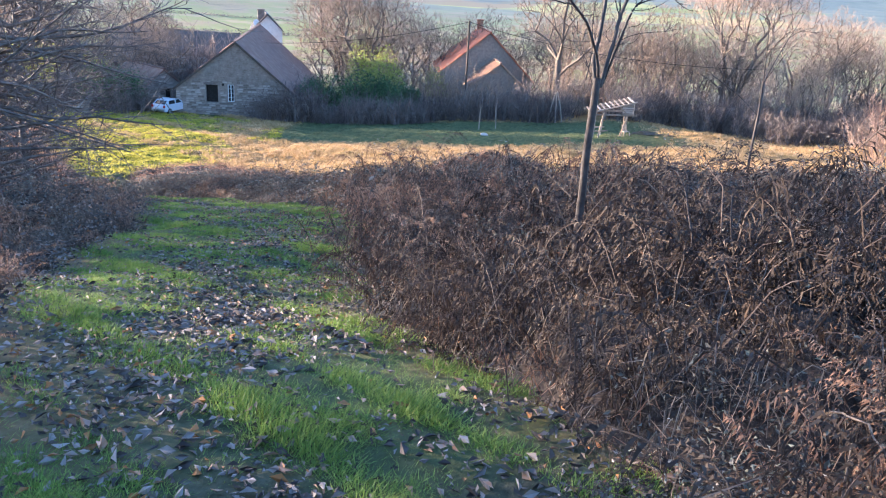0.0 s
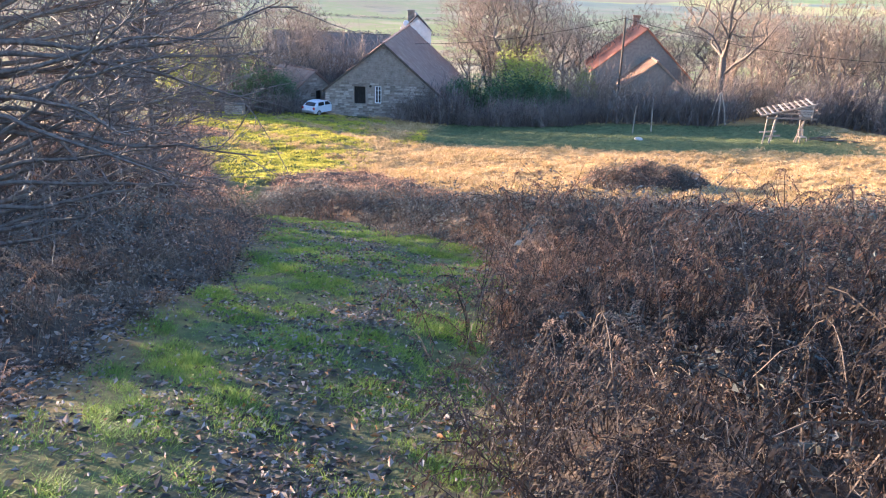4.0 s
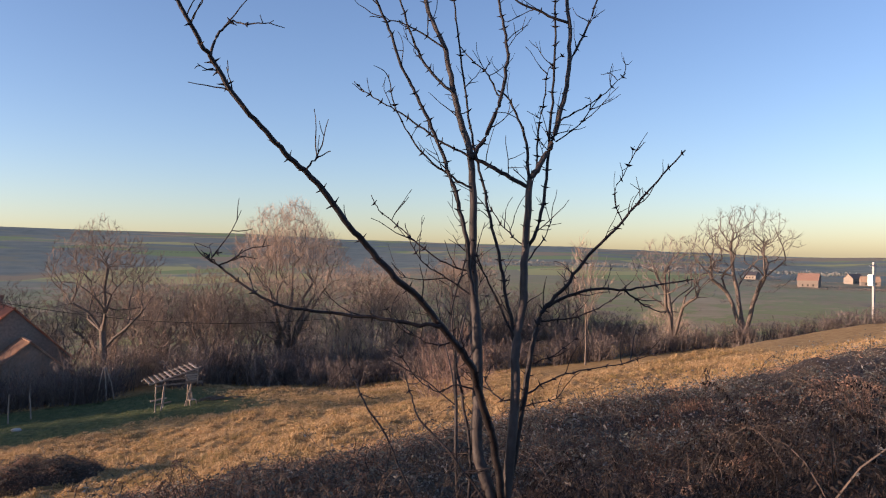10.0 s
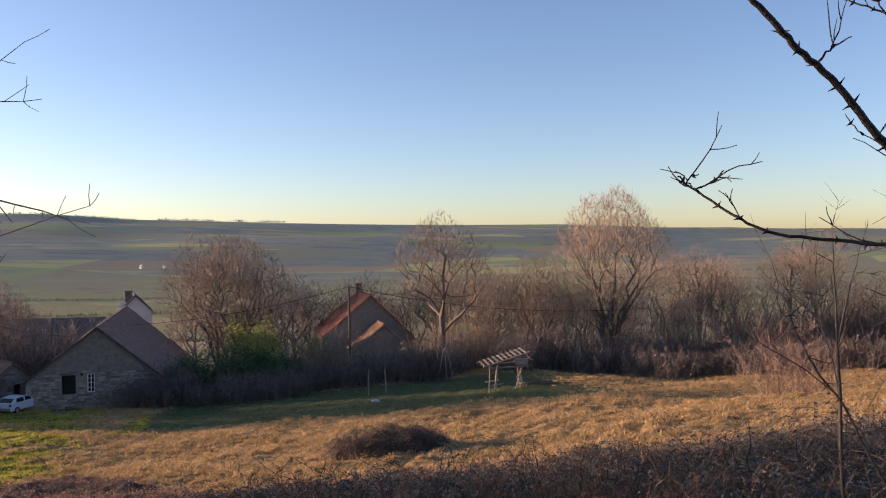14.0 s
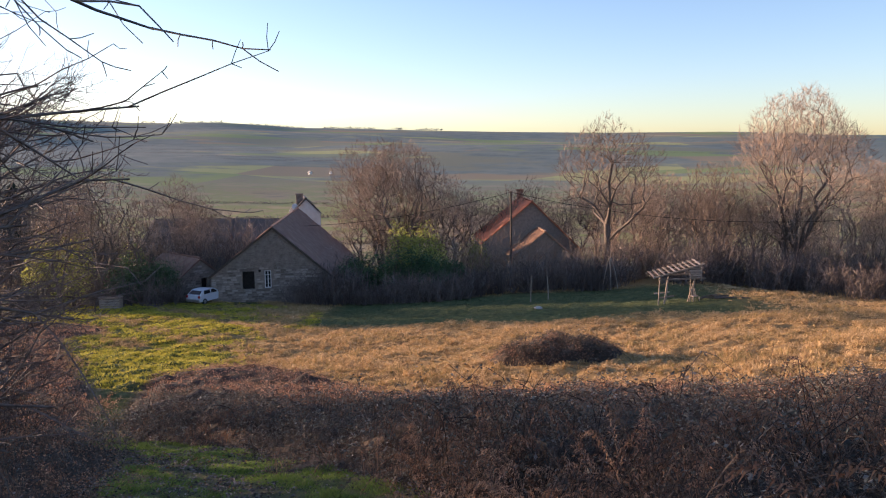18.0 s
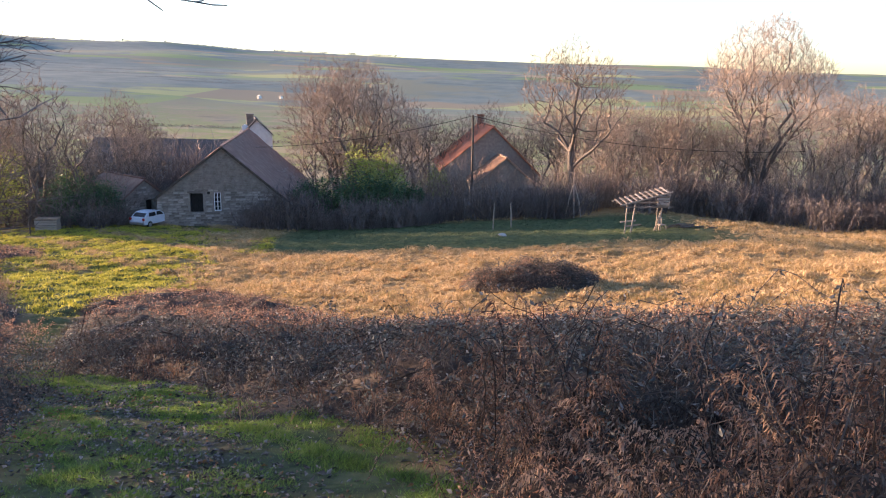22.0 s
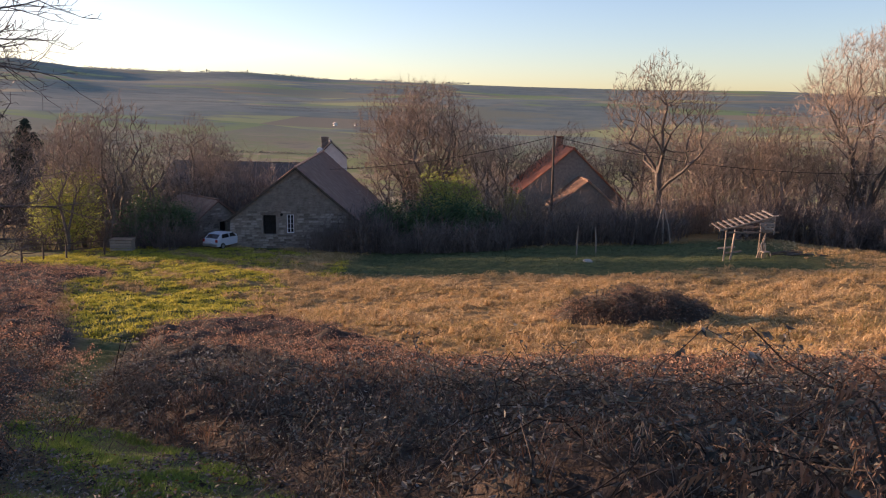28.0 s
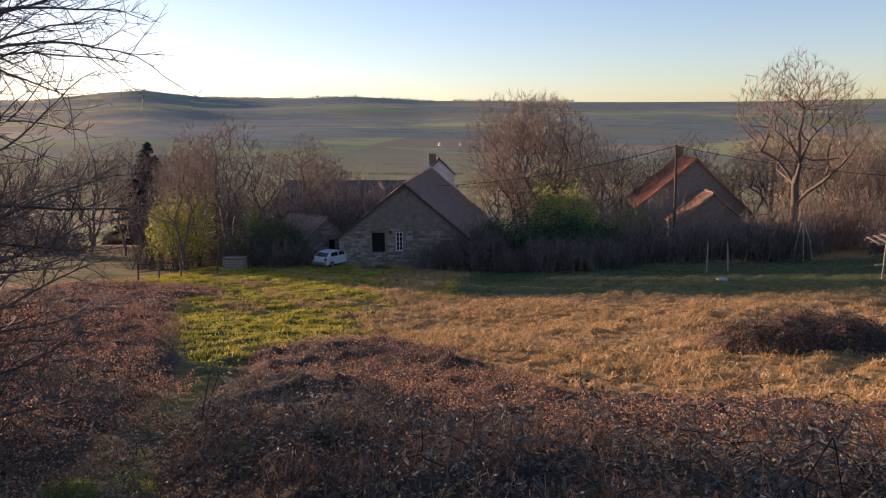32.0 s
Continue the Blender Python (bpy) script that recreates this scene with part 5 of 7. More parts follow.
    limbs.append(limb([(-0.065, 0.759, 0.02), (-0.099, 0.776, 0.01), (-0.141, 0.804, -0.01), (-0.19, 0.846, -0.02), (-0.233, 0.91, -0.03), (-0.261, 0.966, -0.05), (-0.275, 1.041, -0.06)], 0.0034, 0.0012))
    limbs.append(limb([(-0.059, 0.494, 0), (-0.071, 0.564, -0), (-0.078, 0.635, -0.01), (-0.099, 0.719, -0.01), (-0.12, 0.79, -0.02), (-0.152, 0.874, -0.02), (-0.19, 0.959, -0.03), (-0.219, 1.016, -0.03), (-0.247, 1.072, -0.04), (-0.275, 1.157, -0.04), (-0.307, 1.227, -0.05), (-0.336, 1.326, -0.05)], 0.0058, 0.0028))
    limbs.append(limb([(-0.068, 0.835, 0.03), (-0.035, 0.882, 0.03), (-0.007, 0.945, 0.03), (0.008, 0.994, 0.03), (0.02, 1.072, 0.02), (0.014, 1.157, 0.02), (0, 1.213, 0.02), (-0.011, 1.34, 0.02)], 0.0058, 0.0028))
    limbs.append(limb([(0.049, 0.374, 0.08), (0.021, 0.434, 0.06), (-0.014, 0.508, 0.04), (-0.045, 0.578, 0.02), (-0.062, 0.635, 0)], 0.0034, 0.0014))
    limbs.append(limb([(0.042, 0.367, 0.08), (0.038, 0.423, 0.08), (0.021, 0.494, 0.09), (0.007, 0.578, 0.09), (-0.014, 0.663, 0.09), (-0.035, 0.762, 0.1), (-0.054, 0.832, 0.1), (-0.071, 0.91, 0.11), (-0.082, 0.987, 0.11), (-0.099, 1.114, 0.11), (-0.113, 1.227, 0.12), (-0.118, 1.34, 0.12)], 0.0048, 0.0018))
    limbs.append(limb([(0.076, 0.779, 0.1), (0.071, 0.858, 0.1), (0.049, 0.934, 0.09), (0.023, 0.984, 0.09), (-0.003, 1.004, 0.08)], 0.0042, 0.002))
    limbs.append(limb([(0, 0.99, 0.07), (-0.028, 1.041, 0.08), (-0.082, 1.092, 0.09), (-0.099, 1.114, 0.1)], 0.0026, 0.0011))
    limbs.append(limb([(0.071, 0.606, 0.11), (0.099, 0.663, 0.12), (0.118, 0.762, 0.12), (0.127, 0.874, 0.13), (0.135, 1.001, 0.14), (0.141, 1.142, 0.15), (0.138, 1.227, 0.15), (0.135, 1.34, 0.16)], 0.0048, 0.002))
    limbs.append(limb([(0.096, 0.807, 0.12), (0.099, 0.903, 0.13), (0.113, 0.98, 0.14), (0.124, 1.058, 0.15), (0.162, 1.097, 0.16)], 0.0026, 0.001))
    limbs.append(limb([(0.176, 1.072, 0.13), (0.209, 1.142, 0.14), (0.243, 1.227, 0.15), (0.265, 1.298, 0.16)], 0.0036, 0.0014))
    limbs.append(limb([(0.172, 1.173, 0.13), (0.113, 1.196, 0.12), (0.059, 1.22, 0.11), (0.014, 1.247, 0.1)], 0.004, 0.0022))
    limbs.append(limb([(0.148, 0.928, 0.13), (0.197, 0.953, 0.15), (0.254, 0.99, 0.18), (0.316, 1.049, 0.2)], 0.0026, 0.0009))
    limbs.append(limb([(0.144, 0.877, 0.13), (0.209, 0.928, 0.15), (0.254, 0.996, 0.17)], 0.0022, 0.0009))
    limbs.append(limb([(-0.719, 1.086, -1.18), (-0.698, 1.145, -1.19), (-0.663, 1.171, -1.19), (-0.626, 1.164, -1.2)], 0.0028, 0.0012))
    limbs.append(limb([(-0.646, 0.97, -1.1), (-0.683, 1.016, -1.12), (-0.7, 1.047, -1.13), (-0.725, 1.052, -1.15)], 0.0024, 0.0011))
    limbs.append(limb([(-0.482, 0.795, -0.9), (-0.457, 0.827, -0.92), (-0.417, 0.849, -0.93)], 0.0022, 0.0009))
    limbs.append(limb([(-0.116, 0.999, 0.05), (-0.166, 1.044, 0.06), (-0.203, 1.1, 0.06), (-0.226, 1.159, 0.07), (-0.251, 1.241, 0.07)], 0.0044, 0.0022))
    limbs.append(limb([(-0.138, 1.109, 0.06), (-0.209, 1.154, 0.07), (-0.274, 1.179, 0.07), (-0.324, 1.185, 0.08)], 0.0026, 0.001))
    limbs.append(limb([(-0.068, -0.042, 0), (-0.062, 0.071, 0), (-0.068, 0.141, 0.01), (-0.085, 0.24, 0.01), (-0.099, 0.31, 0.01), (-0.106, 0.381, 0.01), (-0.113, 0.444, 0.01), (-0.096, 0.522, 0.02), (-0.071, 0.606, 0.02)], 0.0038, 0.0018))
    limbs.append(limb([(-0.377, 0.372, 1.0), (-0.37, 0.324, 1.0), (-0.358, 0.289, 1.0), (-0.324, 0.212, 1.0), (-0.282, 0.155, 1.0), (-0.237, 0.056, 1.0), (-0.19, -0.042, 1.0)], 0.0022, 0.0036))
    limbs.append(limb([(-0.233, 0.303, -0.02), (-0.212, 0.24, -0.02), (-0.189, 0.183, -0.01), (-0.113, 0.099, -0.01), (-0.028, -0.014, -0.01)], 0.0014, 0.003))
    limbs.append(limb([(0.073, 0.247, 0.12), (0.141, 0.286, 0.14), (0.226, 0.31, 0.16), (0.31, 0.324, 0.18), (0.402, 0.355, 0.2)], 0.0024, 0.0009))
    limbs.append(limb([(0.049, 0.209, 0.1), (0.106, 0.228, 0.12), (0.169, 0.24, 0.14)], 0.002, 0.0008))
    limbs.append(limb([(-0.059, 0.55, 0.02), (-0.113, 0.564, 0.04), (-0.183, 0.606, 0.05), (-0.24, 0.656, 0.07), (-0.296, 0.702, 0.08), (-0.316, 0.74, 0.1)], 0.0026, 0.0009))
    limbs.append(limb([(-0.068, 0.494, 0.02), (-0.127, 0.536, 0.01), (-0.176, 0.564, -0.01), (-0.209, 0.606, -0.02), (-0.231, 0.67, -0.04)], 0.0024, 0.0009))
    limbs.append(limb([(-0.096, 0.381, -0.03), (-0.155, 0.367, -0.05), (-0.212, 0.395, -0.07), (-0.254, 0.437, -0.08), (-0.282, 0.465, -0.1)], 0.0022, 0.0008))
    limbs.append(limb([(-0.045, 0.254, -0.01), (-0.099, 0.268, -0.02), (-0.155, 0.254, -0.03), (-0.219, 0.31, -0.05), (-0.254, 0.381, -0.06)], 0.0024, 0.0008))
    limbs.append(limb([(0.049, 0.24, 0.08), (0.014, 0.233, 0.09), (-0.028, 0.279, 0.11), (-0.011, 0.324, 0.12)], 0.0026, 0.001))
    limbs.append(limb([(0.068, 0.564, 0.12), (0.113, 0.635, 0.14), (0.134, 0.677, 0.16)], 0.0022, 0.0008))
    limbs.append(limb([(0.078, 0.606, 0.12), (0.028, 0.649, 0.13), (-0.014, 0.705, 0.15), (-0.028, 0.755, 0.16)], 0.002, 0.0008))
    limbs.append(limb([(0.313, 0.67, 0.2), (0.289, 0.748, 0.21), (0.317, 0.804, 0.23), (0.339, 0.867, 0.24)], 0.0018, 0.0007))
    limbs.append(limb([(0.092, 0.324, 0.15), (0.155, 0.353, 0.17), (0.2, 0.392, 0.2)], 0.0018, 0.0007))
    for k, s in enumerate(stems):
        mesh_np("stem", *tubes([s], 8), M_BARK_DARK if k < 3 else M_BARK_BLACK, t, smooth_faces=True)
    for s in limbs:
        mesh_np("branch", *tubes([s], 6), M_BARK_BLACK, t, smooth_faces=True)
    twigs, thorns = [], []
    for pts, rad in stems[1:] + limbs:
        n = int(2 + 6 * np.linalg.norm(pts[-1] - pts[0]))
        for _ in range(n):
            i = g.integers(3, len(pts) - 1)
            d = pts[i] - pts[i - 1]
            d /= np.linalg.norm(d) + 1e-9
            ln = g.uniform(0.035, 0.13)
            tw, td = wander(g, pts[i], turned(g, d * 0.8 + up * 0.4, g.uniform(20, 60)), ln, 5, 0.16, 0.06)
            twigs.append((tw, np.linspace(0.0015, 0.0007, 6)))
            for _ in range(g.integers(0, 3)):
                q = tw[g.integers(1, 5)]
                tw2, _ = wander(g, q, turned(g, td, g.uniform(25, 60)), ln * 0.4, 3, 0.15, 0.05)
                twigs.append((tw2, np.linspace(0.0011, 0.0006, 4)))
        run = 0.0
        for i in range(1, len(pts) - 1):
            run += np.linalg.norm(pts[i] - pts[i - 1])
            if run < 0.035 or rad[i] > 0.009:
                continue
            run = 0.0
            d = (pts[i + 1] - pts[i]) / (np.linalg.norm(pts[i + 1] - pts[i]) + 1e-9)
            q = turned(g, d, 80)
            for sgn in (-1, 1):
                e = (q * sgn + d * 0.25) * (0.010 + 1.2 * rad[i])
                thorns.append((np.array([pts[i], pts[i] + e * 0.5, pts[i] + e]), [0.0034, 0.0016, 0.0004]))
    tagged(mesh_np("twig_growth", *tubes(twigs, 4), M_BARK_BLACK, t), kind="stuff")
    tagged(mesh_np("thorn_growth", *tubes(thorns, 4), M_BARK_BLACK, t), kind="stuff")


M_BARK_DARK = surface("dark_smooth_bark", [(0.3, (0.030, 0.023, 0.020)), (0.7, (0.085, 0.068, 0.060))], 14, 0.6, bump=0.3, bump_scale=60)
M_BARK_SIDE = surface("brown_grey_bark", [(0.3, (0.066, 0.052, 0.045)), (0.7, (0.210, 0.168, 0.142))], 14, 0.65, bump=0.3, bump_scale=60)
M_BARK_BLACK = surface("blackish_bark", [(0.3, (0.012, 0.009, 0.009)), (0.7, (0.036, 0.026, 0.024))], 18, 0.55, bump=0.3, bump_scale=70)
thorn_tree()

# slender tree in the scrub beyond the thorn tree, and a rounded shrub on the crest of the meadow
M_PINKTWIG = surface("reddish_twig", [(0.3, (0.20, 0.125, 0.092)), (0.7, (0.38, 0.265, 0.20))], 1.0, 0.7, island=0.5)
stand(fan_tree("slender leafless tree rising from the brambles", 62, 3.3, 2.0, 0.017, 44, 0.42, 0.2, 1, 3, bark=M_BARK_DARK, twig=M_DTWIG), 3.66, 9.65)
stand(thicket(35, "rounded leafless shrub with reddish twigs on the meadow crest", M_PINKTWIG, 4.2, 4.4, 90, 16, 1.2), 26.5, 46.0)

# leafless trees at the left of the path
def side_tree(label, seed, tall, reach, limbs=30, boughs=11, twigs=5, side=0.0, low_limbs=()):
    """A low-branched tree whose long limbs sweep outwards; side favours limbs towards +x."""
    g = np.random.default_rng(seed)
    t = thing("spreading_tree", label, "tree", group="bare trees")
    trunk, _ = wander(g, (0, 0, -0.3), (0.05, 0, 1), tall, 8, 0.05, 0.03)
    rad = np.linspace(0.10, 0.02, len(trunk))
    mesh_np("trunk", *tubes([(trunk, rad)], 8), M_BARK_SIDE, t, smooth_faces=True)
    thin = []
    for k in range(limbs + len(low_limbs)):
        f = 0.12 + 0.85 * (k + 0.5) / limbs if k < limbs else low_limbs[k - limbs][0] / tall
        i = f * (len(trunk) - 1)
        p = trunk[int(i)] + (trunk[min(int(i) + 1, len(trunk) - 1)] - trunk[int(i)]) * (i % 1)
        a = g.normal(0.68, 0.45) if g.uniform() < side else g.uniform(0, 2 * np.pi)
        d = np.array([math.cos(a), math.sin(a), g.uniform(-0.12, 0.3) + 0.6 * f * f])
        ln = reach * float(np.interp(f, [0.1, 0.35, 0.5, 0.8, 1], [0.6, 0.75, 1.0, 1.0, 0.75])) * g.uniform(0.75, 1.08)
        if k >= limbs:
            _, a, rise, ln = low_limbs[k - limbs]
            d = np.array([math.cos(a), math.sin(a), rise])
        lp, ld = wander(g, p, d, ln, 11, 0.11, 0.012)
        mesh_np("limb", *tubes([(lp, np.linspace(0.032, 0.007, len(lp)))], 5), M_BARK_SIDE, t, smooth_faces=True)
        for b in range(boughs):
            j = (0.15 + 0.85 * (b + g.uniform(0, 1)) / boughs) * (len(lp) - 1.001)
            q = lp[int(j)] + (lp[int(j) + 1] - lp[int(j)]) * (j % 1)
            bl = ln * g.uniform(0.16, 0.36)
            bp, bd = wander(g, q, turned(g, ld, g.uniform(22, 60)), bl, 4, 0.12, 0.03)
            thin.append((bp, np.linspace(0.008, 0.0035, len(bp))))
            for _ in range(twigs):
                w = bp[g.integers(1, len(bp))]
                tp, _ = wander(g, w, turned(g, bd, g.uniform(25, 70)), g.uniform(0.06, 0.3), 2, 0.15, 0.06)
                thin.append((tp, np.array([0.004, 0.0036, 0.003])))
    tagged(mesh_np("twig_growth", *tubes(thin, 3), M_BARK_SIDE, t), kind="stuff")
    return t


edge_tree = stand(side_tree("leafless tree with long dark branches over the path", 71, 6.6, 3.5, limbs=104, boughs=10, twigs=4, side=0.92, low_limbs=((2.1, 0.26, 0.10, 3.0), (2.5, 0.36, 0.02, 3.1), (2.9, 0.45, 0.06, 3.4), (3.3, 0.16, 0.0, 3.5))), -6.6, 9.5)
wood_tree = stand(side_tree("dense leafless tree at the wood edge", 72, 8.5, 4.2, limbs=40, boughs=12, twigs=6), -15.4, 24.6)
stand(side_tree("leafless tree with dense fine dark twigs", 73, 7.0, 2.9, limbs=92, boughs=17, twigs=6), -11.2, 19.8)
another(wood_tree, -15.2, 18.5, 110, 0.9)
dark_shrub = stand(thicket(34, "leafless dark-stemmed shrub at the path side", M_DTWIG, 2.2, 2.0, 60, 9, 0.55), -9.3, 13.6)
for x, y, sz in [(-10.2, 15.2, 1.1), (-10.8, 16.8, 1.0), (-8.5, 9.2, 0.8), (-10.8, 18.6, 1.1), (-12.8, 20.6, 1.2), (-9.2, 11.5, 1.2)]:
    another(dark_shrub, x, y, x * 91 % 360, sz)
# unseen wood, added out of view on the left to shade the near slope
for k, x, y, turn, size in [(1, -23, 21, 10, 0.7), (3, -19, 17.5, 80, 0.85), (3, -16, 12, 20, 0.9), (3, -15, 7.5, 100, 0.8)]:
    another(kinds[k], x, y, turn, size)
for k in range(8):
    a = k / 7
    another((shrub_a, shrub_c, shrub_b)[k % 3], -11.5 - 11 * a + g2.normal(0, 1.0), 4 + 22 * a + g2.normal(0, 1.0), g2.uniform(0, 360), g2.uniform(0.9, 1.4), 0.1)

# ---- scrub ----
bush_dark = [bramble_bush(81, "tangled dark bramble bush with withered leaves", 0.85, 0.75, M_BLEAF),
             bramble_bush(82, "arching bramble thicket with dull leaves", 0.95, 0.85, M_BLEAF, canes=15),
             bramble_bush(83, "low bramble mound with greyish leaves", 0.8, 0.6, M_BLEAF, count=950)]
bush_rust = [bramble_bush(84, "reddish brown bramble scrub with dry leaves", 0.9, 0.6, M_RLEAF, count=900),
             bramble_bush(85, "low rust-coloured scrub at the meadow edge", 1.0, 0.45, M_RLEAF, count=900)]
ferns = [bracken(91, "collapsed brown bracken fronds over brambles", 34, 0.8, 0.6), bracken(92, "dry bracken hanging over the path edge", 30, 0.7, 0.75), bracken(93, "flattened dead bracken over the slope", 36, 0.75, 0.45)]
light_dark = [bramble_bush(86, "loose bramble bush with withered leaves", 1.0, 0.75, M_BLEAF, canes=12, leaf=0.05, count=480, sticks=16),
              bramble_bush(87, "loose bramble bush with bare canes", 1.0, 0.65, M_BLEAF, canes=16, leaf=0.045, count=420, sticks=20)]
light_rust = [bramble_bush(88, "loose reddish scrub with dry leaves", 1.05, 0.55, M_RLEAF, canes=9, leaf=0.05, count=620, sticks=10),
              bramble_bush(89, "low reddish scrub beside the meadow", 1.1, 0.42, M_RLEAF, canes=9, leaf=0.05, count=620, sticks=10)]
rust_ferns = [bracken(94, "rust-coloured dry bracken beside the path", 36, 0.6, 0.7, mat=M_RFERN), bracken(95, "bright brown dead bracken", 32, 0.7, 0.55, mat=M_RFERN)]
rust_ferns[1]["label"] = "bright brown dead bracken on brambles"
g3 = np.random.default_rng(303)
g4 = np.random.default_rng(304)
used = set()
joined = {}


def put(kind, i, x, y, size, sink=0.05, far=False):
    """Stands one bush; those far from the path are joined into one mass of scrub for each kind."""
    if far and g4.uniform() < 0.45 and kind[0].name in used:
        return
    if far:
        kind, i = (light_rust if kind is bush_rust else light_dark), i % 2
    src = kind[i]
    if src.name not in used:
        used.add(src.name)
        stand(src, x, y, sink, g3.uniform(0, 360), size)
    elif far:
        m = np.array(pose(x, y, ground_at(x, y) - sink, 0, 0, g3.uniform(0, 360)) @ Matrix.Scale(size, 4))
        for child in src.children:
            joined.setdefault(child, []).append(m)
    else:
        another(src, x, y, g3.uniform(0, 360), size, sink)


def join_far(name, label):
    todo = {}
    for child, ms in joined.items():
        me = child.data
        v = np.empty(len(me.vertices) * 3, np.float32)
        me.vertices.foreach_get("co", v)
        v = v.reshape(-1, 3)
        k = me.polygons[0].loop_total
        f = np.empty(len(me.loops), np.int32)
        me.loops.foreach_get("vertex_index", f)
        f = f.reshape(-1, k)
        for m in ms:
            rows_ = todo.setdefault((me.materials[0], k), [[], [], 0])
            rows_[0].append(v @ m[:3, :3].T + m[:3, 3])
            rows_[1].append(f + rows_[2])
            rows_[2] += len(v)
    for (mat, k), (vs, fs, _) in todo.items():
        tagged(mesh_np(name, np.concatenate(vs), np.concatenate(fs), mat), label, "scrub", kind="stuff")
    joined.clear()


def mass(x, y):
    """Swells and hollows of the scrub."""
    return 1.0 + 0.22 * math.sin(1.15 * x + 0.6 * y) * math.cos(0.9 * y - 0.4 * x) + 0.14 * math.sin(2.3 * x - 1.7 * y)


def scrub_top(x, y):
    """Height over the ground of the dense mass of dead growth inside the scrub."""
    x, y = np.asarray(x, float), np.asarray(y, float)
    re, le, end = right_edge(y), left_edge(y), np.interp(x, FAR_X, FAR_Y)
    swell = 1.0 + 0.22 * np.sin(1.15 * x + 0.6 * y) * np.cos(0.9 * y - 0.4 * x) + 0.14 * np.sin(2.3 * x - 1.7 * y) + 0.12 * np.sin(4.1 * x + 1.3 * np.sin(3 * y)) * np.sin(3.7 * y)
    right = 0.62 * smooth(-0.1, 1.5, x - re - 0.25 * wave(x, y, 1.6, 3)) * smooth(0.0, 3.0, end - y + 0.8 * wave(x, y, 0.9, 6)) * np.interp(end - y, [0, 7, 10], [0.5, 0.55, 1.0]) * smooth(32, 28, x)
    right = right + 0.24 * np.exp(-((x + 2.3) / 1.35) ** 4 - ((y - 15.7) / 1.25) ** 4) + 0.12 * np.exp(-((x - 1.6) / 1.3) ** 2 - ((y - 14.2) / 1.2) ** 2)
    left = np.interp(y, [8, 14], [0.2, 0.36]) * smooth(0.1, 1.3, le - x) * smooth(57, 51, y) * smooth(13, 10, le - x)
    mound = 1.0 * np.sqrt(np.clip(1 - ((x - 1.5) / 2.7) ** 2 - ((y - 36.3) / 1.5) ** 2, 0, 1))
    lumps = np.sqrt(np.abs(np.sin(2.3 * x + 0.9 * np.sin(1.9 * y + 1)) * np.sin(2.1 * y + 0.8 * np.sin(2.1 * x)))) + 0.45 * np.sqrt(np.abs(np.sin(5.3 * x + 1.4 * np.sin(3.1 * y)) * np.sin(4.7 * y + 1.2 * np.sin(4.3 * x))))
    rolls = 1.0 + 0.36 * np.sin(0.95 * x - 0.35 * y + 0.6) * np.cos(0.8 * y + 0.3 * x) * np.interp(y, [16, 22], [1.0, 0.3]) + 0.14 * np.sin(1.9 * x + 1.1 * y) * np.interp(y, [16, 22], [1.0, 0.2])
    body = np.maximum(right, left) * swell * rolls * (0.60 + 0.40 * lumps) * smooth(-0.5, 0.6, y)
    return np.maximum(1.0 * np.tanh(1.04 * body), mound * (0.72 + 0.24 * lumps))


# near-black sheet under the leaves; its colour paints the shade of the gaps
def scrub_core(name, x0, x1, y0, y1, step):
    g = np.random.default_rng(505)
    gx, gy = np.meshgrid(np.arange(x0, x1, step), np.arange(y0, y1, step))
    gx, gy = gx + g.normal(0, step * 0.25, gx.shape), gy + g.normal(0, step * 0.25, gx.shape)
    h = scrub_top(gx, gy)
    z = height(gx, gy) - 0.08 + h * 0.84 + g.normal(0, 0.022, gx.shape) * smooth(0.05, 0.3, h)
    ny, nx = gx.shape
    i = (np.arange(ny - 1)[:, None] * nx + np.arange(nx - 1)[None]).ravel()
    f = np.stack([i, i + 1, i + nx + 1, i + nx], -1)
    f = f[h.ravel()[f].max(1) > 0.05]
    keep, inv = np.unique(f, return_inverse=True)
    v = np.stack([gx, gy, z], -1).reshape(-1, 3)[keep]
    tagged(mesh_np(name, v, inv.reshape(-1, 4), M_UNDER, smooth_faces=True), "dead growth inside the scrub, coloured dark for the shade in its gaps", "scrub", kind="stuff")


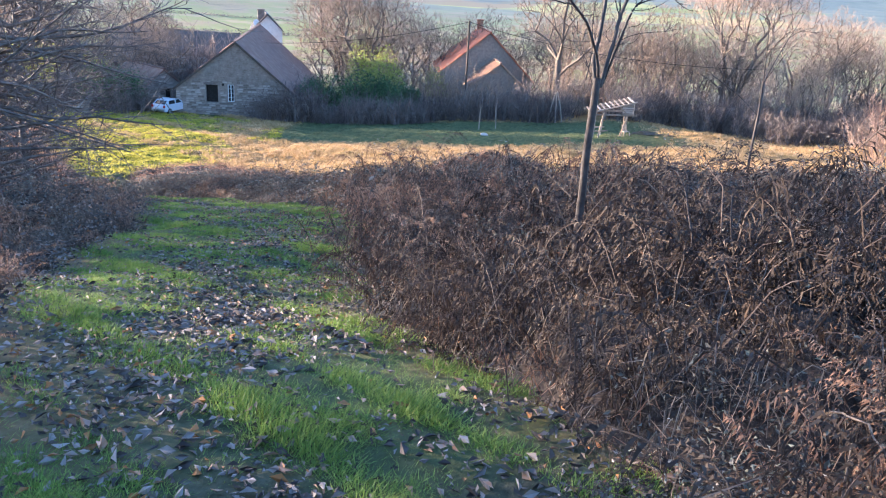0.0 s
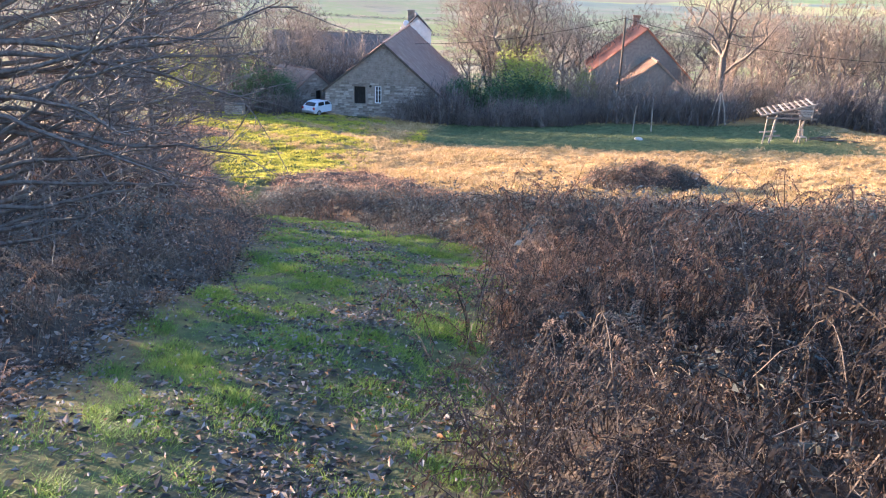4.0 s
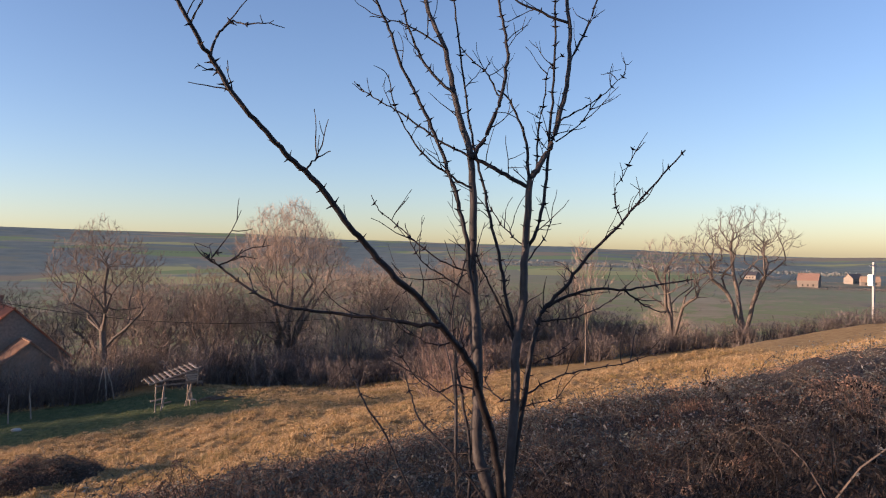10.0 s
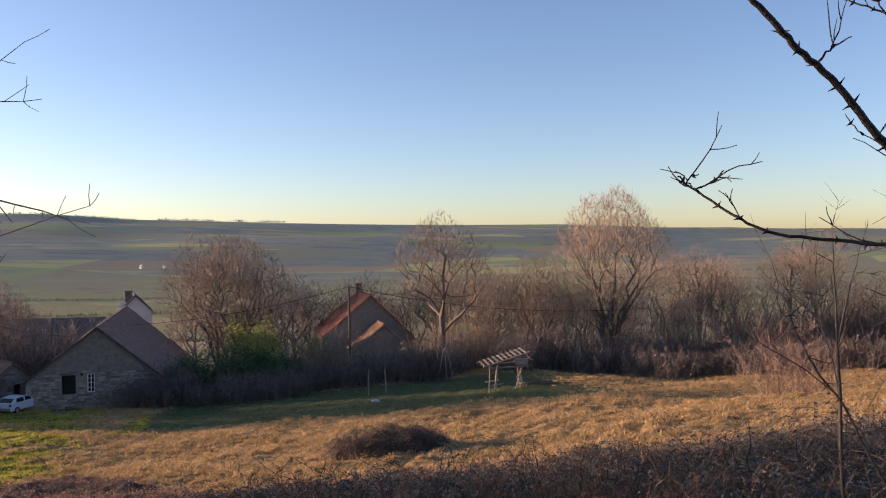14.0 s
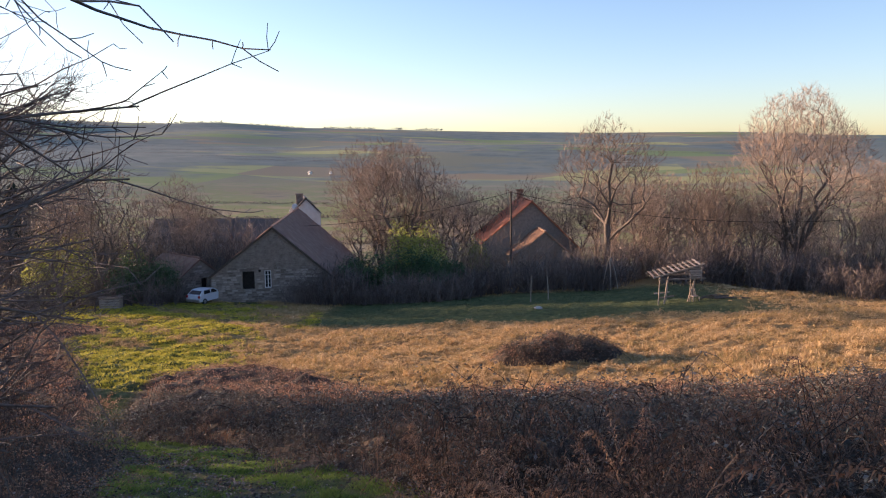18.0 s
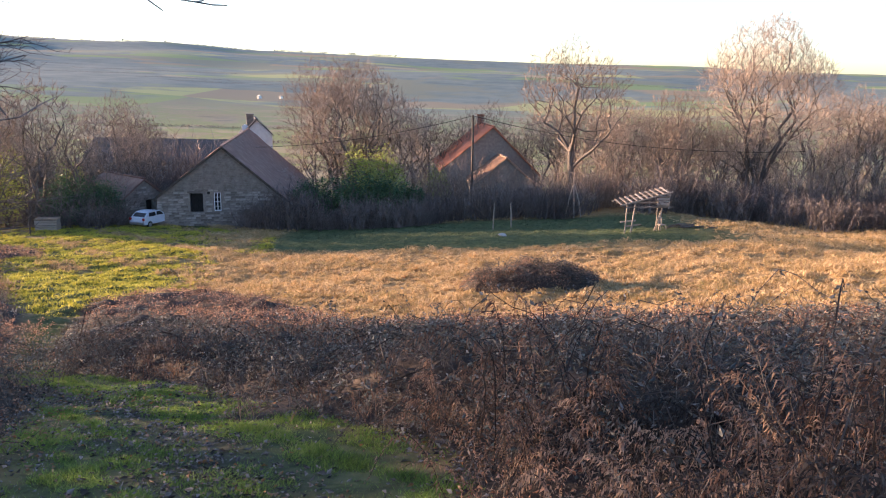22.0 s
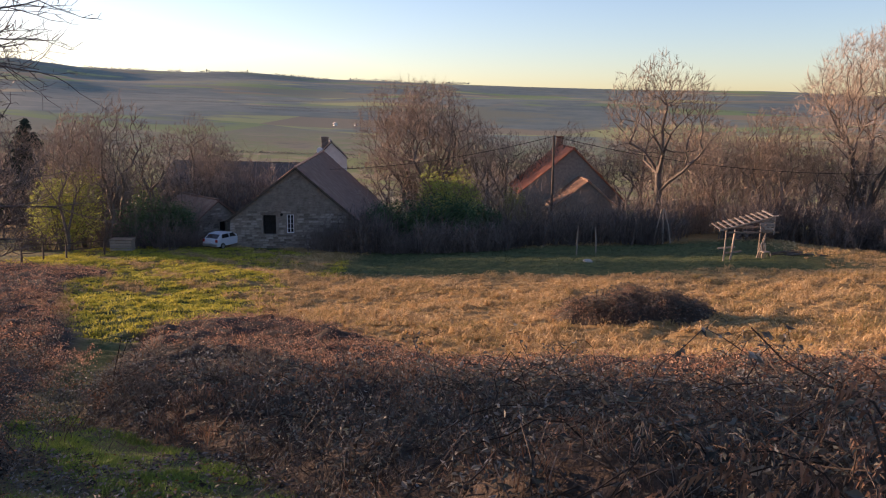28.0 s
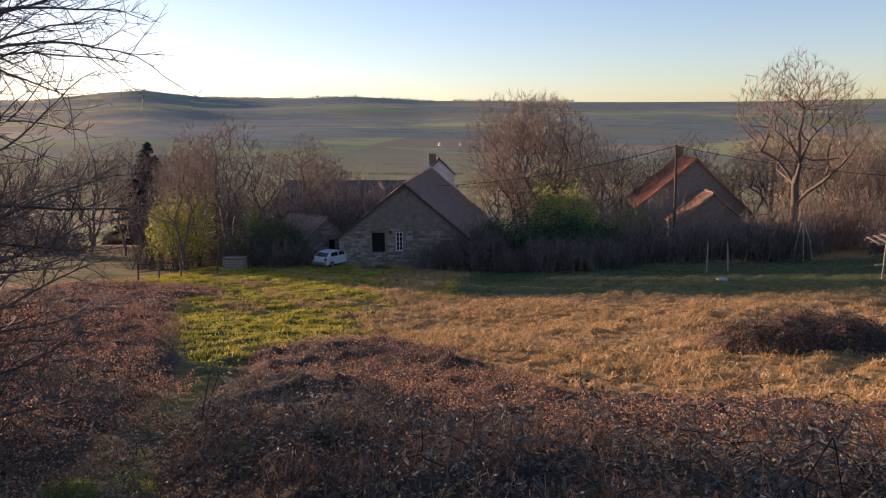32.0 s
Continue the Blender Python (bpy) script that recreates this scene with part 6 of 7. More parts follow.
def scrub_cover(count, x0, x1, y0, y1, power, leaf, seed):
    """Withered leaves and broken stalks lying over the dense mass."""
    g = np.random.default_rng(seed)
    y = y0 + (y1 - y0) * g.uniform(0, 1, count) ** power
    x = x0 + (x1 - x0) * g.uniform(0, 1, count)
    lead = g.integers(0, count // 9, count)
    join = g.uniform(0, 1, count) < 0.6
    x = np.where(join, x[lead] + g.normal(0, 0.07, count), x)
    y = np.where(join, y[lead] + g.normal(0, 0.07, count), y)
    h = scrub_top(x, y)
    k = (h > 0.06) & (g.uniform(0, 1, count) < np.clip(0.75 + 0.5 * wave(x, y, 2.7, 7), 0.3, 1))
    x, y, h = x[k], y[k], h[k]
    n = len(x)
    tan = ((wave(x, y, 1.1, 4) + 0.5 * wave(x, y, 3.1, 1) > 0.5) | ((y < 7) & (x > 0))) & (g.uniform(0, 1, n) < 0.85)
    c = np.stack([x, y, height(x, y) + h * 0.93 - 0.06 + np.minimum(g.exponential(0.065, n), 0.28)], -1)
    end = np.interp(x, FAR_X, FAR_Y)
    # on the lone mound, rusty leaves thicken leftwards, painting its sunlit side
    rusty = ((y > 34) & (y < 39) & (x > -2) & (x < 5) & (g.uniform(0, 1, n) < np.interp(x, [-1, 3], [0.75, 0.2]))) | ((end - y < 9 + 1.5 * wave(x, y, 0.7, 2)) & (x > right_edge(y)) & (y < 33 + 9 * (x < -4)) & (g.uniform(0, 1, n) < 0.85)) | ((x < left_edge(y)) & (y > 12) & (g.uniform(0, 1, n) < 0.7)) | ((wave(x, y, 0.55, 5) > 0.8) & (y > 7)) | ((wave(x, y, 1.9, 3) + 0.5 * wave(x, y, 4.7, 8) > 1.0) & (y > 6))
    stalk = g.uniform(0, 1, n) < 0.2 + 0.16 * (wave(x, y, 0.8, 8) > 0.4)
    fallen = (x < left_edge(y)) & (y < 13) & (g.uniform(0, 1, n) < 0.75)
    for name, sel, mat in (("bramble_leaves", ~rusty & ~stalk & ~fallen & ~tan, M_BLEAF), ("bracken_scraps", ~rusty & ~stalk & ~fallen & tan & (y > 6.5), M_DUSTY), ("bracken_scraps", ~rusty & ~stalk & ~fallen & tan & (y <= 6.5), M_FERN), ("rusty_leaves", rusty & ~stalk & ~fallen, M_RLEAF), ("fallen_leaves", fallen & ~stalk, M_LITTER)):
        if sel.sum() > 50:
            size = leaf * np.interp(y[sel], [0, 8, 20, 36], [0.8, 0.95, 1.2, 1.7])
            v, f = leaves(g, c[sel], size * (1.6 if mat is M_LITTER else 1.0), 0.6, 0.3)
            tagged(mesh_np(name, v, f, mat), "withered leaves covering the scrub", "leaves", kind="stuff")
    a = c[stalk]
    m = len(a)
    d = np.stack([g.normal(0, 1, m), g.normal(0, 1, m), g.normal(0.12, 0.4, m)], -1)
    d *= (g.uniform(0.04, 0.17, m) / np.linalg.norm(d, axis=1))[:, None]
    r = g.uniform(0.0009, 0.002, m) * np.interp(a[:, 1], [0, 8, 20, 36], [0.8, 1.0, 1.8, 2.4])
    paths = [((a[j] - d[j], a[j] + (0, 0, 0.02), a[j] + d[j] - (0, 0, 0.03)), (r[j], r[j], r[j] * 0.5)) for j in range(m)]
    tagged(mesh_np("broken_stalks", *ribbons(paths, seed), M_DUSTY), "dry broken stalks strewn through the scrub", "stalks", kind="stuff")


def bramble_canes(count, x0, x1, y0, y1, seed, leaf=0.044):
    """Bramble canes that arch out of the mass and droop over it, with leaves in threes along them."""
    g = np.random.default_rng(seed)
    canes, spots, sizes = [], [], []
    for _ in range(count):
        x, y = g.uniform(x0, x1), y0 + (y1 - y0) * g.uniform(0, 1) ** 1.2
        h = float(scrub_top(x, y))
        if h < 0.22 or wave(x, y, 0.9, 5) < -0.6:
            continue
        a, ln, rise = g.uniform(0, 2 * np.pi), g.uniform(0.6, 1.6), g.uniform(0.06, 0.26) * (2.2 if g.uniform() < 0.05 else 1.0)
        u = np.linspace(0, 1, 9)
        turn_ = a + g.normal(0, 0.5) * u
        px, py = x + np.cos(turn_) * ln * u * 0.8, y + np.sin(turn_) * ln * u * 0.8
        top = height(px, py) + scrub_top(px, py) * 0.85
        z = top + rise * 1.5 * np.sin(np.pi * np.minimum(u * g.uniform(0.7, 1.05), 1.0)) - 0.12 * (1 - u) - 0.02
        pts = np.stack([px, py, z], -1) + g.normal(0, 0.012, (9, 3))
        wide_ = 1 + 0.04 * y
        canes.append((pts, np.linspace(0.0042, 0.0018, 9) * wide_))
        for k in range(2, 9):
            if g.uniform() < 0.72:
                n = int(g.integers(2, 5))
                spots.append(pts[k] + g.normal(0, 0.022, (n, 3)))
                sizes += [leaf * (1 + 0.02 * y) * (1.25 if j == 0 else 0.9) for j in range(n)]
    tagged(mesh_np("bramble_canes", *tubes(canes, 3), M_CANE), "dark thorny bramble canes arching over the scrub", "canes", kind="stuff")
    tagged(mesh_np("cane_leaves", *leaves(g, np.concatenate(spots), np.array(sizes), 0.35, 0.45), M_BLEAF), "dull grey-green bramble leaves on arching canes", "leaves", kind="stuff")


def scrub_grass(count, x0, x1, y0, y1, seed):
    """Tufts of thin withered grass standing through the scrub, rust-coloured here and tan there."""
    g = np.random.default_rng(seed)
    n = count // 18
    tx, ty, ta = g.uniform(x0, x1, n), y0 + (y1 - y0) * g.uniform(0, 1, n) ** 1.2, g.uniform(0, 2 * np.pi, n)
    i = g.integers(0, n, count)
    x, y = tx[i] + g.normal(0, 0.09, count), ty[i] + g.normal(0, 0.09, count)
    h = scrub_top(x, y)
    kind_ = wave(tx, ty, 0.9, 6)[i] + g.normal(0, 0.25, count)
    for name, sel, mat in (("rusty_grass", (kind_ > 0.3) & (h > 0.05), M_RFERN), ("withered_grass", (kind_ <= 0.3) & (kind_ > -0.7) & (h > 0.05), M_DUSTY)):
        px, py, ph = x[sel], y[sel], h[sel]
        v, f = arching(g, px, py, ta[i][sel] + g.normal(0, 0.9, len(px)), g.uniform(0.06, 0.28, len(px)), g.uniform(0.04, 0.20, len(px)), g.uniform(0.0012, 0.0026, len(px)) * np.interp(py, [3, 10, 30], [1.0, 1.2, 2.4]))
        v = v.reshape(-1, 5, 3)
        v[:, :, 2] += (ph * 0.86)[:, None]
        tagged(mesh_np(name, v, f, mat), "thin withered grass standing through the scrub", "grass", kind="stuff")


def arching(g, x, y, a, reach, tall, width):
    """Blades that rise and bow over, from a root (x, y) in the direction a."""
    n = len(x)
    z = height(x, y)
    d = np.stack([np.cos(a), np.sin(a), np.zeros(n)], -1)
    s_ = np.stack([-d[:, 1], d[:, 0], g.normal(0, 0.5, n)], -1) * width[:, None]
    p = np.stack([x, y, z - 0.03], -1)
    m = p + d * (reach * 0.45)[:, None] + np.array([0, 0, 1]) * tall[:, None]
    e = p + d * reach[:, None] + np.array([0, 0, 1]) * (tall * g.uniform(0.25, 0.85, n))[:, None]
    v = np.stack([p - s_, p + s_, m + s_ * 0.8, m - s_ * 0.8, e], 1).reshape(-1, 3)
    i = np.arange(n)[:, None] * 5
    return v, np.concatenate([i + [[0, 1, 2]], i + [[0, 2, 3]], i + [[3, 2, 4]]])


def scrub_arcs(count, x0, x1, y0, y1, seed):
    """Long dead stalks that rise from the scrub and bow over it, in loose sheaves."""
    g = np.random.default_rng(seed)
    cx, cy, ca = g.uniform(x0, x1, count // 14), y0 + (y1 - y0) * g.uniform(0, 1, count // 14) ** 1.2, g.uniform(0, 2 * np.pi, count // 14)
    pale, dark = [], []
    for k in range(count):
        j = k % len(cx)
        x, y, a = cx[j] + g.normal(0, 0.16), cy[j] + g.normal(0, 0.16), ca[j] + g.normal(0, 0.7)
        h = float(scrub_top(x, y))
        if h < 0.2 or y < 7.0:
            continue
        ln, rise = g.uniform(0.2, 0.6), g.uniform(0.05, 0.2)
        u = np.linspace(0, 1, 5)
        z = float(height(x, y)) + h * 0.85 + rise * np.sin(u * g.uniform(1.8, 3.0)) * 1.2 - 0.1 * u
        pts = np.stack([x + math.cos(a) * ln * u, y + math.sin(a) * ln * u, z], -1) + g.normal(0, 0.008, (5, 3))
        (pale if j % 5 < 3 else dark).append((pts, np.linspace(0.0024, 0.001, 5) * (1 + 0.05 * y)))
    for name, paths, mat in (("arching_stalks", pale, M_DUSTY), ("arching_canes", dark, M_CANE)):
        tagged(mesh_np(name, *ribbons(paths, seed), mat), "thin dead stalks bowing over the scrub", "stalks", kind="stuff")


# right of the path: bracken near, brambles beyond
yy = 0.2
while yy < 24:
    step = 0.62 if yy < 9 else 0.82 if yy < 17 else 1.3
    xx = float(right_edge(yy)) + (0.3 if yy < 5 else 0.55)
    stop = 9 if yy < 6 else 22 if yy < 16 else 16
    while xx < stop:
        x, y = xx + g3.normal(0, 0.18), yy + g3.normal(0, 0.18)
        if y < np.interp(x, FAR_X, FAR_Y):
            edge = x - float(right_edge(y))
            grow_in = min(1.0, (0.6 if y < 15 else 0.85) + 0.3 * edge)
            size = g3.uniform(0.85, 1.15) * grow_in * mass(x, y) * (1.0 if yy < 18 else 0.9)
            rim_near = y > np.interp(x, FAR_X, FAR_Y) - 9.0
            off = x > 5 + 0.2 * y or y > 17 or x > 7.5
            near_fern = (y < 10 or (y < 12.6 and x < 3)) and g3.uniform() < 0.85
            if near_fern or (abs(x + 0.4) < 1.3 and 10 < y < 14 and g3.uniform() < 0.6):
                rusty = (y > 8.8 and edge < 1.7 + 0.5 * math.sin(3 * y)) or g3.uniform() < (0.12 if y < 6 else 0.22)
                put(rust_ferns if rusty else ferns, g3.integers(0, 2 if rusty else 3), x, y, size * 1.06, far=off and not rusty)
                if y > 6.5 and g3.uniform() < 0.45:
                    put(bush_dark, 2, x, y, size * 0.8, far=True)
            elif rim_near:
                put(bush_rust, g3.integers(0, 2), x, y, size, far=off)
            else:
                put(bush_dark, g3.integers(0, 3), x, y, size * 1.08, far=off)
        xx += step * g3.uniform(0.85, 1.15) * (1 + 0.08 * max(0, xx - 5))
    yy += step * 0.9
# left of the path
yy = 0.6
while yy < 54:
    step = 0.8 if yy < 12 else 1.25 if yy < 36 else 1.9
    xx = float(left_edge(yy)) - 0.35
    while xx > float(left_edge(yy)) - (6 if yy < 14 else 9):
        x, y = xx + g3.normal(0, 0.2), yy + g3.normal(0, 0.2)
        edge = float(left_edge(y)) - x
        size = g3.uniform(0.7, 1.05) * min(1.1, (0.4 if y < 13 else 0.8) + 0.25 * edge) * mass(x, y)
        if g3.uniform() < 0.9:
            if y < 12:
                low = g3.uniform()
                put(rust_ferns if low < 0.22 else ferns if low < 0.8 else bush_dark, g3.integers(0, 2), x, y, size * 0.75, far=edge > 2 and low > 0.22)
            elif g3.uniform() < 0.7:
                put(bush_rust, g3.integers(0, 2), x, y, size, far=y > 18 or edge > 2)
            else:
                put(bush_dark, g3.integers(0, 3), x, y, size, far=y > 18 or edge > 2)
        xx -= step * g3.uniform(0.85, 1.2)
    yy += step
# the lone bramble mound in the meadow
for x, y, s in [(0.0, 36.2, 1.2), (1.0, 35.6, 1.35), (2.1, 35.5, 1.4), (3.0, 36.0, 1.35), (1.5, 36.8, 1.4), (-0.9, 36.6, 0.9), (3.7, 36.4, 1.1)]:
    put(bush_dark if s > 1 else bush_rust, 0 if s > 1 else 1, x, y, s, 0.05)
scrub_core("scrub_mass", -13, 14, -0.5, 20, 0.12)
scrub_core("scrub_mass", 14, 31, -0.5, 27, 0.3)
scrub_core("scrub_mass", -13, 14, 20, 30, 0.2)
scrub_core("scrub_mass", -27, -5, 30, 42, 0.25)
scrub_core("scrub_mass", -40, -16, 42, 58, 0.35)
scrub_arcs(20000, -9, 13, 0.5, 23, 521)
bramble_canes(2800, -3, 13, 6.0, 24, 531)
bramble_canes(420, -12, -4, 10, 24, 532, 0.04)
bramble_canes(260, -1.0, 4.0, 34.8, 37.8, 533, 0.036)
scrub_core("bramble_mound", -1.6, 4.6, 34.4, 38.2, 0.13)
scrub_cover(210000, -11, 13, 0.0, 22, 1.25, 0.038, 511)
scrub_grass(90000, -9, 13, 3.0, 24, 541)
scrub_grass(30000, -26, -5, 16, 44, 542)
scrub_cover(90000, -12, 16, 18, 31, 1.0, 0.036, 514)
scrub_cover(40000, 12, 30, 2, 27, 0.8, 0.044, 515)
scrub_cover(80000, -24, -4, 22, 42, 1.0, 0.036, 512)
scrub_cover(70000, -39, -18, 36, 57, 1.0, 0.045, 516)
scrub_cover(26000, -1.4, 4.4, 34.6, 38.0, 1.0, 0.026, 513)
join_far("bramble_scrub", "mass of tangled brown bramble and bracken scrub")


# ---- grass ----
def blades(rng_, x, y, tall, lean, width, two=True):
    n = len(x)
    z = height(x, y)
    a = rng_.uniform(0, 2 * np.pi, n)
    side = np.stack([np.cos(a), np.sin(a), np.zeros(n)], -1) * width[:, None]
    b = rng_.uniform(0, 2 * np.pi, n)
    tip = np.stack([np.cos(b) * lean, np.sin(b) * lean, tall], -1)
    tip[:, 0] += 0.25 * tall
    p = np.stack([x, y, z - 0.02], -1)
    if two:
        m = p + tip * np.array([0.35, 0.35, 0.62])
        v = np.stack([p - side, p + side, m + side * 0.7, m - side * 0.7, p + tip], 1).reshape(-1, 3)
        i = np.arange(n)[:, None] * 5
        f = np.concatenate([i + [[0, 1, 2]], i + [[0, 2, 3]], i + [[3, 2, 4]]])
    else:
        v = np.stack([p - side, p + side, p + tip], 1).reshape(-1, 3)
        f = np.arange(n)[:, None] * 3 + [[0, 1, 2]]
    return v, f


def meadow():
    """Matted tussocks: each a clump of blades bowing outwards, combed by the wind towards +x."""
    g = np.random.default_rng(404)
    a_, b_ = np.meshgrid(np.arange(-30, 42, 0.36), np.concatenate([np.arange(22, 50, 0.34), np.arange(50, 74, 0.5)]))
    tx, ty = (a_ + g.uniform(-0.18, 0.18, a_.shape)).ravel(), (b_ + g.uniform(-0.17, 0.17, a_.shape)).ravel()
    n = len(tx)
    green, _ = zones(tx, ty)
    keep = (ty > np.interp(tx, FAR_X, FAR_Y) - 1.5) & (tx > left_edge(ty) - 3) & (green < g.uniform(0.2, 0.9, n)) & (ty > 22 - np.abs(tx) * 0.3)
    tx, ty = tx[keep], ty[keep]
    per = 19
    big_ = np.repeat(g.uniform(0.55, 1.25, len(tx)) * (0.8 + 0.3 * wave(tx, ty, 0.5, 3)), per)
    big_ = np.clip(big_, 0.4, 1.5)
    x = np.repeat(tx, per) + g.normal(0, 0.10, len(big_)) * big_
    y = np.repeat(ty, per) + g.normal(0, 0.08, len(big_)) * big_
    a = g.normal(0, 1.25, len(big_)) + np.where(g.uniform(0, 1, len(big_)) < 0.3, np.pi, 0)
    v, f = arching(g, x, y, a, g.uniform(0.12, 0.45, len(x)) * big_, g.uniform(0.05, 0.24, len(x)) * big_, g.uniform(0.007, 0.02, len(x)))
    tagged(mesh_np("meadow_tussocks", v, f, M_DRY), "matted tawny tussocks of dry meadow grass", "grass", kind="stuff")
    n = 46000
    x, y = g.uniform(-28, 44, n), 18 + 44 * g.uniform(0, 1, n) ** 1.1
    green, _ = zones(x, y)
    k = (y > np.interp(x, FAR_X, FAR_Y)) & (x > left_edge(y) - 2) & (green < 0.3) & (wave(x, y, 0.4, 12) > -0.2)
    v, f = blades(g, x[k], y[k], g.uniform(0.2, 0.5, k.sum()), g.uniform(0.06, 0.25, k.sum()), g.uniform(0.003, 0.007, k.sum()), False)
    tagged(mesh_np("meadow_stems", v, f, M_DRY), "thin pale seed stems over the meadow", "grass", kind="stuff")


def path_grass():
    g = np.random.default_rng(405)
    y = 0.1 + 20 * g.uniform(0, 1, 780000) ** 1.5
    le, re = left_edge(y) - 0.4, right_edge(y) + 0.35
    x = le + (re - le) * g.uniform(0, 1, len(y))
    green, litter = zones(x, y)
    keep = g.uniform(0, 1, len(x)) < green * np.clip(1.1 - litter * 1.05, 0.06, 1) * (0.22 + 0.78 * smooth(-0.45, 0.35, wave(x, y, 3.3, 3) + 0.7 * wave(x, y, 8.1, 5)))
    x, y = x[keep], y[keep]
    tall = (0.025 + 0.045 * np.clip((wave(x, y, 3.3, 3) + 0.7 * wave(x, y, 8.1, 5)) * 0.5 + 0.25, 0.0, 1.3)) * g.uniform(0.6, 1.4, len(x))
    v, f = blades(g, x, y, tall, g.uniform(0.015, 0.09, len(x)), g.uniform(0.0016, 0.0035, len(x)) * np.interp(y, [0, 6, 20], [1, 1.3, 3]), False)
    tagged(mesh_np("path_grass", v, f, M_GREEN), "short bright green grass of the path", "grass", kind="stuff")
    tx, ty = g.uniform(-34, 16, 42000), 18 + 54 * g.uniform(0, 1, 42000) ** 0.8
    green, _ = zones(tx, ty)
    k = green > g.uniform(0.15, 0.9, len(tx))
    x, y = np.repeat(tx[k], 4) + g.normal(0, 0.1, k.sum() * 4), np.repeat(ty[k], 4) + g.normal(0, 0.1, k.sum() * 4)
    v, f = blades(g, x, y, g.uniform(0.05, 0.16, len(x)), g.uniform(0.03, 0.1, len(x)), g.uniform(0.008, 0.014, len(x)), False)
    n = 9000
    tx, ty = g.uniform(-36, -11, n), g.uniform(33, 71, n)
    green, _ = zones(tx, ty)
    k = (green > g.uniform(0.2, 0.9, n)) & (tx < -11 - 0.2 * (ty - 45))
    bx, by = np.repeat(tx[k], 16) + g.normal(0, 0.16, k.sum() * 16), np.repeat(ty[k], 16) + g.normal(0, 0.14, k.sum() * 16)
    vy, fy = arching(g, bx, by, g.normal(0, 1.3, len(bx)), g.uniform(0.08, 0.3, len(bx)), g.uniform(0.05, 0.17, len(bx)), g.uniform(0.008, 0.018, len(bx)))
    tagged(mesh_np("yard_grass", vy, fy, M_YGRASS), "yellow-green yard grass, coloured bright as if sunlit", "grass", kind="stuff")
    tagged(mesh_np("lawn_grass", v, f, M_LAWN), "green lawn grass before the houses, coloured dark for shade", "grass", kind="stuff")


def fallen_leaves():
    g = np.random.default_rng(406)
    y = 0.2 + 17 * g.uniform(0, 1, 74000) ** 1.25
    le, re = left_edge(y) - 1.6, right_edge(y) + 0.8
    x = le + (re - le) * g.uniform(0, 1, len(y))
    green, litter = zones(x, y)
    k = g.uniform(0, 1, len(x)) < 0.06 + 0.94 * litter
    x, y = x[k], y[k]
    c = np.stack([x, y, height(x, y) + g.uniform(0.004, 0.03, len(x))], -1)
    v, f = leaves(g, c, 0.044 * g.uniform(0.5, 1.5, len(c)), 0.16, 0.0)
    tagged(mesh_np("fallen_leaves", v, f, M_LITTER), "grey-brown fallen leaves lying on the path", "leaves", kind="stuff")


meadow()
path_grass()
fallen_leaves()


# ---- the far valley: woods and farmsteads ----
for k in range(34):
    r, a = g2.uniform(115, 330), math.radians(g2.uniform(14, 68))
    another(kinds[g2.integers(0, 4)], r * math.sin(a), r * math.cos(a), g2.uniform(0, 360), g2.uniform(0.55, 0.95), 0.1)
for k in range(16):
    r, a = g2.uniform(150, 330), math.radians(g2.uniform(-36, 14))
    another(kinds[g2.integers(0, 4)], r * math.sin(a), r * math.cos(a), g2.uniform(0, 360), g2.uniform(0.6, 1.0), 0.1)


def far_house(x, y, turn, long_, wide, eave, top, wall_mat, roof_mat, label):
    t = thing("far_house", label, "house", pose(x, y, ground_at(x, y), 0, 0, turn), group="far farmsteads")
    bm = bmesh.new()
    slab(bm, [(-wide / 2, -2), (wide / 2, -2), (wide / 2, eave), (0, top), (-wide / 2, eave)], long_)
    part("wall", bm, wall_mat, t)
    for sx in (-1, 1):
        bm = bmesh.new()
        ov = 0.5
        k = (top - eave) / (wide / 2)
        slab(bm, [(0, top + 0.05), (sx * (wide / 2 + ov), eave - k * ov + 0.05), (sx * (wide / 2 + ov), eave - k * ov + 0.4), (0, top + 0.4)][::-sx], long_ + 0.8)
        for v in bm.verts:
            v.co.y -= 0.4
        part("roof", bm, roof_mat, t)
    for k in range(3):
        bm = bmesh.new()
        box(bm, -wide / 2 - 0.1, -wide / 2 - 0.02, long_ * (0.2 + 0.25 * k), long_ * (0.2 + 0.25 * k) + 1.2, 1.0, 2.6)
        part("window", bm, M_DARK, t)
    return t


far_house(584, 372, 20, 16, 9, 6, 11, M_STONE, M_TILE, "stone farmhouse far across the fields")
far_house(672, 372, 40, 15, 8, 4, 8, M_STONE, M_PATCH, "far stone house with a brown tiled roof")
far_house(690, 400, 80, 14, 10, 5, 9, M_MORTAR, M_TILE, "far stone house beside a lane")
far_house(-197, 804, 35, 4, 3.4, 2.2, 3.4, M_RENDER, M_CONC, "small white house on the far meadow")
far_house(-179, 822, 35, 3, 2.6, 1.8, 2.7, M_RENDER, M_CONC, "small pale barn on the far meadow")
far_house(640, 470, 10, 12, 9, 4, 7, M_MORTAR, M_SLATE, "far stone farm building with a dark roof")


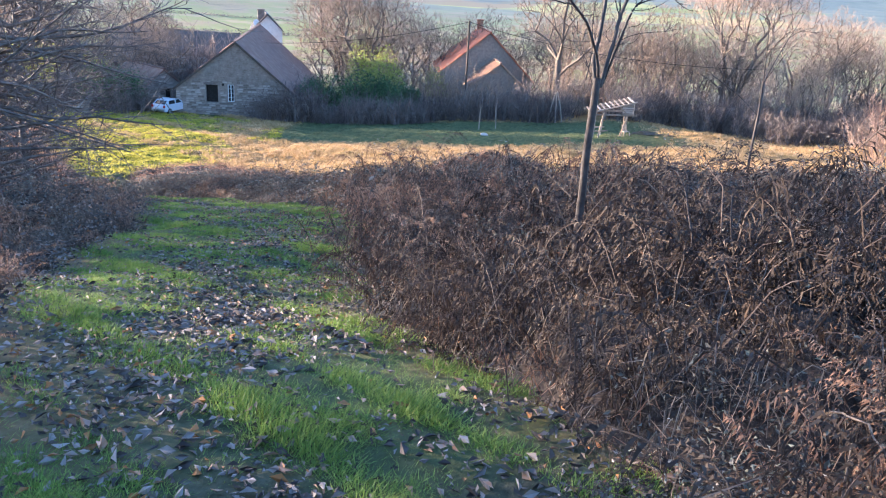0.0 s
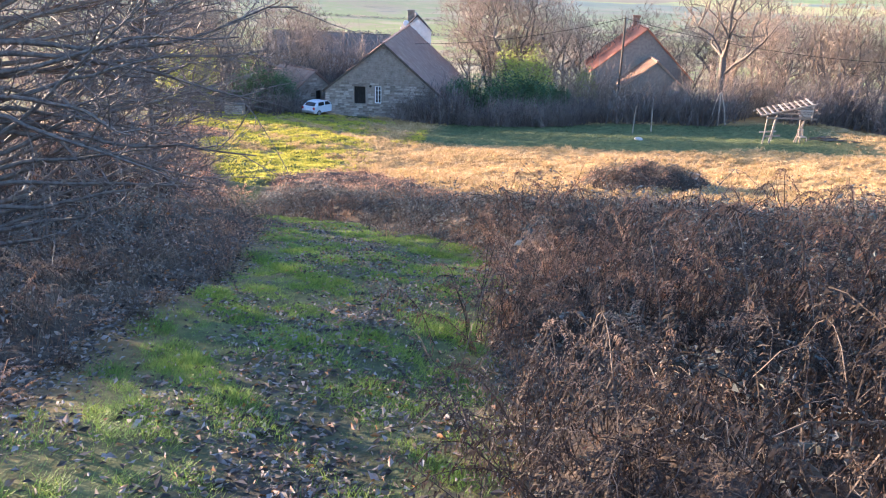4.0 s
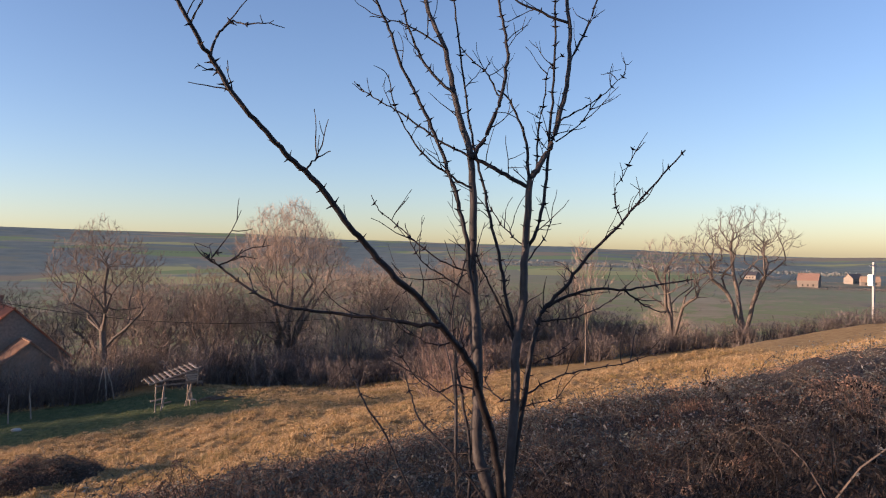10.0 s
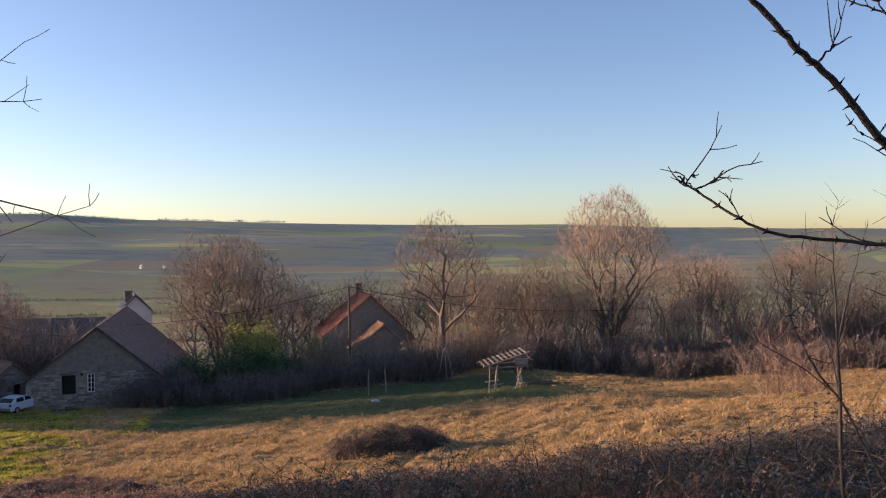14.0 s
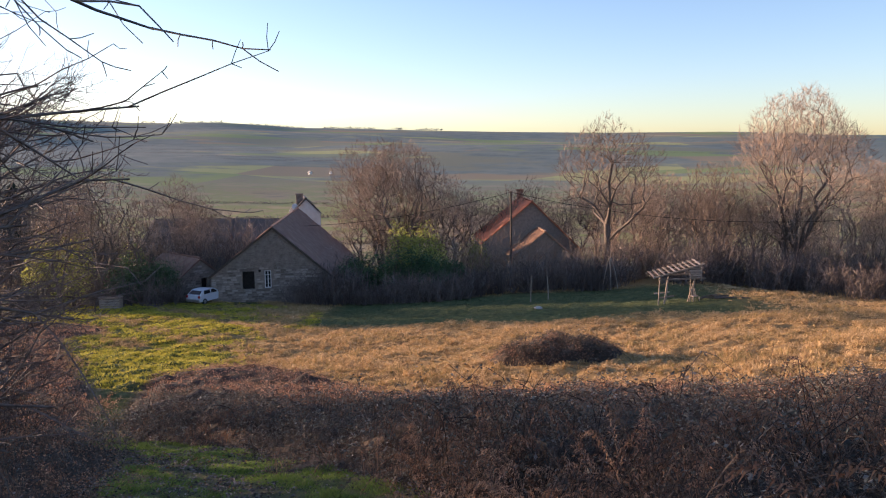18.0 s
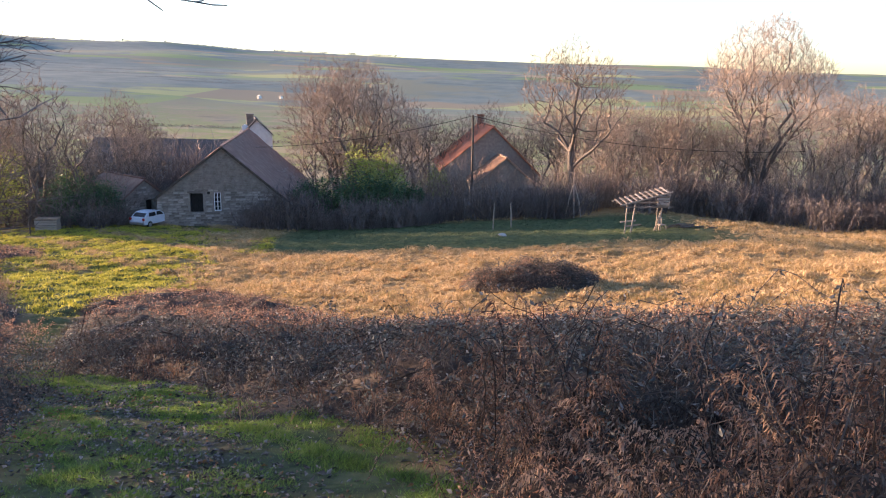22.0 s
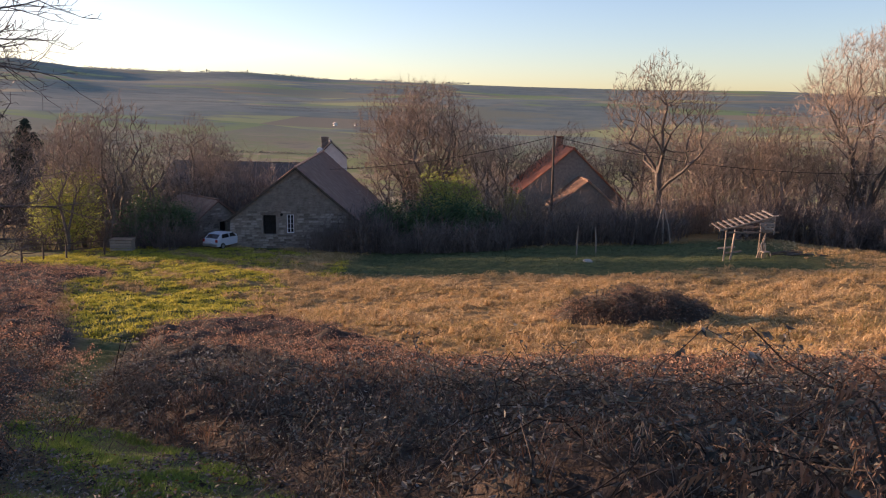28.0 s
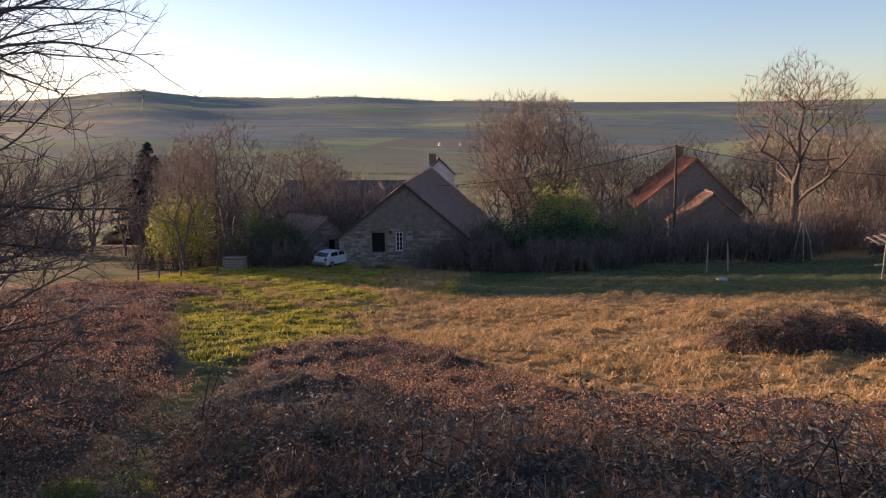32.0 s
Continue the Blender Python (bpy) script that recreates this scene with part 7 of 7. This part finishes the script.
def hedgerows():
    g = np.random.default_rng(606)
    c, size = [], []
    for _ in range(44):
        r, az = math.exp(g.uniform(math.log(230), math.log(1900))), math.radians(g.uniform(-45, 70))
        x, y = r * math.sin(az), r * math.cos(az)
        a = -az + g.normal(0, 0.22)
        for u in np.arange(-0.5, 0.5, 0.011):
            if g.uniform() < 0.92:
                ln = 0.16 * r + 40
                px, py = x + math.cos(a) * ln * u + g.normal(0, 1), y + math.sin(a) * ln * u + g.normal(0, 1)
                if math.hypot(px, py) < 175:
                    continue
                h = g.choice([1.3, 1.8], p=[0.6, 0.4]) * g.uniform(0.7, 1.2)
                n = 20
                q = np.array([px, py, ground_at(px, py) + h * 0.35]) + g.normal(0, 1, (n, 3)) * np.array([h * 0.6, h * 0.6, h * 0.3])
                c.append(q)
                size += [0.42 * h] * n
    v, f = leaves(g, np.concatenate(c), np.array(size), 0.7, 0.0)
    tagged(mesh_np("hedgerows", v, f, M_TWIGS_GREY), "dark hedges and trees between the far fields", "hedge", kind="stuff")


hedgerows()


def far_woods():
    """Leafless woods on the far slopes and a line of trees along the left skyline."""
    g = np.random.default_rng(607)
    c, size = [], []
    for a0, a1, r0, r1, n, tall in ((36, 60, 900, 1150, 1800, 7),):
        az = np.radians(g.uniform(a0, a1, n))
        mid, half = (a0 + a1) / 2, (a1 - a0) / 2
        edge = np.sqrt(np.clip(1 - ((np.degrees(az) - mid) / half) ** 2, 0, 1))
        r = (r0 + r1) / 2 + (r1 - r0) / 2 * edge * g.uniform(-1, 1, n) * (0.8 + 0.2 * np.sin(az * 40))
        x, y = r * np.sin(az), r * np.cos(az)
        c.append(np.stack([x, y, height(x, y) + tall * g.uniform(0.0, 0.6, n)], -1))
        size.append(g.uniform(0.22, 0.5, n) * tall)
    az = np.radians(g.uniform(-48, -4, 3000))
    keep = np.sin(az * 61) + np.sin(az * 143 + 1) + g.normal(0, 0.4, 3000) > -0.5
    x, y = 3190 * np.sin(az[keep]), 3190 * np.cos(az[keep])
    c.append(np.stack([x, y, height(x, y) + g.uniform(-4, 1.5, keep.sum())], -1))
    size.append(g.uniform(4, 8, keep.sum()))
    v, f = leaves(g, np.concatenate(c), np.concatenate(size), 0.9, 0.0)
    tagged(mesh_np("far_woods", v, f, M_FARWOOD), "grey-brown leafless woods on the far slopes, paled by painted haze", "woodland", kind="stuff")


# wood colour lightened and greyed for the haze of distance
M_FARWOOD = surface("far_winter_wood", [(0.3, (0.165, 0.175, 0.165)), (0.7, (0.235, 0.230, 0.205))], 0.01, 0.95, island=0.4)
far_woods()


def far_pole(x, y):
    t = thing("concrete_pole", "pale concrete power pole carrying a transformer", "pole")
    bm = bmesh.new()
    bar(bm, (0, 0, -0.5), (0, 0, 8.4), 0.3, 0.24)
    part("shaft", bm, M_CONC, t)
    bm = bmesh.new()
    box(bm, -0.75, -0.2, -0.3, 0.3, 5.6, 6.9)
    part("transformer", bm, M_METAL, t)
    bm = bmesh.new()
    bar(bm, (-0.9, 0, 8.0), (0.9, 0, 8.0), 0.1, 0.1)
    part("crossarm", bm, M_METAL, t)
    stand(t, x, y)


far_pole(92, 55)
